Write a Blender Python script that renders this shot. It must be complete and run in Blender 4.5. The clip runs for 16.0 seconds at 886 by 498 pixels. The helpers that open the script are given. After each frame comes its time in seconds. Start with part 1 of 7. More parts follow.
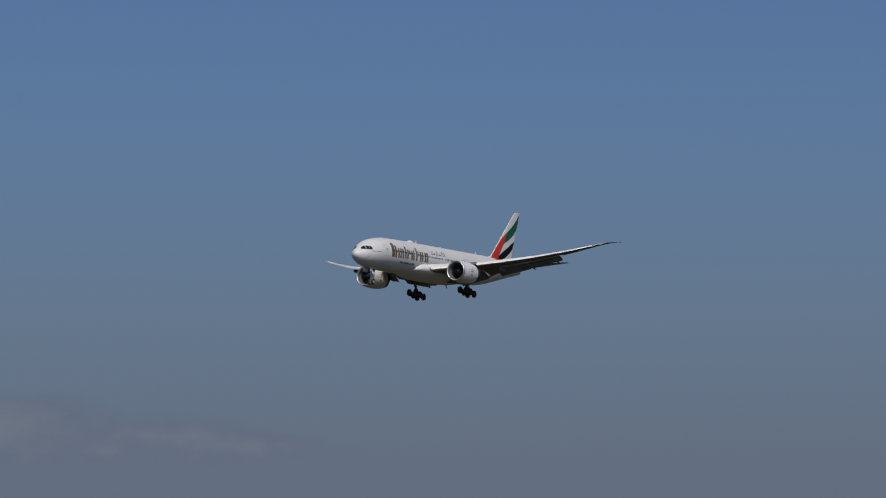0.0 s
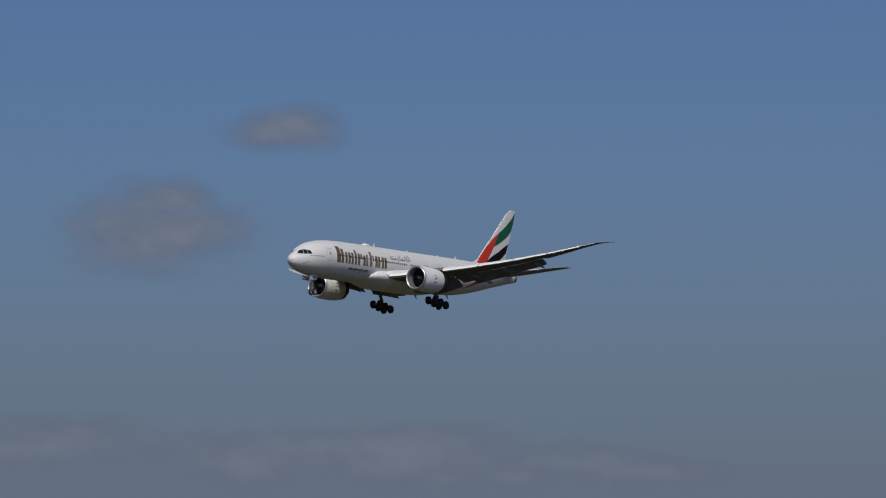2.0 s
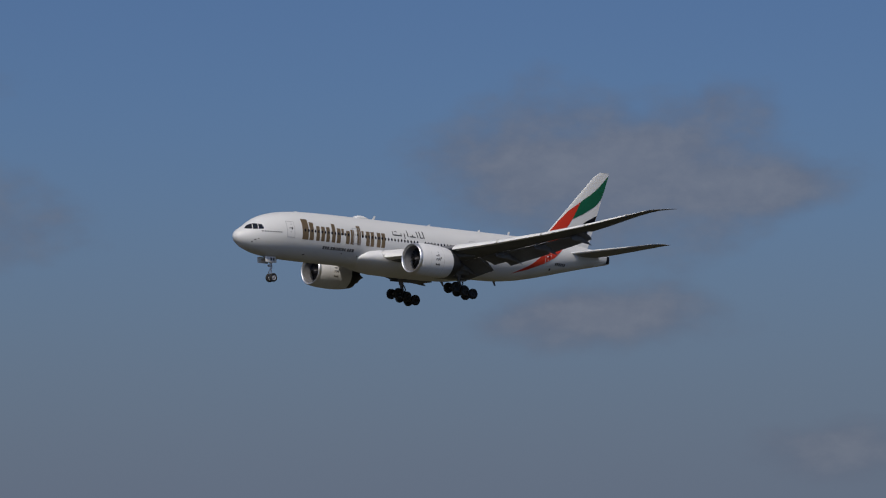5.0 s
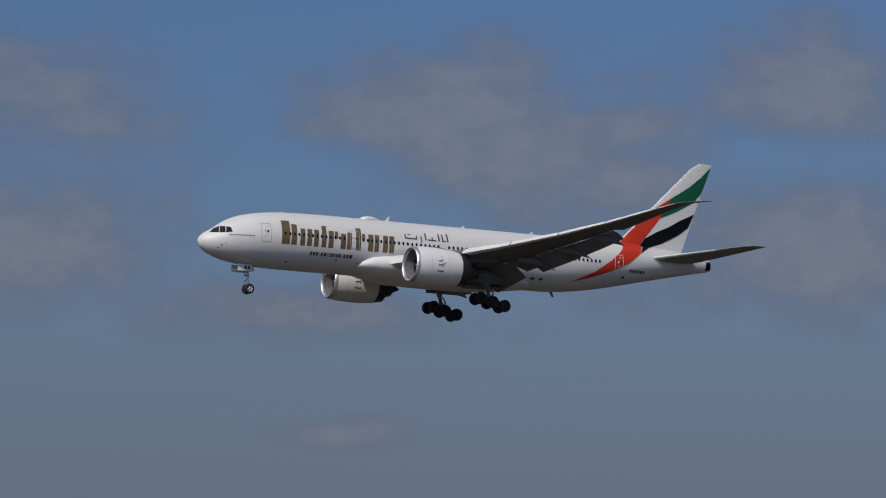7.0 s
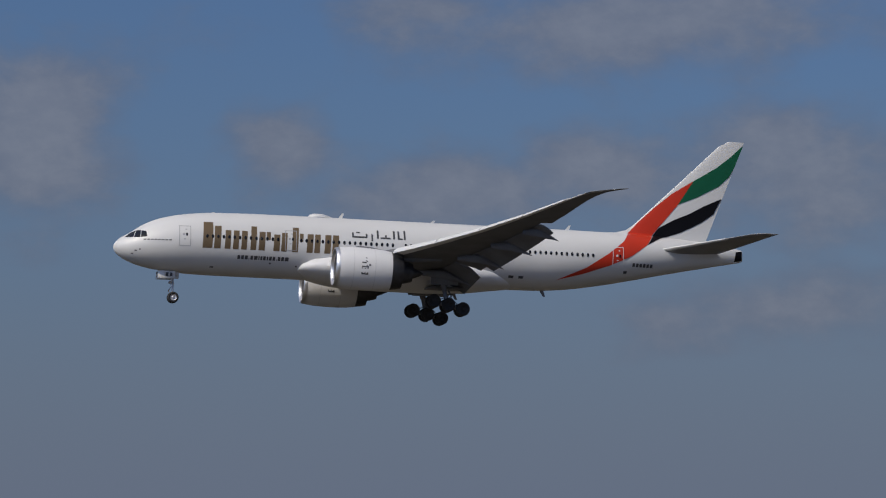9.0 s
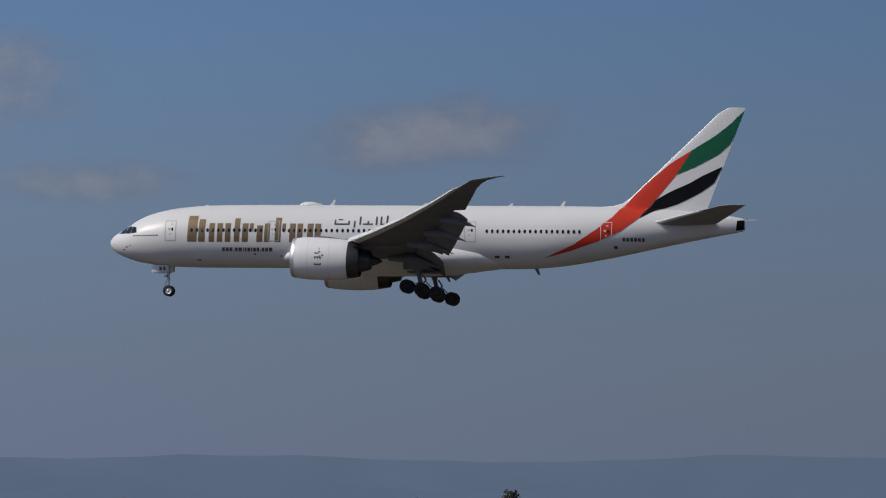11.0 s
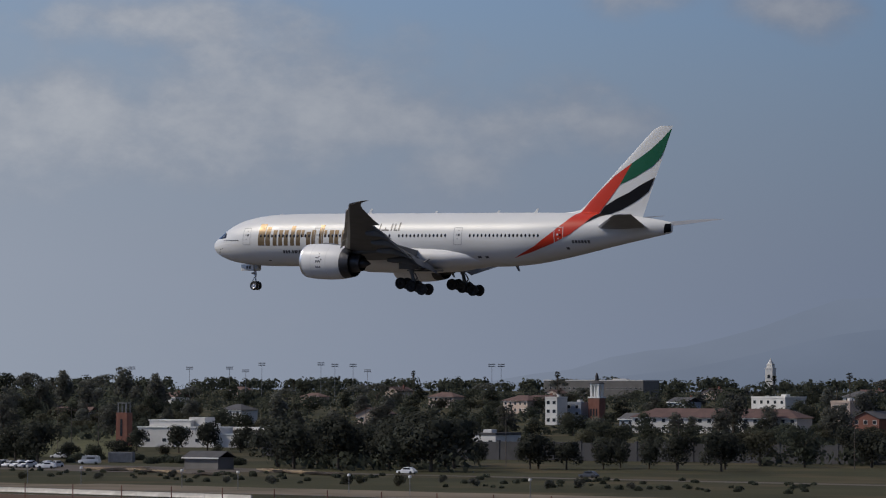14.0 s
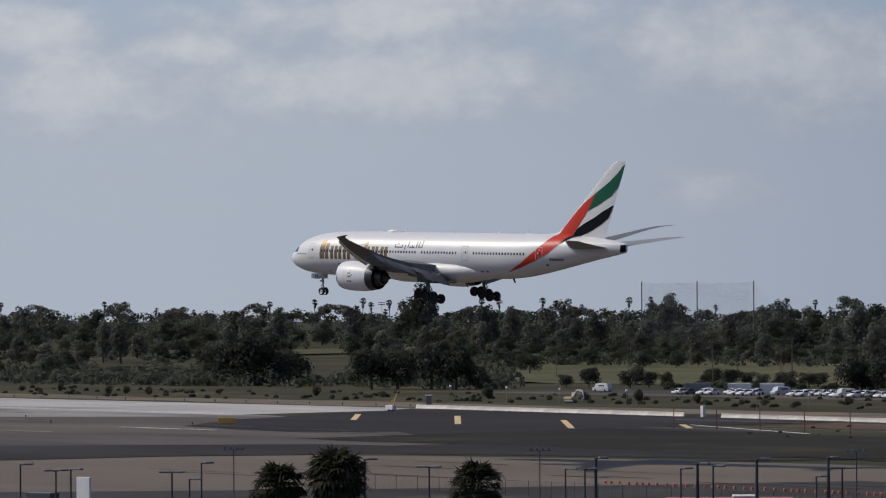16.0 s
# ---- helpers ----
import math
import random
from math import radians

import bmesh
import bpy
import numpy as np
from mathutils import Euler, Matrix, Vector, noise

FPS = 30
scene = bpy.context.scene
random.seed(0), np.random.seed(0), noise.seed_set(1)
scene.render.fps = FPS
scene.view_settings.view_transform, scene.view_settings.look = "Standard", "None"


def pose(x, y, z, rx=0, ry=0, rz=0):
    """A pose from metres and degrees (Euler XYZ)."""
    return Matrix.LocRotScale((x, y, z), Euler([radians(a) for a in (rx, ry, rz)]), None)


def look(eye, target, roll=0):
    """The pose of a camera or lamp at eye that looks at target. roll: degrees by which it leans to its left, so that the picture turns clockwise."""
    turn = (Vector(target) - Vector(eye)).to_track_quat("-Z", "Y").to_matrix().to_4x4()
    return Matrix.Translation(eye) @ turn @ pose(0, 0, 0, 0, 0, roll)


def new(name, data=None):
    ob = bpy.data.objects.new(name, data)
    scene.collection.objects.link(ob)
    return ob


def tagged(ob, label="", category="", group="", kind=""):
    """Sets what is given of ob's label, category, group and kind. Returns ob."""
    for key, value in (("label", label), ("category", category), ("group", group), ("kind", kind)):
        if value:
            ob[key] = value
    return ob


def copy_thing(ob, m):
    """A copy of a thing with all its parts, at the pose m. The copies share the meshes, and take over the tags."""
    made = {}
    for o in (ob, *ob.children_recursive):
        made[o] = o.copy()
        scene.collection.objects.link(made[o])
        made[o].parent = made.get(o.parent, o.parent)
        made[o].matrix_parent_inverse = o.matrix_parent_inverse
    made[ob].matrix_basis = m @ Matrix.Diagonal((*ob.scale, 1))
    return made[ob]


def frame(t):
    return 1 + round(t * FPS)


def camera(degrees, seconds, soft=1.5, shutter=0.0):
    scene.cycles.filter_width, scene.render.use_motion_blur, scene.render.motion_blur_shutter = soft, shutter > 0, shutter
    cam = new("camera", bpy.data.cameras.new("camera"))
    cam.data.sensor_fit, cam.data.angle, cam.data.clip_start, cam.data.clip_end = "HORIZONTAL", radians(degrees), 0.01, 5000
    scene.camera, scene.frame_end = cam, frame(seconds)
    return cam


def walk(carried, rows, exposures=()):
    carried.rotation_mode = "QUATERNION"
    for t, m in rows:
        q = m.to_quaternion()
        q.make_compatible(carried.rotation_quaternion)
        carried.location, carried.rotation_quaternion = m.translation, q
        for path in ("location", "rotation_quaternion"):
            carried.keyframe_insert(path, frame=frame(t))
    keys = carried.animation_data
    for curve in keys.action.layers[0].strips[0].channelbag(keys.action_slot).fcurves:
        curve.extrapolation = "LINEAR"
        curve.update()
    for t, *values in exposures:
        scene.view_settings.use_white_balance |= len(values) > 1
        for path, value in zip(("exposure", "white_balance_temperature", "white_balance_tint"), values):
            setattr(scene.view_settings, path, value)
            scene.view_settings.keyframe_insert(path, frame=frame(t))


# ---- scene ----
import itertools

EXPOSURES = ((0.0, -0.09), (4.5, -0.12), (7.0, -0.03), (9.0, 0.0), (12.5, 0.0), (13.5, -0.18), (14.5, -0.02), (16.0, 0.08))
EYE = Vector((0.0, 0.0, 21.0))
cam = camera(11.786, 16.0, soft=1.15)


def sight(bearing, rise, lean):
    """The camera's pose from the degrees it looks east of north, above the horizon, and leans."""
    b, r = radians(bearing), radians(rise)
    way = Vector((math.sin(b) * math.cos(r), math.cos(b) * math.cos(r), math.sin(r)))
    return look(EYE, EYE + way * 100, lean)


walk(cam, [
    (0.0, sight(59.502, 5.036, 0.214)),
    (0.5, sight(58.444, 4.890, 0.134)),
    (1.0, sight(57.144, 4.899, -0.342)),
    (1.5, sight(55.716, 5.137, -0.429)),
    (2.0, sight(54.060, 5.375, -0.292)),
    (2.5, sight(52.326, 5.552, -0.002)),
    (3.0, sight(50.411, 5.415, 0.233)),
    (3.5, sight(48.069, 5.343, 0.173)),
    (4.0, sight(45.650, 5.338, 0.039)),
    (4.5, sight(43.214, 5.390, -0.133)),
    (5.1, sight(39.898, 5.429, -0.063)),
    (5.7, sight(36.199, 5.445, 0.088)),
    (6.3, sight(32.144, 5.437, 0.232)),
    (6.8, sight(28.519, 5.409, 0.282)),
    (7.0, sight(26.796, 5.492, 0.143)),
    (7.5, sight(23.221, 5.500, 0.037)),
    (8.0, sight(19.185, 5.421, -0.037)),
    (8.5, sight(14.698, 5.449, 0.157)),
    (9.0, sight(10.064, 4.998, 0.120)),
    (9.2, sight(8.266, 4.821, 0.086)),
    (9.8, sight(2.561, 4.515, 0.038)),
    (10.3, sight(-2.228, 4.201, -0.045)),
    (10.8, sight(-6.977, 3.858, -0.124)),
    (11.3, sight(-11.620, 3.515, -0.159)),
    (11.5, sight(-13.537, 3.626, -0.036)),
    (12.0, sight(-18.239, 3.479, -0.195)),
    (12.5, sight(-21.749, 3.148, -0.058)),
    (13.0, sight(-25.760, 2.646, 0.148)),
    (13.5, sight(-29.656, 2.160, 0.104)),
    (14.0, sight(-33.317, 1.721, 0.153)),
    (14.5, sight(-36.744, 1.704, -0.225)),
    (15.0, sight(-39.812, 1.406, -0.311)),
    (15.5, sight(-42.370, 1.093, -0.316)),
    (16.0, sight(-44.887, 0.811, -0.275)),
], exposures=EXPOSURES)

# clouds by bearing, height, half length and half depth, in degrees
CLOUDS_EAST = (
    (56.8, 2.39, 1.13, 0.19),
    (55.8, 2.51, 1.13, 0.23),
    (55.1, 2.34, 0.45, 0.19),
    (54.1, 2.3, 0.45, 0.19),
    (53.2, 2.52, 1.36, 0.26),
    (52.7, 2.72, 1.96, 0.24),
    (51.8, 6.97, 0.6, 0.23),
    (51.5, 2.53, 0.83, 0.26),
    (50.5, 6.03, 0.53, 0.23),
    (50.5, 5.61, 0.98, 0.45),
    (48, 2.75, 2.26, 0.3),
    (45.8, 2.7, 1.13, 0.3),
    (44.6, 6.31, 1.28, 0.38),
    (42.8, 6.51, 1.89, 0.83),
    (42.8, 4.49, 1.28, 0.34),
    (31.7, 5.49, 2.26, 0.83),
    (31.6, 7.6, 1.66, 0.68),
    (29.3, 6.4, 0.75, 0.38),
    (29.2, 7.08, 1.21, 0.45),
    (28.1, 6.78, 1.96, 0.75),
    (27.1, 7.31, 1.89, 0.68),
    (25.8, 7.23, 1.06, 0.53),
    (25.5, 3.02, 0.83, 0.19),
    (24.7, 4.59, 1.96, 0.38),
)
CLOUDS_NORTH = (
    (21.6, 7.57, 1.43, 0.72),
    (21.3, 5.54, 1.43, 0.9),
    (15, 6.12, 1.81, 0.9),
    (14.9, 4.17, 2.11, 0.45),
    (12.5, 7.98, 3.62, 0.6),
    (11.9, 6.14, 1.13, 0.45),
    (10.4, 5.84, 1.58, 0.57),
    (10.2, 8.17, 1.13, 0.3),
    (7.8, 6.35, 0.68, 0.41),
    (4.7, 6.62, 0.98, 1.13),
    (-9, 5.22, 1.43, 0.32),
    (-13.7, 4.64, 0.9, 0.26),
    (-15.5, 5.99, 1.51, 0.57),
    (-15.5, 5.08, 0.75, 0.45),
    (-17.6, 5.02, 0.53, 0.41),
    (-19.8, 5.11, 1.36, 0.6),
    (-21.6, 5.87, 1.21, 0.68),
    (-23.6, 3.99, 0.5, 0.2),
    (-24.1, 5.04, 1.02, 0.57),
    (-26.5, 3.48, 0.4, 0.17),
    (-27.1, 6.07, 0.9, 0.49),
    (-27.5, 5.85, 1.43, 0.3),
    (-28.7, 4.9, 0.68, 0.34),
    (-30.7, 5.63, 1.06, 0.53),
)
CLOUDS_WEST = (
    (-31.2, 3.38, 0.68, 0.26),
    (-31.8, 3.48, 1.06, 0.34),
    (-32.5, 3.34, 1.28, 0.45),
    (-33.1, 2.75, 0.98, 0.41),
    (-33.8, 3.43, 0.98, 0.45),
    (-35, 3.46, 1.06, 0.57),
    (-36, 3.6, 2.11, 0.75),
    (-37.4, 4.8, 1.51, 0.41),
    (-38.1, 3.49, 0.72, 0.6),
    (-40.1, 3.2, 1.96, 0.72),
    (-41, 3.38, 1.81, 0.72),
    (-41.4, 1.63, 0.83, 0.41),
    (-41.8, 3.47, 0.98, 0.41),
    (-44.3, 3.08, 1.43, 0.49),
    (-44.8, 4.24, 2.04, 0.49),
    (-45.4, 3.04, 1.66, 0.49),
    (-45.9, 3.95, 3.02, 0.38),
    (-46.6, 3.01, 1.43, 0.38),
    (-48.5, 3.5, 0.98, 0.26),
    (-49.5, 2.9, 1.43, 0.57),
    (-50.3, 3.69, 1.13, 0.41),
)


# ---- sky and sun ----
SUN_RISE, SUN_BEARING = 43.0, 235.0


def make_sky():
    world = bpy.data.worlds.new("sky")
    scene.world = world
    world.use_nodes = True
    nt = world.node_tree
    nt.nodes.clear()
    N, L = nt.nodes.new, nt.links.new

    def math_node(op, a, b=None, clamp=False):
        n = N("ShaderNodeMath")
        n.operation, n.use_clamp = op, clamp
        for i, v in enumerate((a, b)):
            if v is None:
                continue
            if isinstance(v, (int, float)):
                n.inputs[i].default_value = v
            else:
                L(v, n.inputs[i])
        return n.outputs[0]

    def remap(v, a, b, c, d, smooth=True):
        n = N("ShaderNodeMapRange")
        n.interpolation_type = "SMOOTHSTEP" if smooth else "LINEAR"
        n.inputs["From Min"].default_value, n.inputs["From Max"].default_value = a, b
        n.inputs["To Min"].default_value, n.inputs["To Max"].default_value = c, d
        L(v, n.inputs["Value"])
        return n.outputs["Result"]

    def mix(f, a, b):
        n = N("ShaderNodeMix")
        n.data_type = "RGBA"
        for sock, v in zip((n.inputs[0], n.inputs[6], n.inputs[7]), (f, a, b)):
            if isinstance(v, tuple):
                sock.default_value = (*v, 1)
            elif isinstance(v, (int, float)):
                sock.default_value = v
            else:
                L(v, sock)
        return n.outputs[2]

    co = N("ShaderNodeTexCoord").outputs["Generated"]
    sep = N("ShaderNodeSeparateXYZ")
    L(co, sep.inputs[0])
    x, y, z = sep.outputs
    bearing = math_node("MULTIPLY", math_node("ARCTAN2", x, y), 180 / math.pi)
    rise = math_node("MULTIPLY", math_node("ARCSINE", z), 180 / math.pi)
    uv = N("ShaderNodeCombineXYZ")
    L(bearing, uv.inputs[0])
    L(rise, uv.inputs[1])

    def fluff(scale, detail, rough, stretch=(1, 1, 1)):
        m = N("ShaderNodeVectorMath")
        m.operation = "MULTIPLY"
        L(co, m.inputs[0])
        m.inputs[1].default_value = stretch
        n = N("ShaderNodeTexNoise")
        n.inputs["Scale"].default_value, n.inputs["Detail"].default_value, n.inputs["Roughness"].default_value = scale, detail, rough
        L(m.outputs[0], n.inputs["Vector"])
        return n.outputs["Fac"]

    sky = N("ShaderNodeTexSky")
    sky.sky_type, sky.sun_disc = "NISHITA", False
    sky.sun_elevation, sky.sun_rotation = radians(SUN_RISE), radians(SUN_BEARING)
    sky.air_density, sky.dust_density, sky.ozone_density = 1.2, 1.0, 2.0
    dim = N("ShaderNodeVectorMath")
    dim.operation = "MULTIPLY"
    L(sky.outputs[0], dim.inputs[0])
    dim.inputs[1].default_value = SKY_TINT
    west = remap(bearing, -20.0, -50.0, 0.0, 1.0)
    mid = remap(bearing, 2.0, -22.0, 1.0, 1.45)
    glow = N("ShaderNodeVectorMath")
    glow.operation = "SCALE"
    L(dim.outputs[0], glow.inputs[0])
    L(math_node("MULTIPLY", mid, remap(bearing, -20.0, -36.0, 1.0, 1.42)), glow.inputs["Scale"])
    # the air gets greyer towards the horizon, and brighter towards the afternoon sun
    haze = mix(west, mix(remap(bearing, 2.0, -22.0, 0.0, 1.0), HAZE_EAST, HAZE_NORTH), HAZE_WEST)
    haze_amount = math_node("ADD", remap(rise, 8.0, 0.0, 0.0, 0.88), math_node("MULTIPLY", west, remap(rise, 9.0, 3.0, 0.0, 0.3)), True)
    air = mix(haze_amount, glow.outputs[0], haze)
    # clouds
    best = None
    for a, e, w, h in CLOUDS_EAST + CLOUDS_NORTH + CLOUDS_WEST:
        m = N("ShaderNodeVectorMath")
        m.operation = "MULTIPLY_ADD"
        L(uv.outputs[0], m.inputs[0])
        m.inputs[1].default_value, m.inputs[2].default_value = (1 / w, 1 / h, 0), (-a / w, -e / h, 0)
        n = N("ShaderNodeVectorMath")
        n.operation = "LENGTH"
        L(m.outputs[0], n.inputs[0])
        best = n.outputs["Value"] if best is None else math_node("SMOOTH_MIN", best, n.outputs["Value"])
    big = fluff(30, 8, 0.54, (1, 1, 1.7))
    fine = fluff(130, 4, 0.6, (1, 1, 1.6))
    ragged = math_node("ADD", math_node("MULTIPLY", math_node("SUBTRACT", big, 0.5), 3.0), math_node("MULTIPLY", math_node("SUBTRACT", fine, 0.5), 0.35))
    body = math_node("ADD", math_node("SUBTRACT", 1.2, best), ragged)
    cover = remap(body, -0.5, 0.85, 0.0, 1.0)
    veil = remap(fluff(11, 6, 0.6, (1, 1, 3)), 0.48, 0.75, 0.0, 0.22)
    cover = math_node("MAXIMUM", math_node("MULTIPLY", cover, remap(rise, 1.0, 5.0, 0.42, 0.80)), math_node("MULTIPLY", veil, west))
    lit = math_node("ADD", remap(body, -0.2, 1.3, 0.0, 0.55), remap(fine, 0.3, 0.75, 0.0, 0.25), True)
    north = remap(bearing, -2.0, -20.0, 0.0, 1.0)
    shade = mix(west, mix(north, CLOUD_SHADE_EAST, CLOUD_SHADE_NORTH), CLOUD_SHADE_WEST)
    light = mix(west, mix(north, CLOUD_LIGHT_EAST, CLOUD_LIGHT_NORTH), CLOUD_LIGHT_WEST)
    final = mix(cover, air, mix(lit, shade, light))
    # broken cloud over the whole upper sky, out of view, added for greyer, brighter fill
    broken = remap(fluff(3.2, 6, 0.56), 0.40, 0.62, 0.0, 0.8)
    final = mix(math_node("MULTIPLY", broken, remap(rise, 11.0, 26.0, 0.0, 1.0)), final, CLOUD_ABOVE)
    bg = N("ShaderNodeBackground")
    L(final, bg.inputs["Color"])
    bg.inputs["Strength"].default_value = 1.0
    out = N("ShaderNodeOutputWorld")
    L(bg.outputs[0], out.inputs["Surface"])


SKY_TINT = (0.0242, 0.0322, 0.0516)
CLOUD_ABOVE = (0.40, 0.41, 0.43)
HAZE_NORTH = (0.143, 0.181, 0.276)
HAZE_EAST, HAZE_WEST = (0.128, 0.155, 0.226), (0.372, 0.417, 0.492)
CLOUD_SHADE_EAST, CLOUD_SHADE_WEST = (0.109, 0.131, 0.190), (0.36, 0.39, 0.45)
CLOUD_SHADE_NORTH, CLOUD_LIGHT_NORTH = (0.145, 0.170, 0.240), (0.285, 0.298, 0.338)
CLOUD_LIGHT_EAST, CLOUD_LIGHT_WEST = (0.204, 0.220, 0.268), (0.64, 0.648, 0.665)
make_sky()

sun_data = bpy.data.lights.new("sun", "SUN")
sun_data.energy, sun_data.angle, sun_data.color = 2.8, radians(2.0), (1.0, 0.91, 0.78)
sun = new("sun", sun_data)
_b, _r = radians(SUN_BEARING), radians(SUN_RISE)
SUN_WAY = Vector((math.sin(_b) * math.cos(_r), math.cos(_b) * math.cos(_r), math.sin(_r)))
sun.matrix_world = look(SUN_WAY * 300, (0, 0, 0))


# ---- materials ----
def material(name, base, rough=0.6, metal=0.0, vary=0.15, scale=3.0, bump=0.0, bump_scale=20.0, spots=None, object_vary=0.0, coat=0.0, island=0.0, stretch=(1, 1, 1), rough_vary=0.05, gloss=0.5, thin=0.0):
    """A procedural surface: base colour with broad stains and fine grain, and relief."""
    m = bpy.data.materials.new(name)
    m.use_nodes = True
    nt = m.node_tree
    N, L = nt.nodes.new, nt.links.new
    p = nt.nodes["Principled BSDF"]
    p.inputs["Roughness"].default_value, p.inputs["Metallic"].default_value = rough, metal
    p.inputs["Coat Weight"].default_value, p.inputs["Specular IOR Level"].default_value = coat, gloss
    co = N("ShaderNodeTexCoord").outputs["Object"]
    mp = N("ShaderNodeMapping")
    mp.inputs["Scale"].default_value = stretch
    L(co, mp.inputs["Vector"])
    co = mp.outputs[0]

    def noise_at(s, d):
        n = N("ShaderNodeTexNoise")
        n.inputs["Scale"].default_value, n.inputs["Detail"].default_value = s, d
        L(co, n.inputs["Vector"])
        return n.outputs["Fac"]

    def mixed(f, a, b, kind="MIX"):
        n = N("ShaderNodeMix")
        n.data_type, n.blend_type = "RGBA", kind
        for sock, v in zip((n.inputs[0], n.inputs[6], n.inputs[7]), (f, a, b)):
            if isinstance(v, tuple):
                sock.default_value = (*v, 1)
            elif isinstance(v, (int, float)):
                sock.default_value = v
            else:
                L(v, sock)
        return n.outputs[2]

    def ranged(v, a, b, c, d):
        n = N("ShaderNodeMapRange")
        n.inputs[1].default_value, n.inputs[2].default_value, n.inputs[3].default_value, n.inputs[4].default_value = a, b, c, d
        L(v, n.inputs[0])
        return n.outputs[0]

    col = mixed(ranged(noise_at(scale, 5), 0.3, 0.7, 0, 1), tuple(c * (1 - vary) for c in base), tuple(min(1, c * (1 + vary)) for c in base))
    if spots:
        col = mixed(ranged(noise_at(spots[1], 6), spots[2], spots[2] + 0.12, 0, 1), col, spots[0])
    col = mixed(ranged(noise_at(scale * 9, 3), 0.3, 0.7, 0, vary * 0.6), col, tuple(c * 0.6 for c in base))
    for amount, node, sock in ((object_vary, "ShaderNodeObjectInfo", "Random"), (island, "ShaderNodeNewGeometry", "Random Per Island")):
        if amount:
            r = N(node).outputs[sock]
            h = N("ShaderNodeHueSaturation")
            L(ranged(r, 0, 1, 1 - amount, 1 + amount), h.inputs["Value"])
            L(ranged(r, 0, 1, 0.5 - amount * 0.06, 0.5 + amount * 0.04), h.inputs["Hue"])
            L(col, h.inputs["Color"])
            col = h.outputs[0]
    L(col, p.inputs["Base Color"])
    L(ranged(noise_at(scale * 4, 4), 0.3, 0.7, max(0.02, rough - rough_vary), min(1, rough + rough_vary)), p.inputs["Roughness"])
    if bump:
        b = N("ShaderNodeBump")
        b.inputs["Strength"].default_value, b.inputs["Distance"].default_value = 1.0, bump
        L(noise_at(bump_scale, 5), b.inputs["Height"])
        L(b.outputs[0], p.inputs["Normal"])
    if thin:
        # light passes through thin leaves
        t, mx = N("ShaderNodeBsdfTranslucent"), N("ShaderNodeMixShader")
        L(col, t.inputs["Color"])
        mx.inputs[0].default_value = thin
        L(p.outputs[0], mx.inputs[1])
        L(t.outputs[0], mx.inputs[2])
        L(mx.outputs[0], nt.nodes["Material Output"].inputs["Surface"])
    return m


WHITE = material("aircraft_white_paint", (0.65, 0.65, 0.64), 0.40, vary=0.025, scale=0.25, rough_vary=0.03, gloss=0.5, spots=((0.66, 0.655, 0.64), 0.5, 0.62))
COWL = material("nacelle_paint", (0.70, 0.70, 0.70), 0.42, vary=0.03, scale=0.5, rough_vary=0.03, gloss=0.35)
WING_GREY = material("wing_grey_paint", (0.15, 0.155, 0.165), 0.6, vary=0.14, scale=0.6, gloss=0.12)
TAIL_GREY = material("tail_grey_paint", (0.26, 0.265, 0.28), 0.55, vary=0.1, scale=0.6, gloss=0.2)
BARE = material("bare_aluminium", (0.72, 0.72, 0.73), 0.42, 1.0, vary=0.05, scale=1.0)
DARK = material("dark_titanium", (0.06, 0.06, 0.065), 0.45, 0.7, vary=0.2, scale=2.0)
TYRE = material("tyre_rubber", (0.018, 0.018, 0.019), 0.85, vary=0.2, scale=4.0)
STEEL = material("gear_steel", (0.5, 0.5, 0.52), 0.4, 0.6, vary=0.15, scale=3.0)
BAY = material("gear_bay_grey", (0.16, 0.16, 0.17), 0.6, vary=0.2, scale=2.0)
GOLD = material("gold_paint", (0.20, 0.14, 0.078), 0.42, 0.5, gloss=0.4, vary=0.06, scale=0.6)
INK = material("dark_grey_paint", (0.06, 0.06, 0.065), 0.4, vary=0.08, scale=1.0)
GLASS = material("cabin_glass", (0.012, 0.013, 0.016), 0.06, vary=0.1, scale=1.0)
RED = material("red_paint", (0.52, 0.036, 0.014), 0.42, vary=0.05, scale=0.5, gloss=0.3)
GREEN = material("green_paint", (0.006, 0.095, 0.045), 0.42, vary=0.05, scale=0.5, gloss=0.3)
BLACK = material("black_paint", (0.006, 0.006, 0.008), 0.5, vary=0.1, scale=0.5, gloss=0.1)
COWL_SEAM = material("nacelle_joint", (0.56, 0.56, 0.56), 0.5, vary=0.08, scale=2.0)
SEAM = material("panel_line", (0.38, 0.38, 0.39), 0.5, vary=0.1, scale=2.0)


# ---- mesh helpers ----
def mesh_of(name, verts, faces, mat, smooth=True):
    me = bpy.data.meshes.new(name)
    me.from_pydata([tuple(v) for v in verts], [], faces)
    if smooth:
        me.polygons.foreach_set("use_smooth", [True] * len(me.polygons))
        me.set_sharp_from_angle(angle=radians(48))
    me.materials.append(mat)
    me.update()
    return me


def part(name, data, parent, label="", m=None):
    """One mesh object under a thing or a part."""
    ob = new(name, data)
    ob.parent = parent
    if m is not None:
        ob.matrix_basis = m
    return tagged(ob, label)


def thing(name, label, category, m=None, group="", data=None, kind=""):
    ob = new(name, data)
    if data is None:
        ob.empty_display_size = 0.5
    if m is not None:
        ob.matrix_basis = m
    return tagged(ob, label, category, group, kind)


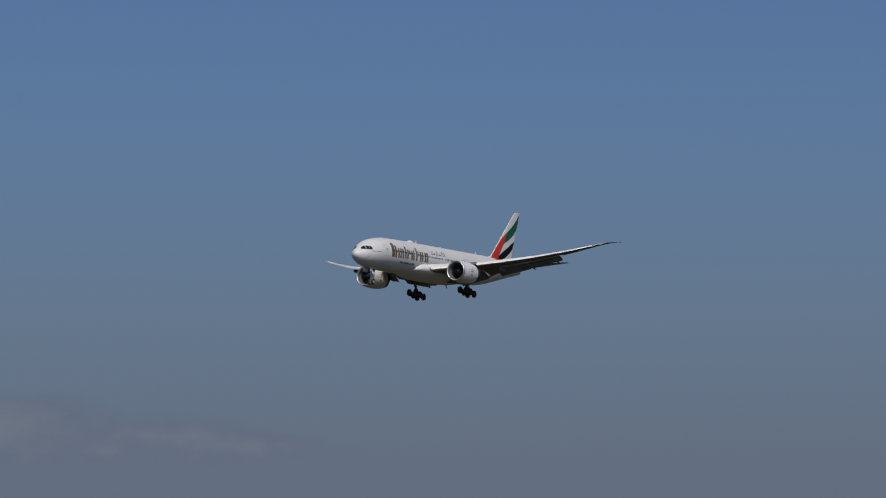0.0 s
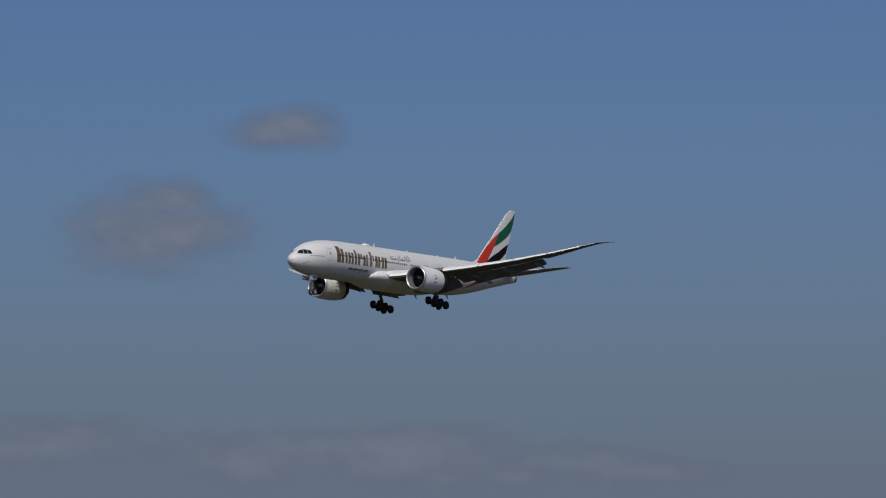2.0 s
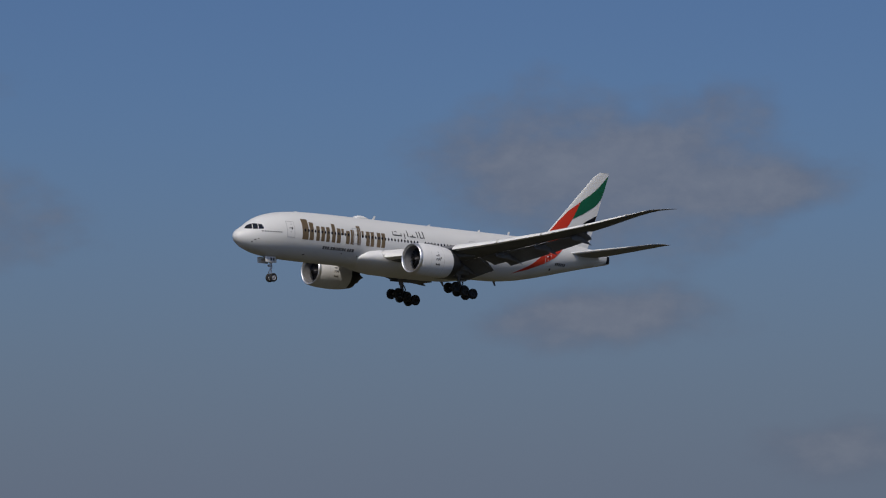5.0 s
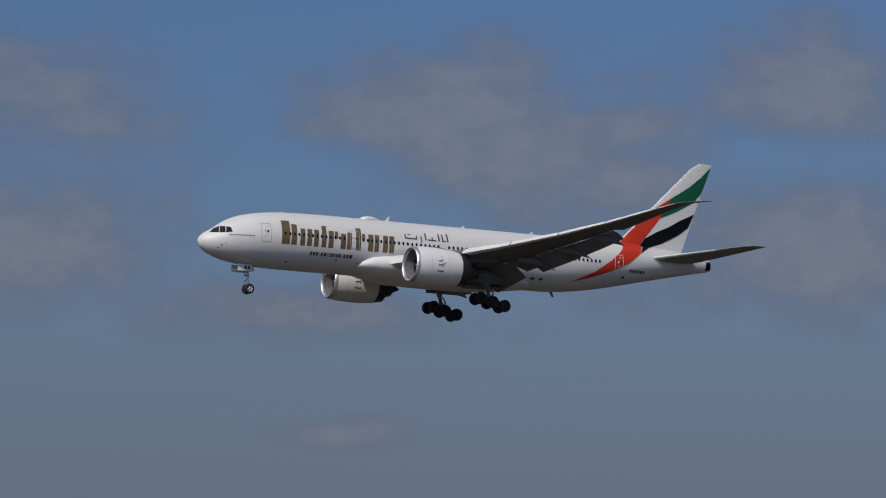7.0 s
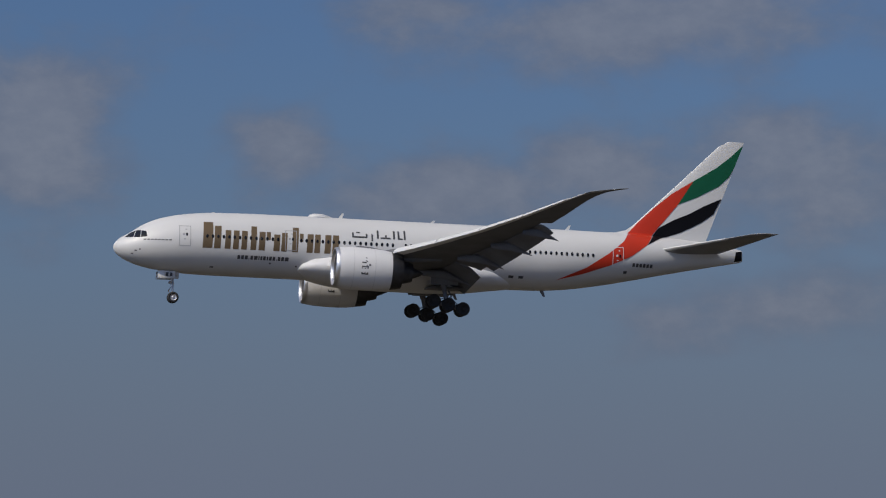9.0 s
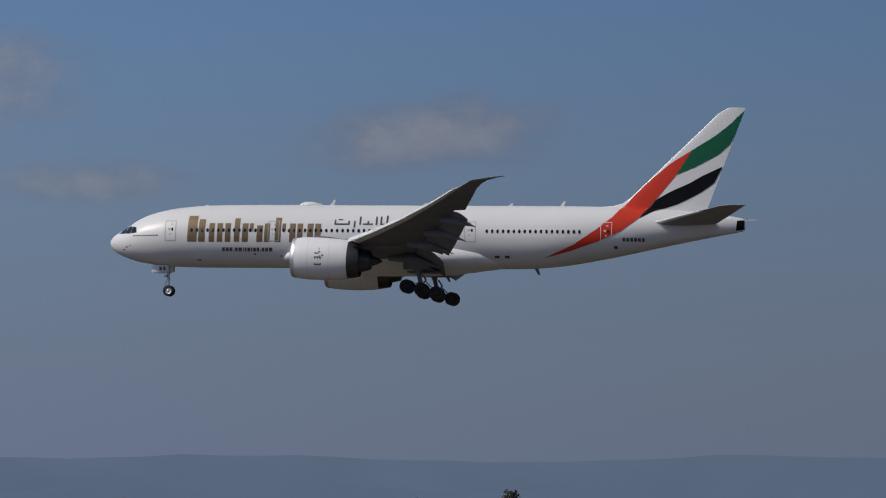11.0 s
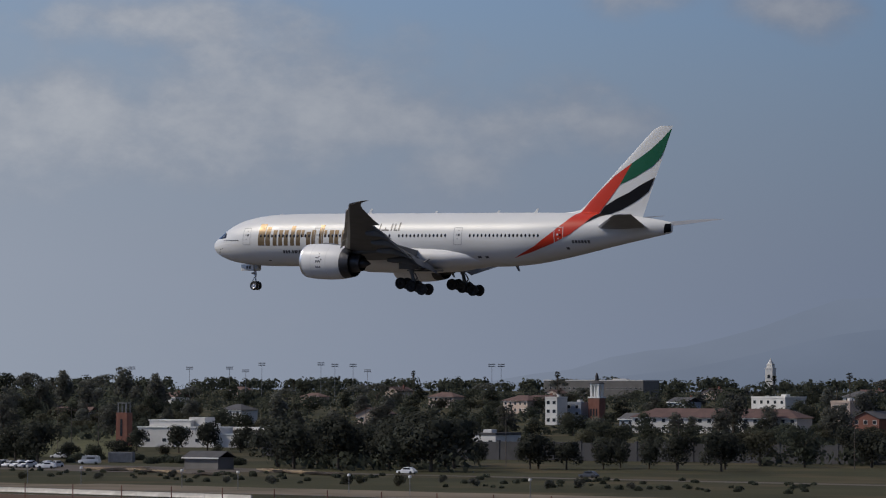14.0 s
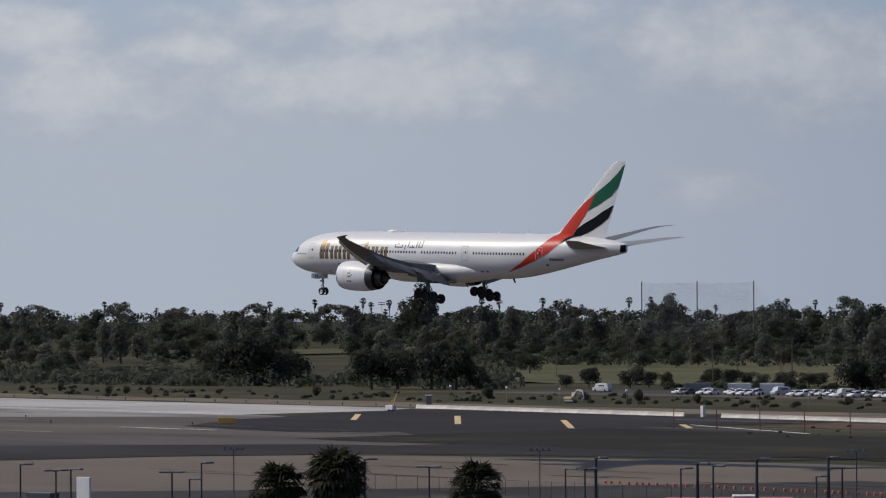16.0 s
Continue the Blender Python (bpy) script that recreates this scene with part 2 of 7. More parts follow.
def loft(rings, close=True, caps=(True, True)):
    """Vertices and faces of a skin over rings of equal length."""
    n, verts, faces = len(rings[0]), [v for r in rings for v in r], []
    for i in range(len(rings) - 1):
        for j in range(n if close else n - 1):
            k = (j + 1) % n
            faces.append((i * n + j, i * n + k, (i + 1) * n + k, (i + 1) * n + j))
    if caps[0]:
        faces.append(tuple(range(n))[::-1])
    if caps[1]:
        faces.append(tuple(range((len(rings) - 1) * n, len(rings) * n)))
    return verts, faces


def lathe(profile, n=40, axis="x"):
    """A turned shape from (place along the axis, radius)."""
    rings = []
    for a, r in profile:
        ring = []
        for i in range(n):
            t = 2 * math.pi * i / n
            c, s = r * math.cos(t), r * math.sin(t)
            ring.append((a, c, s) if axis == "x" else (c, a, s) if axis == "y" else (c, s, a))
        rings.append(ring)
    return loft(rings, caps=(False, False))


def box(sx, sy, sz, x=0.0, y=0.0, z=0.0, bevel=0.0):
    """Vertices and faces of a box with chamfered edges, centred at x, y, z."""
    if not bevel:
        v = [(x + a * sx / 2, y + b * sy / 2, z + c * sz / 2) for a in (-1, 1) for b in (-1, 1) for c in (-1, 1)]
        return v, [(0, 1, 3, 2), (4, 6, 7, 5), (0, 4, 5, 1), (2, 3, 7, 6), (0, 2, 6, 4), (1, 5, 7, 3)]
    bm = bmesh.new()
    bmesh.ops.create_cube(bm, size=1.0, matrix=Matrix.Translation((x, y, z)) @ Matrix.Diagonal((sx, sy, sz, 1)))
    bmesh.ops.bevel(bm, geom=bm.edges[:], offset=bevel, segments=1, affect="EDGES")
    bm.verts.index_update()
    out = [v.co.copy() for v in bm.verts], [tuple(v.index for v in f.verts) for f in bm.faces]
    bm.free()
    return out


def rod(a, b, r, n=8, r2=None):
    a, b = Vector(a), Vector(b)
    d = (b - a).normalized()
    u = d.orthogonal().normalized()
    w = d.cross(u)
    r2 = r if r2 is None else r2
    return loft([[p + (u * math.cos(2 * math.pi * i / n) + w * math.sin(2 * math.pi * i / n)) * q for i in range(n)] for p, q in ((a, r), (b, r2))])


def joined(*pieces):
    verts, faces = [], []
    for v, f in pieces:
        k = len(verts)
        verts += list(v)
        faces += [tuple(i + k for i in q) for q in f]
    return verts, faces


def curve_at(table, x):
    """A smooth value between the rows of a short table."""
    for (a, *p), (b, *q) in zip(table, table[1:]):
        if x <= b:
            k = (x - a) / (b - a)
            return [u + (v - u) * k for u, v in zip(p, q)]
    return list(table[-1][1:])


# ---- the airliner: x runs aft from the nose, y to its right side, z up from the hull's axis ----
HULL = ((0.0, -0.75, -0.76, 0.01), (0.06, -0.50, -1.02, 0.27), (0.2, -0.27, -1.26, 0.50), (0.45, 0.0, -1.52, 0.80), (0.85, 0.27, -1.80, 1.13),
        (1.3, 0.52, -2.03, 1.42), (2.0, 0.98, -2.30, 1.79), (2.7, 1.46, -2.51, 2.09), (3.5, 1.87, -2.68, 2.37), (4.5, 2.24, -2.83, 2.64), (6.0, 2.60, -2.98, 2.90),
        (8.0, 2.88, -3.07, 3.05), (10.0, 3.02, -3.10, 3.10), (14.0, 3.10, -3.10, 3.10), (26.0, 3.10, -3.10, 3.10), (38.0, 3.10, -3.10, 3.10), (42.0, 3.10, -3.06, 3.10), (45.0, 3.09, -2.80, 3.04),
        (48.0, 3.06, -2.32, 2.84), (51.0, 3.00, -1.72, 2.50), (54.0, 2.88, -1.06, 2.06), (57.0, 2.68, -0.42, 1.54), (60.0, 2.38, 0.18, 0.92), (62.0, 2.06, 0.58, 0.42), (62.6, 1.90, 0.72, 0.2), (62.75, 1.80, 0.84, 0.12))


def hull(x):
    """Centre height, half height and half width of the hull at x."""
    rows = HULL
    if x <= rows[0][0]:
        top, bot, half = rows[0][1:]
        return (top + bot) / 2, max(0.005, (top - bot) / 2), half
    k = next((k for k in range(1, len(rows)) if rows[k][0] >= x), len(rows) - 1)
    a, b = rows[k - 1], rows[k]
    d = b[0] - a[0]
    s = min(1.0, (x - a[0]) / d)
    out = []
    for c in (1, 2, 3):
        lo = (b[c] - rows[k - 2][c]) / (b[0] - rows[k - 2][0]) if k > 2 else (b[c] - a[c]) / d
        hi = (rows[k + 1][c] - a[c]) / (rows[k + 1][0] - a[0]) if k + 1 < len(rows) else (b[c] - a[c]) / d
        out.append(a[c] * (1 + 2 * s) * (1 - s) ** 2 + lo * d * s * (1 - s) ** 2 + b[c] * s * s * (3 - 2 * s) + hi * d * s * s * (s - 1))
    top, bot, half = out
    return (top + bot) / 2, (top - bot) / 2, half


def on_hull(x, z, side=-1, off=0.02):
    c, h, w = hull(x)
    s = max(-0.9995, min(0.9995, (z - c) / h))
    y = w * math.sqrt(1 - s * s)
    n = Vector((0, y / w ** 2, (z - c) / h ** 2)).normalized()
    return Vector((x, side * (y + n.y * off), z + n.z * off))


def decal(corners, nx=4, nz=6, side=-1, off=0.02):
    """A patch of paint on the hull between four (x, z) corners: low fore, low aft, high aft, high fore."""
    (ax, az), (bx, bz), (cx, cz), (dx, dz) = corners
    rings = []
    for i in range(nx + 1):
        u, ring = i / nx, []
        for j in range(nz + 1):
            v = j / nz
            x = (ax * (1 - u) + bx * u) * (1 - v) + (dx * (1 - u) + cx * u) * v
            z = (az * (1 - u) + bz * u) * (1 - v) + (dz * (1 - u) + cz * u) * v
            ring.append(on_hull(x, z, side, off))
        rings.append(ring)
    return loft(rings, close=False, caps=(False, False))


def rect(x0, x1, z0, z1, lean=0.0, **kw):
    return decal(((x0, z0), (x1, z0), (x1 + lean, z1), (x0 + lean, z1)), **kw)


# fin: leading and trailing edge, and half thickness
def fin_le(z):
    return 50.4 + (z - 2.8) * (60.5 - 50.4) / (12.6 - 2.8)


def fin_te(z):
    return 58.9 + (z - 2.4) * (62.6 - 58.9) / (12.5 - 2.4)


def fin_half(x, z):
    le, te = fin_le(z), fin_te(z)
    u = (x - le) / max(0.1, te - le)
    if not 0 < u < 1:
        return 0.0
    return 0.105 * (te - le) * (1.48 * math.sqrt(u) - 0.63 * u - 1.76 * u * u + 1.42 * u ** 3 - 0.51 * u ** 4) * 0.5


def on_tail(x, z, side=-1, off=0.035):
    c, h, w = hull(x)
    q = (z - c) / h
    f = Vector((x, side * (fin_half(x, z) + off), z))
    if q > 0.9995:
        return f
    p = on_hull(x, z, side, off)
    return p if abs(p.y) > abs(f.y) else f


def along(line, s):
    """The point at share s of the length of a line of points, x and z."""
    ds = [math.dist(a, b) for a, b in zip(line, line[1:])]
    goal = s * sum(ds)
    for a, b, d in zip(line, line[1:], ds):
        if goal <= d or b is line[-1]:
            k = min(1.0, goal / d)
            return a[0] + (b[0] - a[0]) * k, a[1] + (b[1] - a[1]) * k
        goal -= d


def stripe(low, high, n=90, m=26, side=-1):
    rings = []
    for i in range(n + 1):
        a, b = along(low, i / n), along(high, i / n)
        rings.append([on_tail(a[0] + (b[0] - a[0]) * j / m, a[1] + (b[1] - a[1]) * j / m, side) for j in range(m + 1)])
    return loft(rings, close=False, caps=(False, False))


def foil(x, y, z, chord, thick, cut=1.0, droop=0.0, n=13, camber=0.02):
    """A ring of an aerofoil from its nose at x, y, z; cut: the share of the chord that is kept; droop: degrees nose-up turn."""
    up, lo = [], []
    for i in range(n):
        u = cut * (1 - math.cos(math.pi * i / (n - 1))) / 2
        t = 5 * thick * (0.2969 * math.sqrt(u) - 0.126 * u - 0.3516 * u * u + 0.2843 * u ** 3 - 0.1015 * u ** 4)
        c = camber * 4 * u * (1 - u)
        up.append((u, c + t))
        lo.append((u, c - t))
    pts = up[::-1] + lo[1:]
    a = radians(droop)
    return [(x + chord * (u * math.cos(a) + w * math.sin(a)), y, z + chord * (w * math.cos(a) - u * math.sin(a))) for u, w in pts]


#       y     leading trailing height thickness
WING = ((1.5, 19.2, 34.3, -1.95, 0.13), (3.1, 20.3, 34.3, -1.75, 0.13), (9.8, 25.2, 34.7, -1.08, 0.115), (15.0, 28.9, 36.25, -0.32, 0.105), (20.0, 32.4, 37.7, 0.56, 0.10),
        (25.0, 35.8, 39.15, 1.65, 0.10), (29.0, 38.5, 40.4, 2.70, 0.10), (30.3, 39.38, 41.0, 3.03, 0.09), (31.2, 40.1, 41.65, 3.26, 0.085), (31.9, 41.5, 42.55, 3.42, 0.07), (32.5, 42.85, 43.5, 3.54, 0.06))


def wing_at(y):
    return curve_at(WING, y)


def build_wing(parent, side):
    def flip(rings):
        return [[(x, y * side, z) for x, y, z in r] for r in rings]

    def keep(y):
        return 0.76 if y < 22.6 else 1.0

    ys = [1.5, 3.1, 6.0, 9.8, 12.5, 15, 17.5, 20, 22.59, 22.61, 25, 27.5, 29.0, 29.7, 30.3, 30.8, 31.2, 31.55, 31.9, 32.5]
    rings = []
    for y in ys:
        le, te, z, t = wing_at(y)
        rings.append(foil(le, y, z, te - le, t, keep(y), droop=1.5 - y * 0.08))
    wing = part("wing", mesh_of("wing", *loft(flip(rings)), WING_GREY), parent, "grey wing with white leading edge")
    # slats along the nose, let down
    for name, y0, y1 in (("slat", 4.4, 8.4), ("slat", 11.2, 15.6), ("slat", 15.75, 20.1), ("slat", 20.25, 24.6), ("slat", 24.75, 28.9)):
        rr = []
        for k in range(5):
            y = y0 + (y1 - y0) * k / 4
            le, te, z, t = wing_at(y)
            ch = te - le
            w = 0.13 * ch + 0.3
            rr.append(foil(le - 0.40 * w - 0.12, y, z - 0.24 * w, w, 0.16, 1.0, droop=-20, n=8, camber=0.16))
        part(name, mesh_of("slat", *loft(flip(rr)), WHITE), wing, "drooped white leading-edge slat")
    for y0, y1 in ((3.3, 8.8), (10.9, 20.0), (20.0, 32.2)):
        rr = []
        for k in range(9):
            y = y0 + (y1 - y0) * k / 8
            le, te, z, t = wing_at(y)
            rr.append(foil(le - 0.03, y, z, te - le, t * 1.08, 0.075, droop=1.5 - y * 0.08, n=8))
        part("leading_edge", mesh_of("wing_edge", *loft(flip(rr)), WHITE), wing, "white leading edge strip")
    # flaps, run out and lowered
    for y0, y1, share, droop, back in ((3.5, 8.9, 0.24, 30, 0.745), (9.1, 11.0, 0.22, 18, 0.74), (11.2, 16.6, 0.28, 27, 0.735), (16.75, 22.4, 0.28, 27, 0.735)):
        rr = []
        for k in range(5):
            y = y0 + (y1 - y0) * k / 4
            le, te, z, t = wing_at(y)
            ch = te - le
            a = radians(1.5 - y * 0.08)
            zz = z - ch * back * math.sin(a) - 0.02 * ch
            rr.append(foil(le + ch * back, y, zz - 0.02, ch * share + 0.4, 0.13, 1.0, droop=droop, n=9, camber=0.05))
        part("flap", mesh_of("flap", *loft(flip(rr)), WING_GREY), wing, "lowered grey trailing-edge flap")
    # flap track fairings under the wing
    for y, ln in ((6.3, 5.2), (12.6, 4.5), (17.2, 4.0), (21.6, 3.4)):
        le, te, z, t = wing_at(y)
        ch = te - le
        x0 = le + 0.52 * ch
        rr = []
        for k in range(11):
            u = k / 10
            r = 0.28 * math.sqrt(max(0.002, math.sin(math.pi * min(1, u * 0.86 + 0.10)))) * (1 if u < 0.6 else 1 - (u - 0.6) * 1.9)
            xx = x0 + ln * u
            zz = z - 0.38 - 0.10 * ch * 0.55 - (0.0 if u < 0.45 else (u - 0.45) ** 1.25 * ln * 0.40)
            rr.append([(xx, y + r * 0.75 * math.cos(2 * math.pi * j / 12), zz + 1.35 * r * math.sin(2 * math.pi * j / 12)) for j in range(12)])
        part("flap_track_fairing", mesh_of("fairing", *loft(flip(rr)), WING_GREY), wing, "pointed grey flap track fairing")
    # spoiler lines and tip lamp
    le, te, z, t = wing_at(29.2)
    part("tip_lamp", mesh_of("tip_lamp", *loft(flip([foil(x, y, zz + 0.02, 0.7, 0.12, n=6) for x, y, zz in ((le + 0.0, 29.1, z), (le + 0.75, 29.9, z + 0.18))])), GLASS), wing, "dark glass wing lamp")
    return wing


def build_engine(parent, side):
    ex, ey, ez = 20.05, 9.75 * side, -2.62
    at = Matrix.Translation((ex, ey, ez)) @ pose(0, 0, 0, 0, 2.0, 0)
    cowl = part("engine_nacelle", mesh_of("nacelle", *lathe([(0.16, 1.66), (0.16, 1.86), (0.5, 1.93), (1.0, 1.99), (1.7, 2.03), (2.8, 2.04), (3.8, 2.01), (4.7, 1.94), (5.45, 1.83), (5.45, 1.76), (4.9, 1.70), (4.0, 1.40), (3.0, 1.3), (1.75, 1.55), (1.3, 1.60), (0.5, 1.60), (0.16, 1.66)], 56), COWL), parent, "white engine nacelle", at)
    part("inlet_lip", mesh_of("lip", *lathe([(0.30, 1.60), (0.10, 1.64), (0.02, 1.70), (0.0, 1.76), (0.04, 1.82), (0.16, 1.885), (0.36, 1.925), (0.36, 1.90), (0.3, 1.62)], 56), BARE), cowl, "polished metal inlet lip")
    part("inlet_duct", mesh_of("duct", *lathe([(0.32, 1.592), (1.45, 1.592), (1.45, 1.55), (0.32, 1.585)], 40), BAY), cowl, "dark inlet duct")
    part("fan_nozzle", mesh_of("fan_nozzle", *lathe([(5.2, 1.80), (5.48, 1.80), (6.0, 1.72), (6.55, 1.60), (6.55, 1.55), (5.9, 1.60), (5.2, 1.60)], 48), DARK), cowl, "dark fan nozzle ring")
    # fan
    blades = []
    for i in range(22):
        a = 2 * math.pi * i / 22
        ring = []
        for r, dx, tw in ((0.38, 0.0, 0.10), (0.9, 0.03, 0.07), (1.4, 0.08, 0.035), (1.57, 0.12, 0.02)):
            ring.append([(1.35 + dx + s * 0.20, r * math.cos(a + s * 0.12 * (0.6 + r * 0.3) + o), r * math.sin(a + s * 0.12 * (0.6 + r * 0.3) + o)) for s, o in ((-1, 0), (1, 0.0), (1, 0.03), (-1, 0.03))])
        blades.append(loft(ring))
    fan = part("fan", mesh_of("fan", *joined(*blades), DARK), cowl, "dark swept fan blades")
    part("fan_disc", mesh_of("disc", *lathe([(1.62, 0.05), (1.62, 1.59), (1.7, 1.59), (1.7, 0.05)], 32), BLACK), cowl)
    part("spinner", mesh_of("spinner", *lathe([(0.62, 0.01), (0.66, 0.08), (0.85, 0.2), (1.15, 0.36), (1.4, 0.46), (1.62, 0.48)], 24), DARK), cowl, "pointed dark spinner")
    part("core_cowl", mesh_of("core", *lathe([(4.6, 1.15), (5.4, 1.26), (6.3, 1.22), (7.0, 1.05), (7.6, 0.88), (7.6, 0.80), (7.0, 0.78), (4.6, 0.8)], 36), DARK), cowl, "dark heat-stained core cowl")
    part("exhaust_plug", mesh_of("plug", *lathe([(7.0, 0.60), (7.6, 0.58), (8.2, 0.34), (8.7, 0.08), (8.75, 0.01)], 24), DARK), cowl, "dark conical exhaust plug")
    for x0, x1 in ((1.68, 1.72), (3.74, 3.78)):
        r0, r1 = 2.036, 2.036
        if x0 > 3:
            r0, r1 = 2.022, 2.020
        part("cowl_seam", mesh_of("cowl_seam", *lathe([(x0, r0 - 0.02), (x0, r0), (x1, r1), (x1, r1 - 0.02)], 48), COWL_SEAM), cowl)
    # pylon
    rr = []
    for x, z0, z1, w in ((21.9, -1.1, -0.66, 0.05), (22.5, -1.5, -0.52, 0.2), (23.6, -2.0, -0.60, 0.27), (25.5, -2.0, -0.95, 0.28), (27.0, -1.9, -1.1, 0.26), (29.0, -1.75, -1.2, 0.16), (30.5, -1.6, -1.3, 0.04)):
        rr.append([(x, ey + w * c, (z0 + z1) / 2 + (z1 - z0) / 2 * s) for c, s in ((-1, -0.8), (-0.6, -1), (0.6, -1), (1, -0.8), (1, 0.8), (0.6, 1), (-0.6, 1), (-1, 0.8))])
    part("pylon", mesh_of("pylon", *loft(rr), WING_GREY), parent, "grey engine pylon")
    # strake and crest on the outer side, as plain strokes
    crest = []
    for u, w, a, b in ((0.0, 0.0, 0.52, 0.09), (-0.08, 0.28, 0.34, 0.09), (0.14, 0.24, 0.09, 0.36), (-0.22, -0.26, 0.09, 0.38), (0.20, -0.26, 0.09, 0.42), (0.0, -0.26, 0.08, 0.34), (0.0, -0.50, 0.52, 0.09), (0.06, 0.52, 0.10, 0.30), (0.34, 0.14, 0.14, 0.12)):
        vs = []
        for du, dw in ((-0.5, -0.5), (0.5, -0.5), (0.5, 0.5), (-0.5, 0.5)):
            xx, ang = 2.75 + (u + du * a) * 1.3, (w + dw * b) * 1.4 / 2.04 + 0.02
            vs.append((xx, side * 2.045 * math.cos(ang), 2.045 * math.sin(ang)))
        crest.append((vs, [(0, 1, 2, 3)]))
    if side < 0:
        part("crest", mesh_of("crest", *joined(*crest), INK), cowl, "dark crest painted as plain strokes")
    else:
        inner = [([(x, -abs(y), z) for x, y, z in v], f) for v, f in crest]
        part("crest", mesh_of("crest", *joined(*inner), INK), cowl, "dark crest painted as plain strokes")
    strake = [(0.9, 0.0), (2.3, 0.0), (2.3, 0.42), (1.9, 0.40)]
    ang = radians(48)
    vs = [(x + 0.5, -side * (2.0 + h) * math.cos(ang) + o, (2.0 + h) * math.sin(ang)) for o in (-0.02, 0.02) for x, h in strake]
    part("strake", mesh_of("strake", vs, [(0, 1, 2, 3), (7, 6, 5, 4), (0, 4, 5, 1), (1, 5, 6, 2), (2, 6, 7, 3), (3, 7, 4, 0)], COWL, False), cowl)
    return cowl


def tyre_mesh(r, w):
    k = w / 2
    return mesh_of("tyre", *lathe([(-k * 0.7, r * 0.56), (-k * 0.95, r * 0.66), (-k, r * 0.82), (-k * 0.8, r * 0.95), (-k * 0.35, r), (k * 0.35, r), (k * 0.8, r * 0.95), (k, r * 0.82), (k * 0.95, r * 0.66), (k * 0.7, r * 0.56)], 28, "y"), TYRE)


def hub_mesh(r, w, mat=STEEL):
    k = w / 2
    return mesh_of("rim", *lathe([(-k * 0.8, 0.02), (-k * 0.8, r * 0.2), (-k * 0.55, r * 0.28), (-k * 0.6, r * 0.5), (-k * 0.78, r * 0.58), (k * 0.78, r * 0.58), (k * 0.6, r * 0.5), (k * 0.55, r * 0.28), (k * 0.8, r * 0.2), (k * 0.8, 0.02)], 20, "y"), mat)


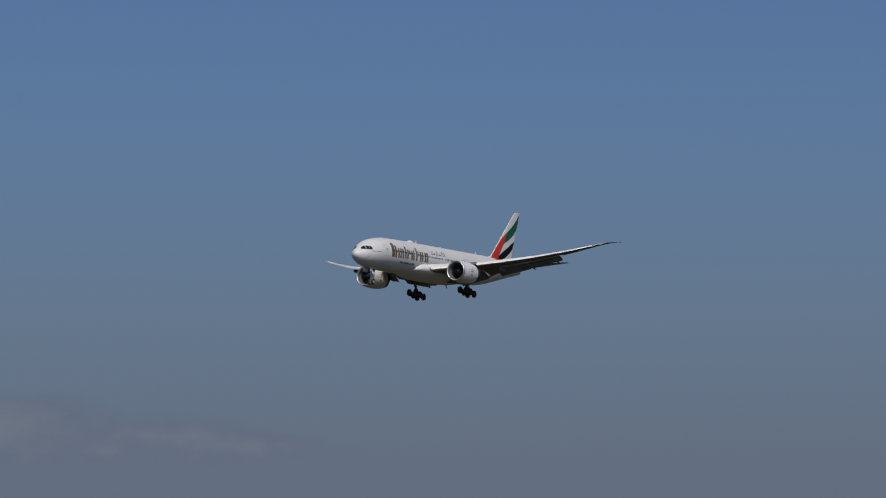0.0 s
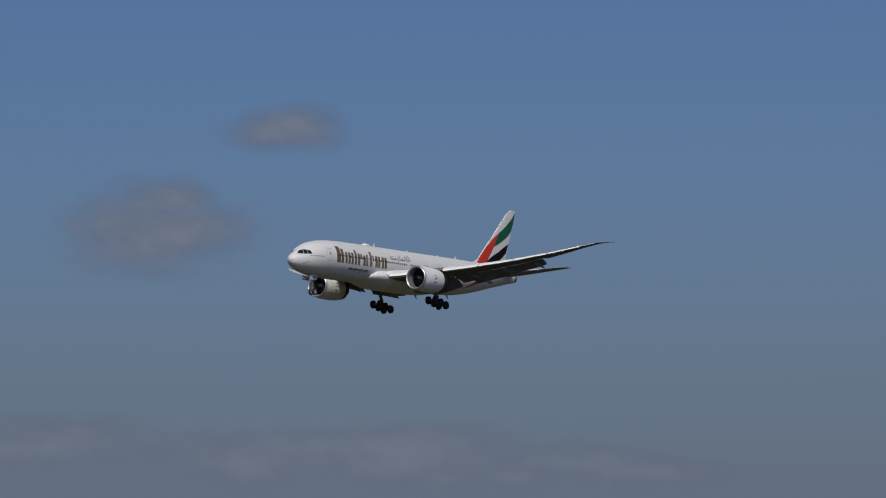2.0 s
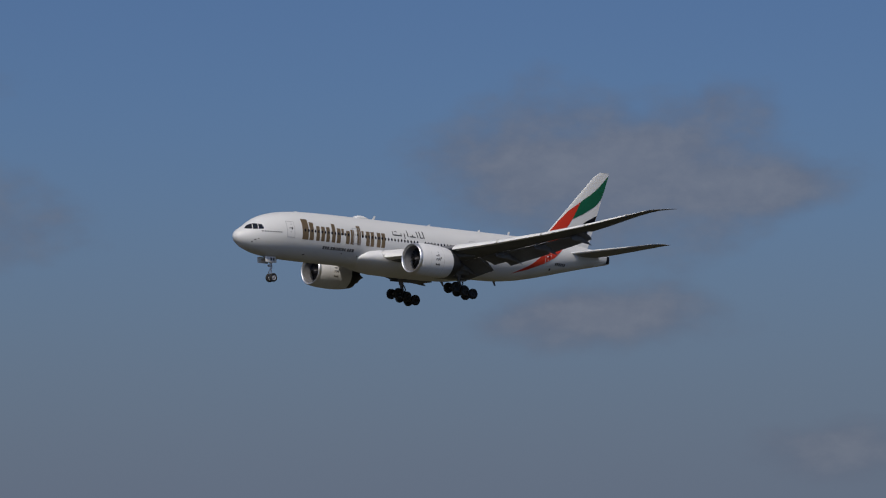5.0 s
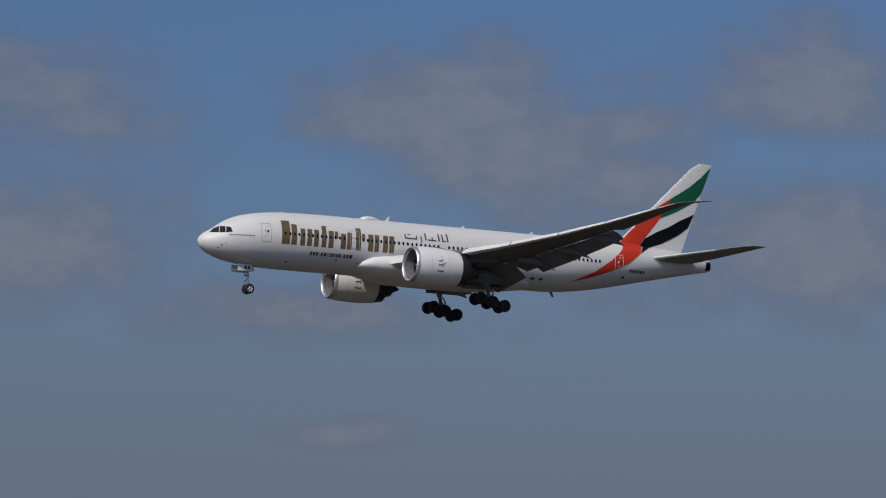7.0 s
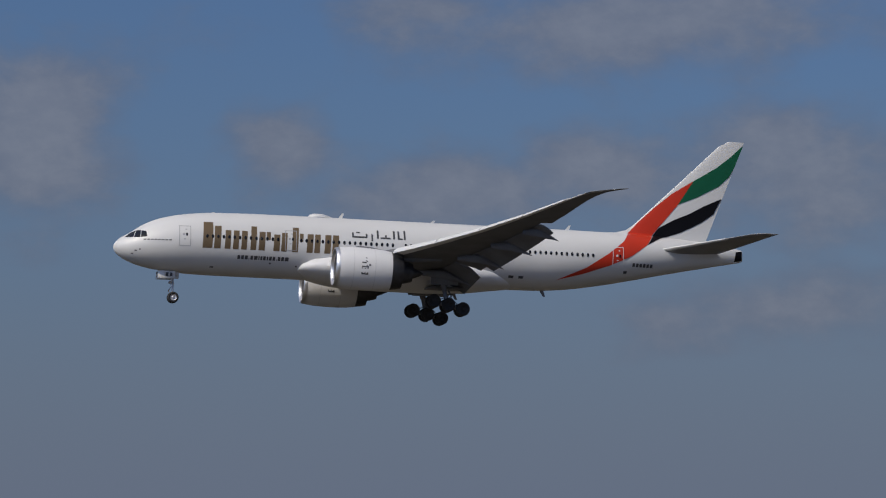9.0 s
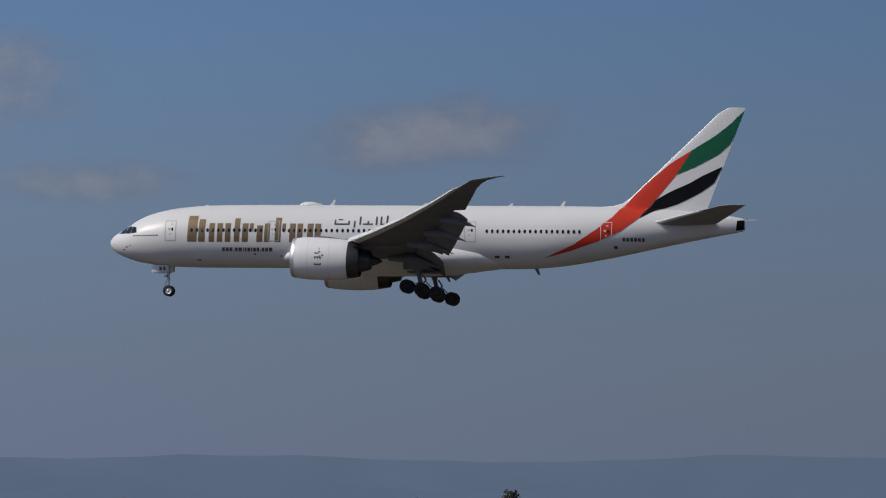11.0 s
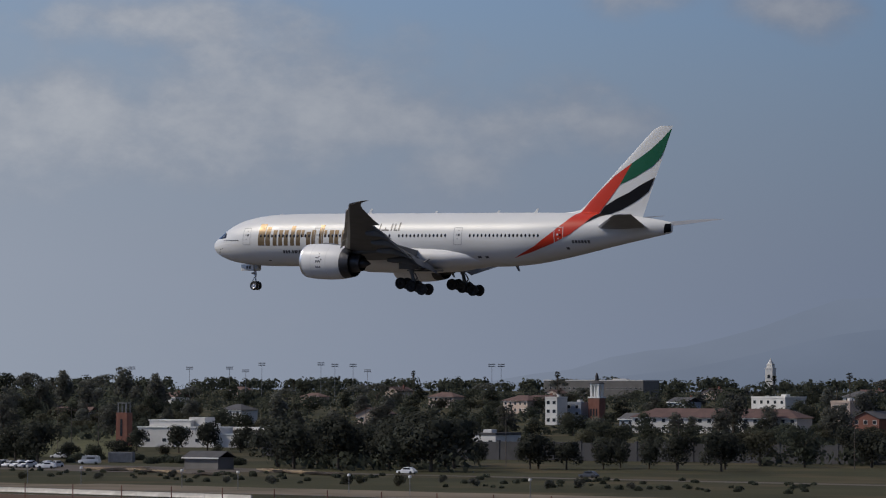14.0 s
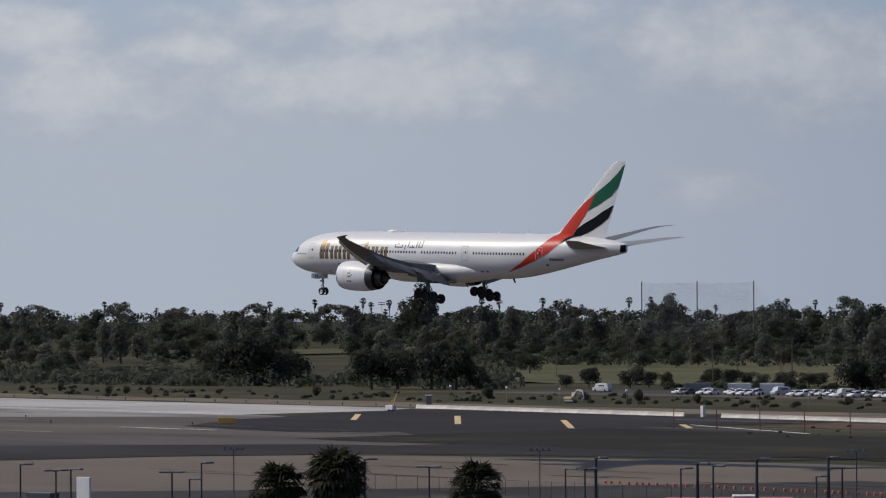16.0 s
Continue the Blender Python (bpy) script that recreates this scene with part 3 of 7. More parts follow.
def build_airliner():
    plane = thing("airliner", "white twin-engine airliner, gear down, red green black striped fin", "airplane")
    xs = [0, 0.03, 0.06, 0.12, 0.2, 0.32, 0.45, 0.65, 0.85, 1.05, 1.3, 1.65, 2, 2.35, 2.7, 3.1, 3.5, 4, 4.5, 5.2, 6, 7, 8, 9, 10] + [12 + 2 * i for i in range(15)] + [41.5 + i for i in range(21)] + [62.2, 62.5, 62.6, 62.7, 62.75]
    rings = []
    for x in xs:
        c, h, w = hull(x)
        rings.append([(x, -w * math.sin(2 * math.pi * j / 56), c + h * math.cos(2 * math.pi * j / 56)) for j in range(56)])
    body = part("fuselage", mesh_of("fuselage", *loft(rings), WHITE), plane, "glossy white painted fuselage")
    # belly fairing
    rr = []
    for x, hw, hh, cz in ((17.4, 1.6, 0.3, -2.3), (18.2, 2.7, 0.8, -2.05), (19.2, 3.35, 1.2, -1.95), (20.6, 3.7, 1.5, -2.0), (22.5, 3.8, 1.72, -2.05), (26, 3.6, 1.8, -2.05), (31, 3.5, 1.8, -2.05), (34.5, 3.3, 1.65, -2.05), (37, 2.7, 1.3, -2.05), (39, 1.7, 0.8, -2.3), (40.4, 0.4, 0.2, -2.75)):
        rr.append([(x, -hw * math.sin(2 * math.pi * j / 36), cz + hh * math.cos(2 * math.pi * j / 36)) for j in range(36)])
    part("belly_fairing", mesh_of("belly_fairing", *loft(rr), COWL), plane, "white wing-to-body fairing")
    build_wing(plane, -1), build_wing(plane, 1)
    build_engine(plane, -1), build_engine(plane, 1)
    # fin
    rr = []
    for z in (1.2, 2.4, 2.8, 3.6, 5, 7, 9, 11, 12.2, 12.6, 12.75):
        le, te = fin_le(z), fin_te(z)
        if z < 2.8:
            le = fin_le(2.8) - 0.0
        if z > 12.3:
            le += (z - 12.3) * 1.0
        ring = []
        us = [0, 0.01, 0.03, 0.07, 0.14, 0.25, 0.4, 0.55, 0.7, 0.85, 1.0]
        for u, s in [(u, 1) for u in us] + [(u, -1) for u in us[-2:0:-1]]:
            t = 0.105 * (te - le) * (1.48 * math.sqrt(u) - 0.63 * u - 1.76 * u * u + 1.42 * u ** 3 - 0.51 * u ** 4) * 0.5
            ring.append((le + (te - le) * u, s * max(t, 0.012), z))
        rr.append(ring)
    fin = part("tail_fin", mesh_of("fin", *loft(rr), WHITE), plane, "white swept tail fin")
    dors = [[(x, w * s, z0 + (z1 - z0) * k) for s, k in ((-1, 0), (-0.7, 0.55), (0, 1), (0.7, 0.55), (1, 0))] for x, z0, z1, w in ((48.8, 2.85, 3.06, 0.04), (49.8, 2.85, 3.12, 0.10), (50.8, 2.8, 3.38, 0.16), (51.6, 2.8, 3.95, 0.2))]
    part("dorsal_fillet", mesh_of("dorsal", *loft(dors), WHITE), fin)
    # tailplane
    for side in (-1, 1):
        rr = []
        for y, le, te, z, t in ((0.6, 53.2, 59.9, 1.35, 0.09), (1.9, 54.2, 60.3, 1.45, 0.09), (4, 56.0, 61.1, 1.70, 0.085), (7, 58.4, 62.2, 2.08, 0.085), (10, 60.9, 63.3, 2.46, 0.08), (10.5, 61.5, 63.5, 2.52, 0.07), (10.75, 62.3, 63.6, 2.55, 0.05)):
            rr.append([(a, b * side, c) for a, b, c in foil(le, y, z, te - le, t, 1.0, droop=0, camber=-0.005)])
        tp = part("tailplane", mesh_of("tailplane", *loft(rr), TAIL_GREY), plane, "grey horizontal tailplane")
        le_edge = [[(a, b * side, c) for a, b, c in foil(le - 0.02, y, z, (te - le), t * 1.04, 0.06, n=6, camber=-0.005)] for y, le, te, z, t in ((1.9, 54.2, 60.3, 1.45, 0.09), (7, 58.4, 62.2, 2.08, 0.085), (10.5, 61.5, 63.5, 2.52, 0.07))]
        part("leading_edge", mesh_of("tp_edge", *loft(le_edge), WHITE), tp, "white leading edge")
    # painted stripes over tail and hull
    RED_LOW = ((43.4, -2.12), (46.0, -1.42), (48.7, -0.48), (50.85, 0.52), (52.5, 1.72), (53.95, 3.65), (54.75, 4.6), (56.0, 6.15), (57.55, 8.6))
    RED_HIGH = ((43.4, -2.12), (46.3, -0.82), (48.6, 0.72), (50.1, 1.95), (51.0, 3.1), (51.9, 4.1), (53.5, 5.65), (55.4, 7.25), (57.55, 8.6))
    GRN_LOW = ((56.02, 6.17), (57.98, 7.0), (60.16, 8.2), (61.2, 9.2), (61.75, 10.2), (62.58, 12.4))
    GRN_HIGH = ((57.55, 8.6), (58.7, 9.3), (59.8, 10.0), (61.3, 11.2), (62.2, 12.1), (62.6, 12.45))
    BLK_LOW = ((52.6, 1.78), (54.0, 2.55), (56.28, 3.35), (57.4, 3.9), (58.5, 4.5), (59.7, 5.4))
    BLK_HIGH = ((52.6, 1.78), (54.1, 3.75), (55.6, 4.6), (57.2, 5.3), (58.6, 6.1), (60.5, 7.0))
    for side in (-1, 1):
        part("red_stripe", mesh_of("red_stripe", *stripe(RED_LOW, RED_HIGH, side=side), RED), plane, "red sweeping tail stripe")
        part("green_stripe", mesh_of("green_stripe", *stripe(GRN_LOW, GRN_HIGH, side=side), GREEN), fin, "green tail stripe")
        part("black_stripe", mesh_of("black_stripe", *stripe(BLK_LOW, BLK_HIGH, side=side), BLACK), fin, "black tail stripe")
        part("exhaust_outlet", mesh_of("exhaust", *decal(((61.85, 0.72), (62.68, 0.88), (62.68, 1.78), (62.0, 1.72)), side=side), BLACK), plane, "dark tail cone outlet")
    # flight deck panes
    for side in (-1, 1):
        for q in (((0.98, 0.14), (1.74, 0.12), (2.06, 0.86), (1.52, 0.60)), ((1.79, 0.12), (2.36, 0.12), (2.50, 0.84), (2.11, 0.86)), ((2.41, 0.12), (3.05, 0.20), (2.95, 0.74), (2.55, 0.82))):
            part("cockpit_window", mesh_of("cockpit_window", *decal(q, side=side, off=0.015), GLASS), body, "dark flight deck pane")
    # cabin windows
    pane = mesh_of("cabin_window", *lathe([(-0.02, 0.01), (-0.02, 0.9), (0.012, 1.0), (0.02, 0.86), (0.02, 0.01)], 14, "y"), GLASS)
    for side in (-1, 1):
        for x0, x1 in ((8.75, 15.9), (17.9, 27.3), (28.2, 34.9), (37.9, 47.3)):
            for k in range(int((x1 - x0) / 0.53) + 1):
                x = x0 + 0.53 * k
                p, q = on_hull(x, 0.42, side, 0.0), on_hull(x, 0.5, side, 0.0)
                part("cabin_window", pane, body, "", Matrix.Translation(p) @ pose(0, 0, 0, -side * -7.5, 0, 0) @ Matrix.Diagonal((0.135, 1, 0.20, 1)))
    # doors
    for x, w in ((6.6, 1.12), (16.9, 1.12), (36.25, 1.12), (49.5, 1.12)):
        for side in (-1, 1):
            z0, z1, e, o = -0.62, 1.36, 0.055, (0.02 if x < 45 else 0.055)
            frame_bits = joined(rect(x - w / 2, x + w / 2, z0, z0 + e, side=side, off=o), rect(x - w / 2, x + w / 2, z1 - e, z1, side=side, off=o), rect(x - w / 2, x - w / 2 + e, z0 + e, z1 - e, side=side, off=o), rect(x + w / 2 - e, x + w / 2, z0 + e, z1 - e, side=side, off=o))
            door = part("cabin_door", mesh_of("cabin_door", *frame_bits, SEAM if x < 45 else COWL), body, "cabin door with grey outline")
            part("door_window", pane, door, "", Matrix.Translation(on_hull(x + 0.18, 0.5, side, o - 0.01)) @ pose(0, 0, 0, side * 7.5, 0, 0) @ Matrix.Diagonal((0.10, 1, 0.17, 1)))
            for a, b, c, d in ((-0.22, -0.02, 0.42, 0.62), (-0.12, 0.05, 0.0, 0.1), (0.02, 0.2, 0.95, 1.05)):
                part("door_placard", mesh_of("door_placard", *rect(x + a, x + b, c, d, side=side, off=o, nx=2, nz=2), SEAM if x < 45 else COWL), door)
    # name on the hull as plain gold strokes, lesser lines as plain bars
    base, cap, mid = -0.72, 1.84, 1.10
    strokes = [(8.30, 9.25, base, cap), (9.40, 10.05, base, cap - 0.35), (10.45, 11.0, base, mid), (11.25, 11.8, base, mid), (12.05, 12.6, base, mid),
               (12.95, 13.5, base, mid + 0.5), (13.75, 14.35, base, mid), (14.5, 14.9, 0.3, mid), (15.2, 15.8, base, mid - 0.2), (15.95, 16.5, base, mid),
               (17.0, 17.6, base, cap - 0.15), (17.75, 18.1, 0.3, mid), (18.45, 19.05, base, mid), (19.2, 19.75, base, mid), (20.2, 20.8, base, mid), (20.95, 21.55, base, mid)]
    for side in (-1, 1):
        for x0, x1, z0, z1 in strokes:
            part("gold_stroke", mesh_of("gold_stroke", *rect(x0, x1, z0, z1, 0.04 * (z1 - z0), side=side, off=0.012, nx=2), GOLD), body, "gold painted stroke")
        for x, w, z, h in ((22.9, 1.5, 0.98, 0.16), (22.9, 0.16, 1.1, 0.4), (24.25, 0.16, 1.1, 0.3), (23.3, 0.4, 1.45, 0.12), (24.8, 0.16, 0.7, 0.7), (25.35, 0.18, 0.98, 0.85), (25.7, 1.0, 0.98, 0.16), (26.15, 0.16, 1.1, 0.28), (26.95, 0.18, 0.98, 0.85), (27.4, 0.18, 0.98, 0.85), (27.6, 0.3, 0.98, 0.14), (28.0, 0.18, 0.98, 0.95)):
            part("script_stroke", mesh_of("script_stroke", *rect(x, x + w, z, z + h, side=side, off=0.022, nx=2), GOLD if x < 20 else INK), body, "dark painted script stroke")
        x = 11.75
        for i, w in enumerate((0.28, 0.28, 0.28, 0.08, 0.26, 0.34, 0.10, 0.18, 0.26, 0.14, 0.26, 0.24, 0.08, 0.24, 0.28, 0.36)):
            part("small_bar", mesh_of("small_bar", *rect(x, x + w, -1.62, -1.62 + (0.12 if w < 0.09 else 0.36), 0.02, side=side, off=0.012, nx=1, nz=2), INK), body)
            x += w + 0.09
        for x0, n, w, z, h in ((2.7, 8, 0.24, -0.16, 0.12), (51.05, 6, 0.27, -0.45, 0.34)):
            for i in range(n):
                part("small_bar", mesh_of("small_bar", *rect(x0 + i * (w + 0.1), x0 + i * (w + 0.1) + w, z, z + h, side=side, off=0.014, nx=1, nz=2), INK), body)
    # small fittings: ports, aerials, domes
    for x, z, w, h in ((1.9, -1.25, 0.2, 0.12), (2.3, -1.1, 0.16, 0.1), (1.6, -1.5, 0.2, 0.1), (9.2, -2.5, 0.35, 0.12), (14.9, -1.95, 0.2, 0.14), (17.5, -2.1, 0.16, 0.12), (18.1, -2.1, 0.16, 0.12), (38.6, -2.15, 0.5, 0.24), (39.6, -2.15, 0.5, 0.24), (50.2, -1.15, 0.36, 0.26)):
        part("service_port", mesh_of("service_port", *rect(x, x + w, z, z + h, off=0.014), INK), body)
    dome = [[(x, w * math.sin(2 * math.pi * j / 16), 3.05 + h * max(0.0, 0.15 + math.cos(2 * math.pi * j / 16))) for j in range(16)] for x, w, h in ((18.9, 0.05, 0.03), (19.1, 0.4, 0.22), (19.6, 0.6, 0.36), (20.3, 0.6, 0.34), (21.0, 0.35, 0.18), (21.4, 0.04, 0.03))]
    part("antenna_dome", mesh_of("antenna_dome", *loft(dome), WHITE), body, "white antenna dome")
    for x, z, h, s in ((21.9, 3.08, 0.55, 1), (9.2, 2.98, 0.12, 1), (31.0, 3.08, 0.25, 1), (39.5, 3.08, 0.28, 1), (44.6, 3.06, 0.5, 1), (33.4, -3.8, 0.55, -1), (42.2, -3.02, 0.6, -1)):
        vs = [(x + a, o, z + s * b) for o in (-0.03, 0.03) for a, b in ((0, -0.05), (0.42, -0.05), (0.62, h), (0.42, h))]
        part("blade_aerial", mesh_of("blade_aerial", vs, [(0, 1, 2, 3), (7, 6, 5, 4), (0, 4, 5, 1), (1, 5, 6, 2), (2, 6, 7, 3), (3, 7, 4, 0)], WHITE if s > 0 else BAY, False), body)
    # main gear: a leg with a six-wheel truck on each side
    tyre, rim = tyre_mesh(0.67, 0.5), hub_mesh(0.67, 0.5, TYRE)
    for side in (-1, 1):
        y = 5.5 * side
        leg = part("main_gear", mesh_of("main_leg", *joined(rod((31.25, y * 0.99, -1.7), (31.65, y, -3.9), 0.30, 14), rod((31.65, y, -3.9), (32.00, y, -5.4), 0.21, 12), rod((31.55, y, -3.3), (30.85, y * 0.45, -2.9), 0.12), rod((31.65, y, -3.6), (33.65, y * 0.9, -2.3), 0.10), rod((31.65, y, -3.0), (29.65, y * 0.92, -2.2), 0.11), rod((32.00, y, -3.9), (32.40, y, -4.5), 0.08), rod((32.40, y, -4.5), (31.95, y, -5.0), 0.08)), BAY), plane, "dark grey main gear leg")
        part("gear_door", mesh_of("main_door", *box(2.7, 0.06, 1.5, 31.55, y + 0.55 * side, -2.75, 0.02), WING_GREY), leg, "grey gear door")
        part("gear_bay", mesh_of("gear_bay", *box(3.4, 2.6, 0.16, 32.05, y * 0.6, -3.62, 0.03), BAY), plane, "dark open wheel bay")
        truck = part("wheel_truck", mesh_of("truck", *joined(rod((-1.6, 0, 0), (1.6, 0, 0), 0.17, 10), *[rod((d, -0.75, 0), (d, 0.75, 0), 0.09, 10) for d in (-1.47, 0, 1.47)], rod((-1.2, 0, 0.15), (-0.1, 0, 0.9), 0.05), rod((1.4, 0.1, 0.1), (0.2, 0.1, 0.85), 0.05)), BAY), leg, "tilted six-wheel truck", pose(32.00, y, -5.45, 0, 13, 0))
        for d in (-1.47, 0, 1.47):
            for o in (-0.70, 0.70):
                w = part("wheel", tyre, truck, "black tyre", Matrix.Translation((d, o, 0)))
                part("rim", rim, w, "dark metal rim")
    # nose gear
    ntyre, nrim = tyre_mesh(0.54, 0.36), hub_mesh(0.54, 0.36)
    leg = part("nose_gear", mesh_of("nose_leg", *joined(rod((5.75, 0, -2.6), (5.9, 0, -4.3), 0.16, 12), rod((5.9, 0, -4.3), (5.97, 0, -5.42), 0.10, 12), rod((5.97, -0.5, -5.42), (5.97, 0.5, -5.42), 0.08, 10), rod((5.85, 0, -3.7), (4.6, 0, -2.8), 0.08), rod((5.75, 0, -4.4), (5.5, 0, -4.8), 0.05), rod((5.5, 0, -4.8), (5.85, 0, -5.2), 0.05), box(0.22, 0.7, 0.24, 5.7, 0, -3.95, 0.04)), STEEL), plane, "grey steel nose gear leg")
    for o in (-0.36, 0.36):
        w = part("wheel", ntyre, leg, "black tyre", Matrix.Translation((5.97, o, -5.42)))
        part("rim", nrim, w, "pale metal rim")
    for side in (-1, 1):
        door = part("nose_gear_door", mesh_of("nose_door", *box(1.7, 0.06, 0.75, 5.2, 0.78 * side, -3.28, 0.02), WHITE), plane, "white nose gear door")
        for i in (0, 1):
            part("small_bar", mesh_of("small_bar", *box(0.26, 0.012, 0.36, 5.25 + i * 0.38, 0.82 * side, -3.25), INK), door)
        part("aft_door", mesh_of("aft_nose_door", *box(0.5, 0.05, 0.6, 6.2, 0.35 * side, -3.25, 0.02), WHITE), plane, "small white gear door")
        part("landing_lamp", mesh_of("landing_lamp", *lathe([(5.52, 0.01), (5.52, 0.1), (5.62, 0.12), (5.66, 0.05)], 12), BARE), leg, "round gear lamp", Matrix.Translation((0, 0.22 * side, -3.95)))
    return plane


airliner = build_airliner()


# ---- the ground ----
GRASS = material("dry_grass", (0.052, 0.050, 0.027), 0.95, gloss=0.08, vary=0.3, scale=0.02, spots=((0.088, 0.071, 0.041), 0.03, 0.52), bump=0.05, bump_scale=1.5)
SCRUB = material("dark_scrub", (0.029, 0.027, 0.020), 0.95, gloss=0.08, vary=0.3, scale=0.03, spots=((0.055, 0.046, 0.03), 0.04, 0.55), bump=0.05, bump_scale=1.5)
SOIL = material("bare_soil", (0.17, 0.14, 0.105), 0.95, gloss=0.08, vary=0.25, scale=0.03, spots=((0.12, 0.10, 0.07), 0.05, 0.52), bump=0.03, bump_scale=2.0)
RED_SOIL = material("reddish_soil", (0.115, 0.075, 0.052), 0.95, gloss=0.08, vary=0.25, scale=0.03, spots=((0.075, 0.062, 0.04), 0.05, 0.55), bump=0.03, bump_scale=2.0)
ASPHALT = material("asphalt", (0.034, 0.029, 0.0258), 0.85, gloss=0.08, vary=0.22, scale=0.03, spots=((0.047, 0.042, 0.038), 0.02, 0.52), bump=0.006, bump_scale=9.0, stretch=(0.4, 1, 1))
OLD_ASPHALT = material("worn_asphalt", (0.120, 0.103, 0.088), 0.85, gloss=0.08, vary=0.22, scale=0.03, spots=((0.055, 0.051, 0.048), 0.016, 0.52), bump=0.006, bump_scale=9.0, stretch=(0.3, 1, 1))
CONCRETE = material("concrete", (0.42, 0.405, 0.38), 0.85, gloss=0.08, vary=0.2, scale=0.06, spots=((0.22, 0.21, 0.20), 0.03, 0.54), bump=0.004, bump_scale=6.0, stretch=(0.3, 1, 1))
TAXI_CONCRETE = material("taxiway_concrete", (0.150, 0.125, 0.100), 0.85, gloss=0.08, vary=0.12, scale=0.03, spots=((0.115, 0.10, 0.086), 0.02, 0.55), bump=0.004, bump_scale=6.0, stretch=(0.3, 1, 1))
WORN_CONCRETE = material("worn_concrete", (0.27, 0.255, 0.235), 0.85, gloss=0.08, vary=0.28, scale=0.05, spots=((0.13, 0.12, 0.108), 0.03, 0.52), bump=0.004, bump_scale=6.0, stretch=(0.3, 1, 1))
LOT_ASPHALT = material("patched_asphalt", (0.05, 0.047, 0.043), 0.85, gloss=0.08, vary=0.25, scale=0.05, spots=((0.08, 0.072, 0.06), 0.04, 0.55), bump=0.006, bump_scale=9.0)
FAIRWAY = material("fairway_grass", (0.090, 0.088, 0.046), 0.95, gloss=0.08, vary=0.25, scale=0.02, spots=((0.115, 0.11, 0.055), 0.014, 0.5), bump=0.03, bump_scale=3.0)
SAND = material("bunker_sand", (0.5, 0.45, 0.36), 0.95, vary=0.1, scale=0.2)
YELLOW = material("yellow_marking", (0.62, 0.46, 0.22), 0.8, vary=0.15, scale=0.5)
WHITE_LINE = material("white_marking", (0.6, 0.6, 0.58), 0.8, vary=0.2, scale=0.3)


def rise_at(y):
    return curve_at(((-5000, 0.0), (950, 0.0), (1150, 2.0), (1500, 6.5), (2200, 8.0), (2800, 9.0), (5200, 6.0)), y)[0]


def make_ground():
    ys = [-4950, -2500, -1200, -300, 100, 300, 500, 700, 850, 950, 1000, 1050, 1150, 1250, 1350, 1500, 1700, 1950, 2200, 2500, 2800, 3400, 4200, 4950]
    xs = [-4900 + 350 * i for i in range(29)]
    rings = [[(x, y, rise_at(y)) for x in xs] for y in ys]
    ob = new("ground", mesh_of("ground", *loft(rings, close=False, caps=(False, False)), GRASS))
    tagged(ob, "dry grass and soil rising gently to far hills", "ground", kind="structure")


make_ground()


def skew(x, d, k=0.12):
    """A point at x on a line along the runways, which passes d metres north of the eye at x = -560."""
    return x, d - k * (x + 560)


def strip(name, x0, x1, d0, d1, z, mat, label, category="pavement", n=14, wobble=0.0):
    lo, hi = [], []
    n = n * 8 if wobble else n
    seed = len(name) * 7.3 + d0

    def waver(x, q):
        return wobble * (1.3 * noise.noise((x * 0.012, seed, q)) + 0.8 * noise.noise((x * 0.05, seed, q)) + 0.45 * noise.noise((x * 0.2, seed, q)))

    for i in range(n + 1):
        x = x0 + (x1 - x0) * i / n
        lo.append((*skew(x, d0 + waver(x, 0.3)), z))
        hi.append((*skew(x, d1 + waver(x, 7.7)), z))
    verts = lo + hi
    faces = [(i, i + 1, n + 2 + i, n + 1 + i) for i in range(n)]
    return tagged(new(name, mesh_of(name, verts, faces, mat, False)), label, category, kind="structure")


def patch(name, corners, z, mat, label, category="pavement", wobble=1.2):
    """A flat sheet between corners on the ground, with uneven edges."""
    verts = []
    for (ax, ay), (bx, by) in zip(corners, corners[1:] + corners[:1]):
        n = max(1, int(math.dist((ax, ay), (bx, by)) / 7))
        for k in range(n):
            x, y = ax + (bx - ax) * k / n, ay + (by - ay) * k / n
            verts.append((x + wobble * noise.noise((x * 0.05, y * 0.05, 2.0)), y + wobble * 1.6 * noise.noise((x * 0.06, y * 0.06, 8.0)), z))
    return tagged(new(name, mesh_of(name, verts, [tuple(range(len(verts)))], mat, False)), label, category, kind="structure")


patch("taxiway", [(-560, 210), (-500, 330), (-471, 385), (-464, 408), (-452, 428), (-433, 436), (-397, 444), (-359, 443), (300, 361), (300, 230), (-350, 250)], 0.05, TAXI_CONCRETE, "tan concrete taxiway", "taxiway")
patch("runway_entry", [(-1100, 640), (-1100, 588), (-669, 546), (-618, 580), (-632, 584), (-650, 586)], 0.045, WORN_CONCRETE, "worn pale concrete beside the runway", "runway")
patch("blast_pad", [(-570, 375), (-523, 427), (-507, 445), (-489, 462), (-466, 466), (-482, 487), (-527, 517), (-547, 507), (-585, 520), (-611, 554), (-626, 592), (-637, 622), (-650, 640), (-506, 623), (-510, 563), (-452, 545), (-400, 530), (-385, 470), (-397, 453), (-433, 443), (-452, 434), (-464, 414), (-471, 391), (-510, 330)], 0.07, ASPHALT, "dark asphalt pad before the runway", wobble=2.0)
patch("lot_edge", [(-450, 230), (-389, 317), (-364, 345), (-348, 370), (-331, 404), (-300, 395), (-200, 370), (-120, 300), (-120, 150), (-380, 150)], 0.062, LOT_ASPHALT, "dark asphalt at the edge of the parking lot", "parking lot", 0.5)
strip("soil_verge", -1500, 300, 640, 668, 0.03, SOIL, "strip of bare soil beside the runway", "soil", 40, 4)
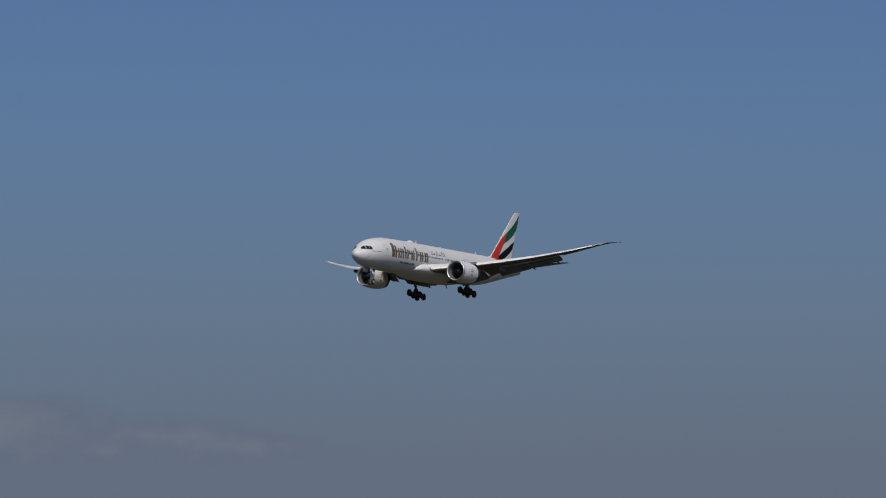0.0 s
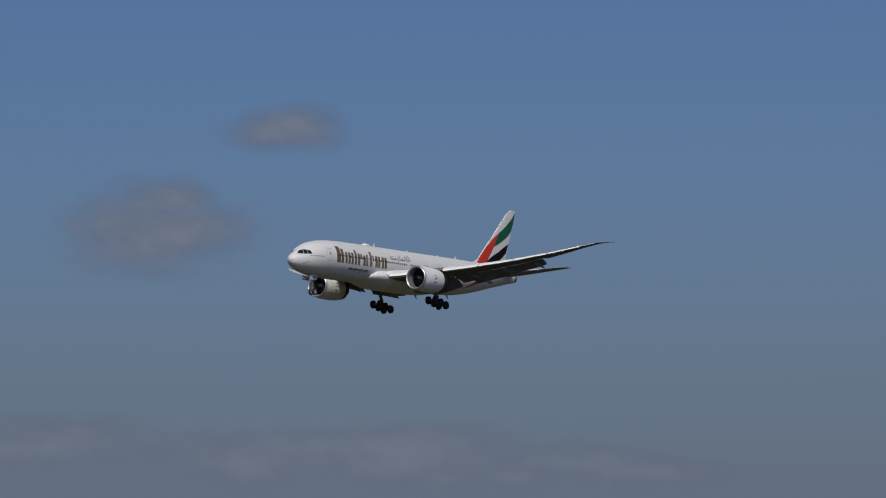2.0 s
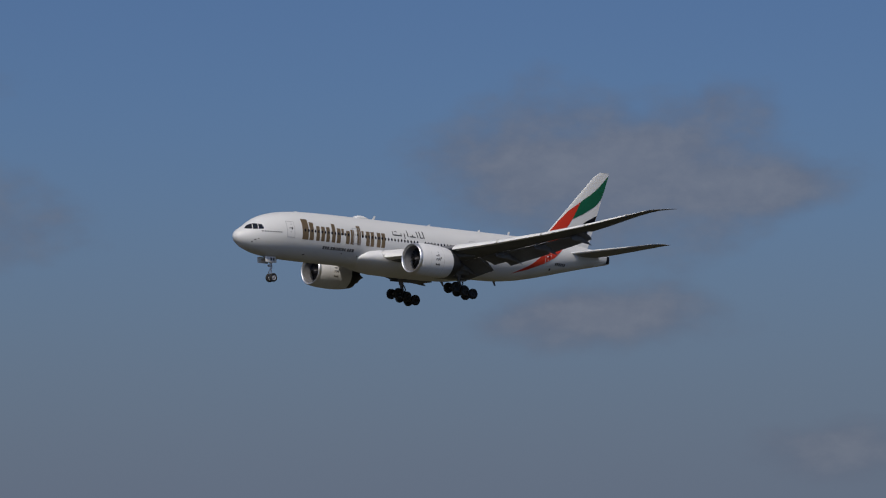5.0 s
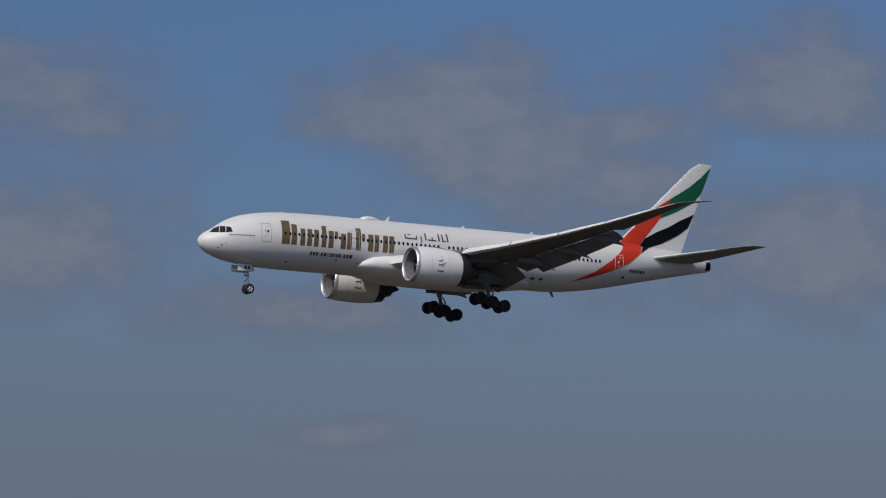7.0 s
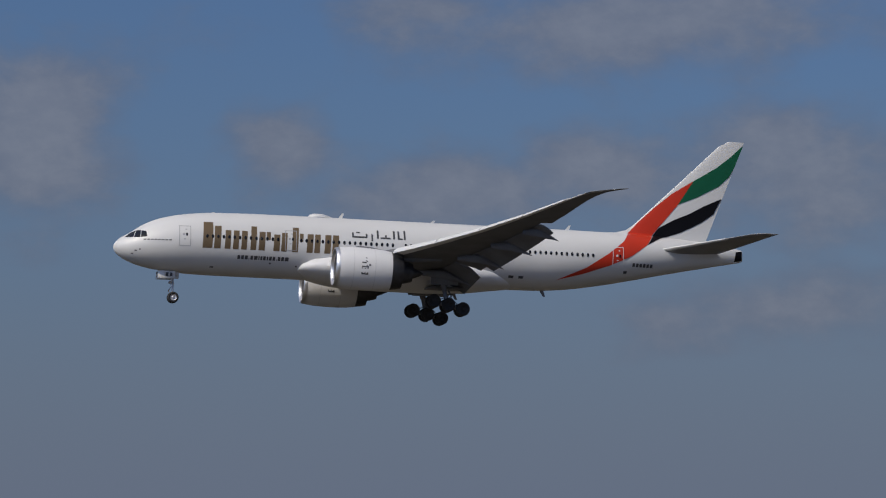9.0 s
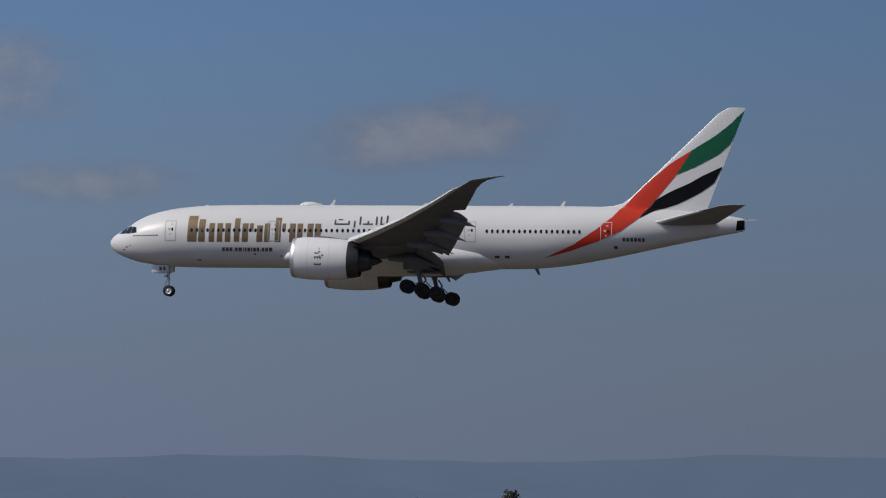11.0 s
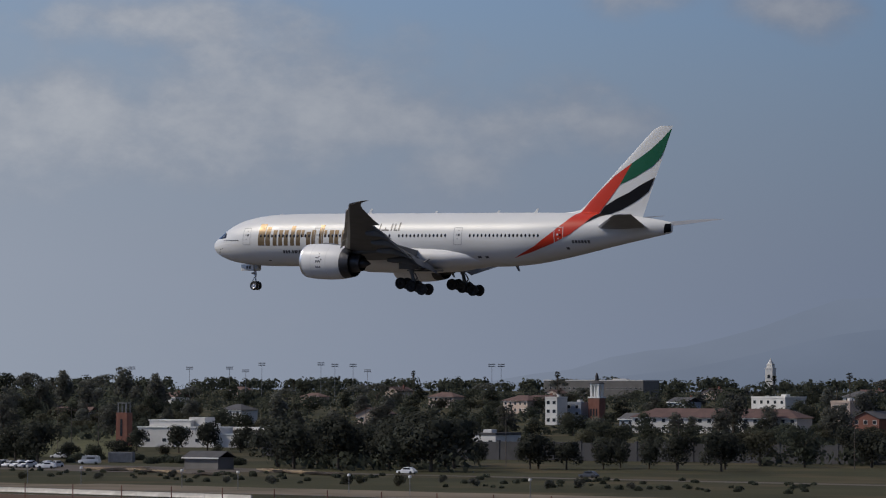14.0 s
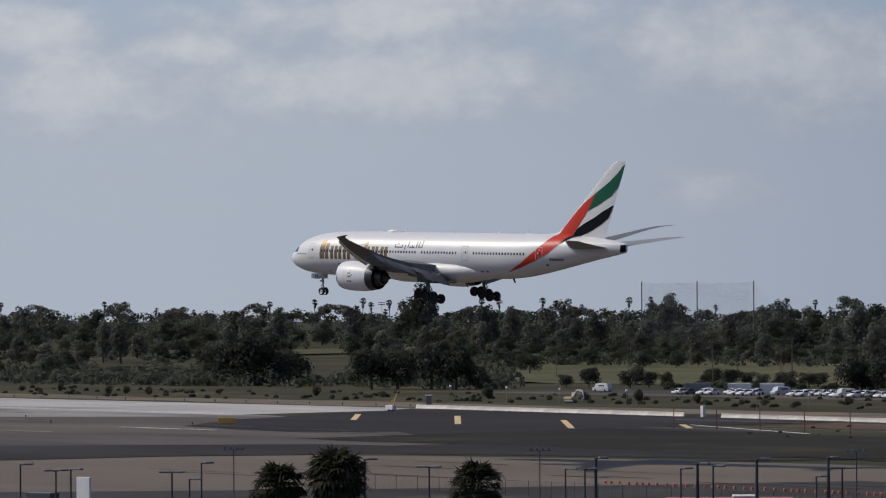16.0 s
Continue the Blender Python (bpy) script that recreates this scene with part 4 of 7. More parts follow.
strip("runway_shoulder", -1700, -474, 380, 572, 0.03, OLD_ASPHALT, "worn grey asphalt shoulder", n=40, wobble=2)
strip("runway", -1700, -640, 572, 634, 0.05, CONCRETE, "pale concrete runway", "runway")
strip("dark_verge", -512, 300, 482, 560, 0.09, SCRUB, "dark dry grass verge", "grass", 30, 6)
strip("red_soil_verge", -498, 300, 584, 611, 0.05, RED_SOIL, "strip of reddish bare soil before the barriers", "soil", 40, 4)
strip("lot_verge", -800, 300, 340, 376, 0.035, OLD_ASPHALT, "worn asphalt verge along the fence", n=10)
strip("parking_lot", -700, 200, 150, 352, 0.04, ASPHALT, "asphalt parking lot", "parking lot")
strip("dirt_track", -520, 300, 664, 674, 0.06, SOIL, "pale dirt track", "track", 24, 1.5)
strip("service_road", -640, 200, 772, 780, 0.06, OLD_ASPHALT, "grey service road", "road", 12, 0.5)
strip("car_park", -760, -560, 752, 800, 0.05, OLD_ASPHALT, "asphalt car park", "parking lot")
# runway slab joints, edge line and markings
for i in range(14):
    x = -1020 + i * 28
    strip("slab_joint", x, x + 0.5, 572, 634, 0.056, OLD_ASPHALT, "dark joint between slabs", "joint", 1)
strip("edge_line", -1500, -650, 578, 579.2, 0.056, WHITE_LINE, "white runway edge line", "marking")
strip("edge_line", -583, -570, 504.5, 505.4, 0.10, WHITE_LINE, "worn white edge line", "marking")
for x, y, ln in ((-606, 584, 46), (-574, 580, 60), (-536, 570, 56), (-508, 571, 24)):
    ax, ay, w = math.sin(radians(-44.8)), math.cos(radians(-44.8)), 0.6
    c = [(x + ax * ln / 2 * s + ay * w * q, y + ay * ln / 2 * s - ax * w * q, 0.09) for s, q in ((-1, -1), (-1, 1), (1, 1), (1, -1))]
    tagged(new("chevron_bar", mesh_of("chevron_bar", c, [(0, 1, 2, 3)], YELLOW, False)), "faded yellow chevron bar on asphalt", "marking", "chevron bars", "structure")
for k, (a, b, d) in enumerate(((-720, -690, 520), (-800, -740, 530), (-590, -560, 505), (-690, -660, 482), (-640, -615, 440))):
    strip("taxi_line", a, b, d, d + 1.1, 0.105, YELLOW if k % 2 else WHITE_LINE, "worn painted line", "marking", 1)


# sealed cracks, skid marks and worn paint along the pavements
rnd = random.Random(19)
for k in range(46):
    d = rnd.uniform(470, 566) if k < 26 else rnd.uniform(386, 436)
    x = rnd.uniform(-760, -540) if k < 26 else rnd.uniform(-455, -330)
    mat = rnd.choice((ASPHALT, ASPHALT, OLD_ASPHALT, WORN_CONCRETE))
    strip("pavement_seam", x, x + rnd.uniform(8, 42), d, d + rnd.uniform(0.3, 1.1), 0.062 + 0.0006 * k, mat, "thin sealed seam across worn pavement", "seam", 4, 0.5)


def white_kerb(name, label, a, b, w, h):
    d = (Vector(b) - Vector(a)).normalized()
    q = Vector((-d.y, d.x, 0)) * w / 2
    ring = [[Vector(p) + s * q + Vector((0, 0, z)) for s, z in ((-1, 0.05), (-1, h), (1, h), (1, 0.05))] for p in (a, b)]
    tagged(new(name, mesh_of(name, *loft(ring), WHITE_LINE, False)), label, "kerb", kind="structure")


white_kerb("edge_line", "worn pale edge line of the asphalt pad", (-514, 579, 0), (-461, 549, 0), 0.35, 0.11)
white_kerb("kerb", "low white kerb along the bare soil", (-428, 595, 0), (-340, 562, 0), 0.5, 0.35)


def blob_sheet(name, cx, cy, rx, ry, mat, label, category, seed, z=0.08):
    rnd = random.Random(seed)
    ph = [rnd.uniform(0, 6.28) for _ in range(3)]
    v = []
    for i in range(48):
        t = 2 * math.pi * i / 48
        r = 1 + 0.12 * math.sin(2 * t + ph[0]) + 0.08 * math.sin(3 * t + ph[1]) + 0.05 * math.sin(5 * t + ph[2])
        x, y = cx + rx * r * math.cos(t), cy + ry * r * math.sin(t)
        v.append((x, y, rise_at(y) + z))
    return tagged(new(name, mesh_of(name, v, [tuple(range(48))], mat, False)), label, category, kind="structure")


def fairway():
    ys = [880, 950, 1000, 1050, 1120, 1200]
    rings = [[(-y * (0.965 - 0.20 * k / 30), y, rise_at(y) + 0.1 + 0.8 * noise.noise((k * 0.4, y * 0.012, 3.1)) ** 2) for k in range(31)] for y in ys]
    tagged(new("golf_fairway", mesh_of("golf_fairway", *loft(rings, close=False, caps=(False, False)), FAIRWAY)), "green golf fairway with gentle mounds", "grass", kind="structure")


fairway()
blob_sheet("bunker", -905, 1110, 16, 9, SAND, "pale sand bunker on the golf course", "bunker", 4, 0.6)
blob_sheet("lawn", -1312, 1245, 52, 80, FAIRWAY, "sunny lawn between trees", "grass", 6, 0.6)


# ---- far hills ----
def make_hills():
    # the ridges give off a painted haze colour, paler to the west and higher up
    m = bpy.data.materials.new("hill_haze_glow")
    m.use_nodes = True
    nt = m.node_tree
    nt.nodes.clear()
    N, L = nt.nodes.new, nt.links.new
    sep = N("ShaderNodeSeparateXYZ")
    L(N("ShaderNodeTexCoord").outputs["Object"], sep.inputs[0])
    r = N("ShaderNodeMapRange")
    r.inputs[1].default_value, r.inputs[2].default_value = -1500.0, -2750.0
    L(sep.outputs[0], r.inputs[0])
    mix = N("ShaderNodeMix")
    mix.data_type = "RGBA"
    mix.inputs[6].default_value, mix.inputs[7].default_value = (*HILL_HAZE_EAST, 1), (*HILL_HAZE_WEST, 1)
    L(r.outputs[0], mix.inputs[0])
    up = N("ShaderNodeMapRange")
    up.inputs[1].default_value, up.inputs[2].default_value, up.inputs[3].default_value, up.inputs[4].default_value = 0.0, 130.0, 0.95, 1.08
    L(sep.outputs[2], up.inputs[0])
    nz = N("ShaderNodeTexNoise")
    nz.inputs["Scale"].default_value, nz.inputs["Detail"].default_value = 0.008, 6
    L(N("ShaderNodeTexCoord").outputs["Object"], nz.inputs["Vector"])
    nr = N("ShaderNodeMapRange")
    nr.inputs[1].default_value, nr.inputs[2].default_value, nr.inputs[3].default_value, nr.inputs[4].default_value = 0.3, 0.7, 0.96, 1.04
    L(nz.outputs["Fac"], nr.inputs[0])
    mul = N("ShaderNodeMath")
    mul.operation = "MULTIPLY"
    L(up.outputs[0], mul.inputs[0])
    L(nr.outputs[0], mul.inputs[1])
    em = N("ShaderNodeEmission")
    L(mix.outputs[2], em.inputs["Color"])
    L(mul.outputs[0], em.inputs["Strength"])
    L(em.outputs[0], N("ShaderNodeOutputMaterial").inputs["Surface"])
    CREST = ((-60, 10), (-45, 12), (-38, 8), (-33, 12), (-30, 58), (-28, 108), (-26, 124), (-24.2, 132), (-22.5, 128), (-20, 121), (-18.4, 108), (-16.4, 95), (-13, 101), (-11, 100), (-8, 92), (-5, 98), (0, 90), (12, 80), (30, 60), (60, 40), (75, 30))
    for far, scale, name in ((4700, 1.0, "hill_ridge"), (4450, 0.62, "foothill_ridge")):
        rings = []
        n = 260
        for i in range(n + 1):
            b = -58 + 132 * i / n
            h = curve_at(CREST, b)[0] * scale + 7 * noise.noise((b * 0.7, scale * 9, 0)) + 3 * noise.noise((b * 2.3, scale * 5, 1))
            sx, sy = math.sin(radians(b)) * far, math.cos(radians(b)) * far
            rings.append([(sx * 1.03, sy * 1.03, -5), (sx, sy, h * 0.99), (sx * 0.985, sy * 0.985, h * 0.55), (sx * 0.97, sy * 0.97, -5)])
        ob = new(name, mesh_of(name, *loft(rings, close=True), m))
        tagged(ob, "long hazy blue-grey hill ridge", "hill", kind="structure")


HILL_HAZE_EAST, HILL_HAZE_WEST = (0.097, 0.132, 0.200), (0.225, 0.262, 0.338)
make_hills()


# ---- trees ----
BARK = material("bark", (0.10, 0.08, 0.06), 0.95, vary=0.3, scale=1.0, bump=0.02, bump_scale=6.0)
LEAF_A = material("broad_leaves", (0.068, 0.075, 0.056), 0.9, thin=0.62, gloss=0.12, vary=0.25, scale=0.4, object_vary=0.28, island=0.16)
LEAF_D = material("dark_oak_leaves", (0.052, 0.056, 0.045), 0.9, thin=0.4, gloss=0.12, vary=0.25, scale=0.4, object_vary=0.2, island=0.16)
# haze over the far wood is put into this paler, greyer leaf colour
LEAF_B = material("haze_grey_leaves", (0.130, 0.132, 0.114), 0.9, thin=0.62, gloss=0.12, vary=0.25, scale=0.4, object_vary=0.25, island=0.16)
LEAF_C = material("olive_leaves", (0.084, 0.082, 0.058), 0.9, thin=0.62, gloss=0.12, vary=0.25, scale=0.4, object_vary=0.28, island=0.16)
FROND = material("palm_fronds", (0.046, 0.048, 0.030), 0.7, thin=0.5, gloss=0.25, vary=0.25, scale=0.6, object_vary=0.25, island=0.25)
DRY_FROND = material("dry_fronds", (0.06, 0.046, 0.03), 0.8, vary=0.25, scale=0.6, island=0.25)


def leaf_mesh(name, rnd, lobes, count, size, mat):
    """Many small folded leaf clumps on the outside of rounded lobes (x, y, z, rx, rz), shaded softly with the lobe's roundness."""
    verts, faces, normals = [], [], []
    weights = list(itertools.accumulate(l[3] * l[3] for l in lobes))
    for _ in range(count):
        x, y, z, rx, rz = rnd.choices(lobes, cum_weights=weights)[0]
        d = Vector((rnd.gauss(0, 1), rnd.gauss(0, 1), rnd.gauss(0.15, 1))).normalized()
        k = rnd.uniform(0.62, 1.08)
        p = Vector((x + d.x * rx * k, y + d.y * rx * k, z + d.z * rz * k))
        u = (d.cross(Vector((rnd.gauss(0, 1), rnd.gauss(0, 1), rnd.gauss(0, 1))))).normalized()
        w = (d + Vector((rnd.uniform(-.6, .6), rnd.uniform(-.6, .6), rnd.uniform(-.6, .6)))).cross(u).normalized()
        s = size * rnd.uniform(0.5, 1.25)
        i = len(verts)
        verts += [p - u * s * 0.9 - w * s * 0.3, p + u * s * 0.25 - w * s * 0.8 + d * s * 0.15, p + u * s + w * s * 0.25, p - u * s * 0.3 + w * s * 0.85]
        faces.append((i, i + 1, i + 2, i + 3) if u.cross(w).dot(d) > 0 else (i + 3, i + 2, i + 1, i))
        soft = (d + Vector((rnd.uniform(-.35, .35), rnd.uniform(-.35, .35), rnd.uniform(-.2, .4)))).normalized()
        normals += [soft] * 4
    me = mesh_of(name, verts, faces, mat, False)
    me.polygons.foreach_set("use_smooth", [True] * len(me.polygons))
    me.normals_split_custom_set_from_vertices(normals)
    return me


def limbs(rnd, height, spread, r, lean=0.0):
    bits = []
    top = Vector((lean, 0, height * 0.55))
    bits.append(rod((0, 0, -0.4), top * 0.5, r * 1.25, 9, r))
    bits.append(rod(top * 0.5, top, r, 9, r * 0.7))
    for k in range(6):
        a = rnd.uniform(0, 6.28)
        s = top * rnd.uniform(0.55, 1.0)
        e = s + Vector((math.cos(a) * spread * rnd.uniform(0.4, 0.75), math.sin(a) * spread * rnd.uniform(0.4, 0.75), height * rnd.uniform(0.12, 0.32)))
        bits.append(rod(s, e, r * 0.5, 6, r * 0.15))
    return joined(*bits)


def make_tree(name, label, seed, height, spread, leaf, shape, count, size=0.42):
    rnd = random.Random(seed)
    tree = thing(name, label, "tree")
    part("trunk", mesh_of("trunk", *limbs(rnd, height, spread, 0.035 * height * 0.8, rnd.uniform(-0.4, 0.4)), BARK), tree)
    lobes = []
    if shape == "round":
        for k in range(9):
            a, q = rnd.uniform(0, 6.28), rnd.uniform(0.2, 0.7)
            rx = spread * rnd.uniform(0.34, 0.54)
            lobes.append((math.cos(a) * spread * q, math.sin(a) * spread * q, height * rnd.uniform(0.26, 0.84), rx, rx * rnd.uniform(0.65, 0.9)))
        lobes.append((0, 0, height * 0.52, spread * 0.7, height * 0.38))
    elif shape == "tall":
        for k in range(13):
            z = 0.20 + 0.70 * k / 12
            a, q = rnd.uniform(0, 6.28), rnd.uniform(0.15, 0.62) * (1.1 - z * 0.5)
            rx = spread * rnd.uniform(0.34, 0.54) * (1.12 - z * 0.42)
            lobes.append((math.cos(a) * spread * q, math.sin(a) * spread * q, height * z, rx, rx * rnd.uniform(0.7, 1.0)))
    elif shape == "flat":
        for k in range(9):
            a, q = rnd.uniform(0, 6.28), rnd.uniform(0.2, 0.8)
            rx = spread * rnd.uniform(0.28, 0.45)
            lobes.append((math.cos(a) * spread * q, math.sin(a) * spread * q, height * rnd.uniform(0.72, 0.93), rx, rx * 0.45))
    elif shape == "column":
        for k in range(8):
            z = k / 7
            lobes.append((rnd.uniform(-.1, .1), rnd.uniform(-.1, .1), height * (0.12 + 0.8 * z), spread * (0.95 - 0.75 * z), height * 0.11))
    elif shape == "bush":
        for k in range(6):
            a, q = rnd.uniform(0, 6.28), rnd.uniform(0.1, 0.55)
            rx = spread * rnd.uniform(0.4, 0.6)
            lobes.append((math.cos(a) * spread * q, math.sin(a) * spread * q, height * rnd.uniform(0.38, 0.62), rx, height * 0.4))
    part("crown", leaf_mesh("crown", rnd, lobes, int(count * 1.36), size * 0.82, leaf), tree)
    return tree


def make_norfolk(height):
    rnd = random.Random(5)
    tree = thing("norfolk_pine", "tall tiered conifer standing above the town", "tree")
    part("trunk", mesh_of("trunk", *rod((0, 0, -0.4), (0, 0, height), 0.45, 9, 0.05), BARK), tree)
    bits = []
    for k in range(15):
        z = height * (0.16 + 0.82 * k / 15)
        ln = (1 - k / 15.5) * height * 0.20 + 0.3
        for j in range(8):
            a = j * 0.785 + k * 0.4 + rnd.uniform(-.15, .15)
            tip = Vector((math.cos(a) * ln, math.sin(a) * ln, z + ln * 0.22))
            bits.append(rod((0, 0, z), tip, 0.10, 5, 0.03))
            for q in range(9):
                c = Vector((0, 0, z)).lerp(tip, 0.25 + 0.75 * q / 8)
                w = Vector((-math.sin(a), math.cos(a), 0)) * (0.55 * (1.2 - q / 9))
                i = Vector((math.cos(a) * 0.3, math.sin(a) * 0.3, 0.12))
                bits.append(([c - w, c + i, c + w, c - i + Vector((0, 0, 0.12))], [(0, 1, 2, 3)]))
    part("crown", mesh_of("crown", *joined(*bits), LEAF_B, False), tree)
    return tree


def fan_leaf(base, out, up, size, rnd, n=9):
    """One fan-shaped palm leaf: a stalk and a folded pleated fan of blades."""
    side = out.cross(up).normalized()
    end = base + out * size * 1.1
    bits = [rod(base, end, 0.035, 4, 0.02)]
    for k in range(n):
        a = -1.25 + 2.5 * k / (n - 1)
        d = (out * math.cos(a) + side * math.sin(a)).normalized()
        w = d.cross(up).normalized() * size * 0.085
        tip = end + d * size * rnd.uniform(0.85, 1.1) - up * size * rnd.uniform(0.0, 0.25) - Vector((0, 0, size * rnd.uniform(0.0, 0.42)))
        mid = end + d * size * 0.55 + up * size * 0.04
        bits.append(([end, mid - w, tip, mid + w], [(0, 1, 2, 3)]))
    return joined(*bits)


def make_palm(name, label, seed, height, crown, leaves, skirt, radius=0.24):
    rnd = random.Random(seed)
    palm = thing(name, label, "palm tree")
    rings = []
    for k in range(12):
        z = height * k / 11
        r = radius * (1.35 - 0.45 * min(1, k / 4)) * (1 + 0.05 * (k % 2))
        rings.append([(r * math.cos(j * 0.628) + 0.12 * math.sin(z * 0.3), r * math.sin(j * 0.628), z - 0.3) for j in range(10)])
    part("trunk", mesh_of("trunk", *loft(rings), BARK), palm)
    top = Vector((0.12 * math.sin(height * 0.3), 0, height - 0.3))
    green, dry = [], []
    for k in range(leaves):
        a, e = rnd.uniform(0, 6.28), rnd.uniform(-0.75, 1.35)
        out = Vector((math.cos(a) * math.cos(e), math.sin(a) * math.cos(e), math.sin(e)))
        up = (Vector((0, 0, 1)) - out * out.z).normalized() if abs(out.z) < 0.97 else Vector((1, 0, 0))
        green.append(fan_leaf(top, out, up, crown * 0.25 * rnd.uniform(0.85, 1.15), rnd))
    for k in range(skirt):
        a, e = rnd.uniform(0, 6.28), rnd.uniform(-1.5, -0.8)
        out = Vector((math.cos(a) * math.cos(e), math.sin(a) * math.cos(e), math.sin(e)))
        up = (Vector((0, 0, 1)) - out * out.z).normalized() if abs(out.z) < 0.97 else Vector((1, 0, 0))
        dry.append(fan_leaf(top - Vector((0, 0, rnd.uniform(0.1, crown * 0.5))), out, up, crown * 0.2, rnd, 7))
    part("crown", mesh_of("crown", *joined(*green), FROND, False), palm)
    if dry:
        part("dead_skirt", mesh_of("dead_skirt", *joined(*dry), DRY_FROND, False), palm, "hanging dry fronds")
    return palm


def place(x, y, turn=0.0, size=1.0, tall=1.0, z=0.0):
    return Matrix.Translation((x, y, rise_at(y) + z)) @ pose(0, 0, 0, 0, 0, turn) @ Matrix.Diagonal((size, size, size * tall, 1))


def at_bearing(bearing, y):
    return math.tan(radians(bearing)) * y


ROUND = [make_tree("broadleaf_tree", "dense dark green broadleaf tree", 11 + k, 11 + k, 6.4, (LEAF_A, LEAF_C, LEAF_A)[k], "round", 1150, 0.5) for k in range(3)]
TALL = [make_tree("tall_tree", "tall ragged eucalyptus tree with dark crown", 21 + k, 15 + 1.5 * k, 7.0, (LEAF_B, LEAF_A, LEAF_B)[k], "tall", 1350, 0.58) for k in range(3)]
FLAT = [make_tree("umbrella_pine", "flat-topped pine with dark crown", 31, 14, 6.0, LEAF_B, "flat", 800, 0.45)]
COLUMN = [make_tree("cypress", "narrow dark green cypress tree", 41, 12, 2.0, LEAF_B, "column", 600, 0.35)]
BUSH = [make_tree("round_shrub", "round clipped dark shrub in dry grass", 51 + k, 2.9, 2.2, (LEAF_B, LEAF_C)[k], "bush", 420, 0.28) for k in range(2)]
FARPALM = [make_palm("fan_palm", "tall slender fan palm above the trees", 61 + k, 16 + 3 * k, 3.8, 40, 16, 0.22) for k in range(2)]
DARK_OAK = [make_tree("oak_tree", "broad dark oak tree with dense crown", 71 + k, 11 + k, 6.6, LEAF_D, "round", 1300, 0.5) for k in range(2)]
used = set()
rnd = random.Random(77)


def put(kind, x, y, size=1.0, tall=1.0, group=""):
    """The first of a kind is moved to its place, the others are copies."""
    src = rnd.choice(kind)
    m = place(x, y, rnd.uniform(0, 360), size, tall)
    if src.name in used:
        ob = copy_thing(src, m)
    else:
        used.add(src.name)
        src.matrix_basis = m
        ob = src
    ob["group"] = group
    return ob


CLEARING = (-46.75, -46.22)  # a gap through the wood to a sunny lawn


def belt(count, b0, b1, y0, y1, kinds, s0, s1, group, t0=0.9, t1=1.15):
    for k in range(count):
        b = b0 + (b1 - b0) * (k + rnd.uniform(-0.6, 0.6) + 0.5) / count
        y = rnd.uniform(y0, y1)
        if CLEARING[0] < b < CLEARING[1] and y < 1330:
            continue
        put(rnd.choice(kinds), at_bearing(b, y), y, rnd.uniform(s0, s1), rnd.uniform(t0, t1), group)


# the wood behind the golf course
belt(52, -53.5, -37.0, 1275, 1320, [ROUND, TALL], 0.75, 1.05, "trees behind the golf course", 0.8, 1.05)
belt(54, -53.5, -37, 1335, 1400, [TALL, ROUND, TALL], 0.9, 1.12, "trees behind the golf course", 0.85, 1.1)
belt(46, -53.5, -37, 1430, 1540, [TALL, FLAT, TALL], 0.95, 1.2, "trees behind the golf course", 0.9, 1.15)
belt(28, -44.6, -37.3, 1180, 1250, [ROUND, ROUND, TALL], 0.65, 0.95, "trees at the fairway's edge", 0.8, 1.0)
belt(22, -53, -38, 1400, 1560, [FARPALM], 0.68, 0.95, "palms in the wood")
belt(54, -53, -43.6, 980, 1240, [ROUND, TALL], 0.75, 1.05, "trees beyond the runway", 0.8, 1.0)
belt(16, -52, -44, 860, 960, [ROUND, BUSH], 0.5, 0.9, "trees beyond the runway")
for b, y, h in ((-47.78, 812, 1.12), (-47.4, 816, 1.2), (-46.95, 822, 0.92), (-45.85, 790, 0.95), (-45.5, 794, 1.12), (-45.05, 800, 1.05), (-44.72, 803, 0.85), (-44.45, 806, 0.62)):
    put(DARK_OAK, at_bearing(b, y), y, h, rnd.uniform(0.9, 1.05), "dark oaks by the runway")
for b, y, h in ((-43.25, 841, 0.5), (-42.95, 843, 0.52), (-42.4, 845, 0.56), (-42.15, 848, 0.48), (-41.3, 880, 0.52), (-41.05, 878, 0.56), (-40.85, 882, 0.46), (-40.35, 870, 0.6), (-39.9, 880, 0.5), (-38.3, 868, 0.55), (-37.6, 872, 0.6)):
    put(DARK_OAK, at_bearing(b, y), y, h, rnd.uniform(0.65, 0.85), "dark oaks by the car park")
belt(34, -44.4, -37.4, 1085, 1165, [ROUND, ROUND, TALL], 0.5, 0.8, "trees at the fairway's edge", 0.75, 1.0)
belt(9, -43.6, -38.4, 1060, 1240, [ROUND], 0.4, 0.7, "trees on the golf course")
# the dark clump, and trees along the field's edge
belt(16, -35.5, -33.0, 800, 860, [DARK_OAK], 0.9, 1.15, "dark clump of trees", 0.85, 1.0)
belt(9, -32.9, -29.5, 830, 880, [DARK_OAK], 0.55, 0.8, "trees at the field's edge")
belt(18, -29.8, -21.0, 850, 940, [DARK_OAK, ROUND], 0.75, 1.0, "trees at the field's edge")
belt(12, -42.6, -36.3, 850, 890, [ROUND], 0.36, 0.62, "small trees by the car park")
belt(6, -39.5, -38.7, 815, 835, [DARK_OAK], 0.7, 0.9, "tree clump by the car park")
belt(7, -37.4, -35.0, 955, 985, [DARK_OAK], 0.45, 0.65, "trees before the white building")
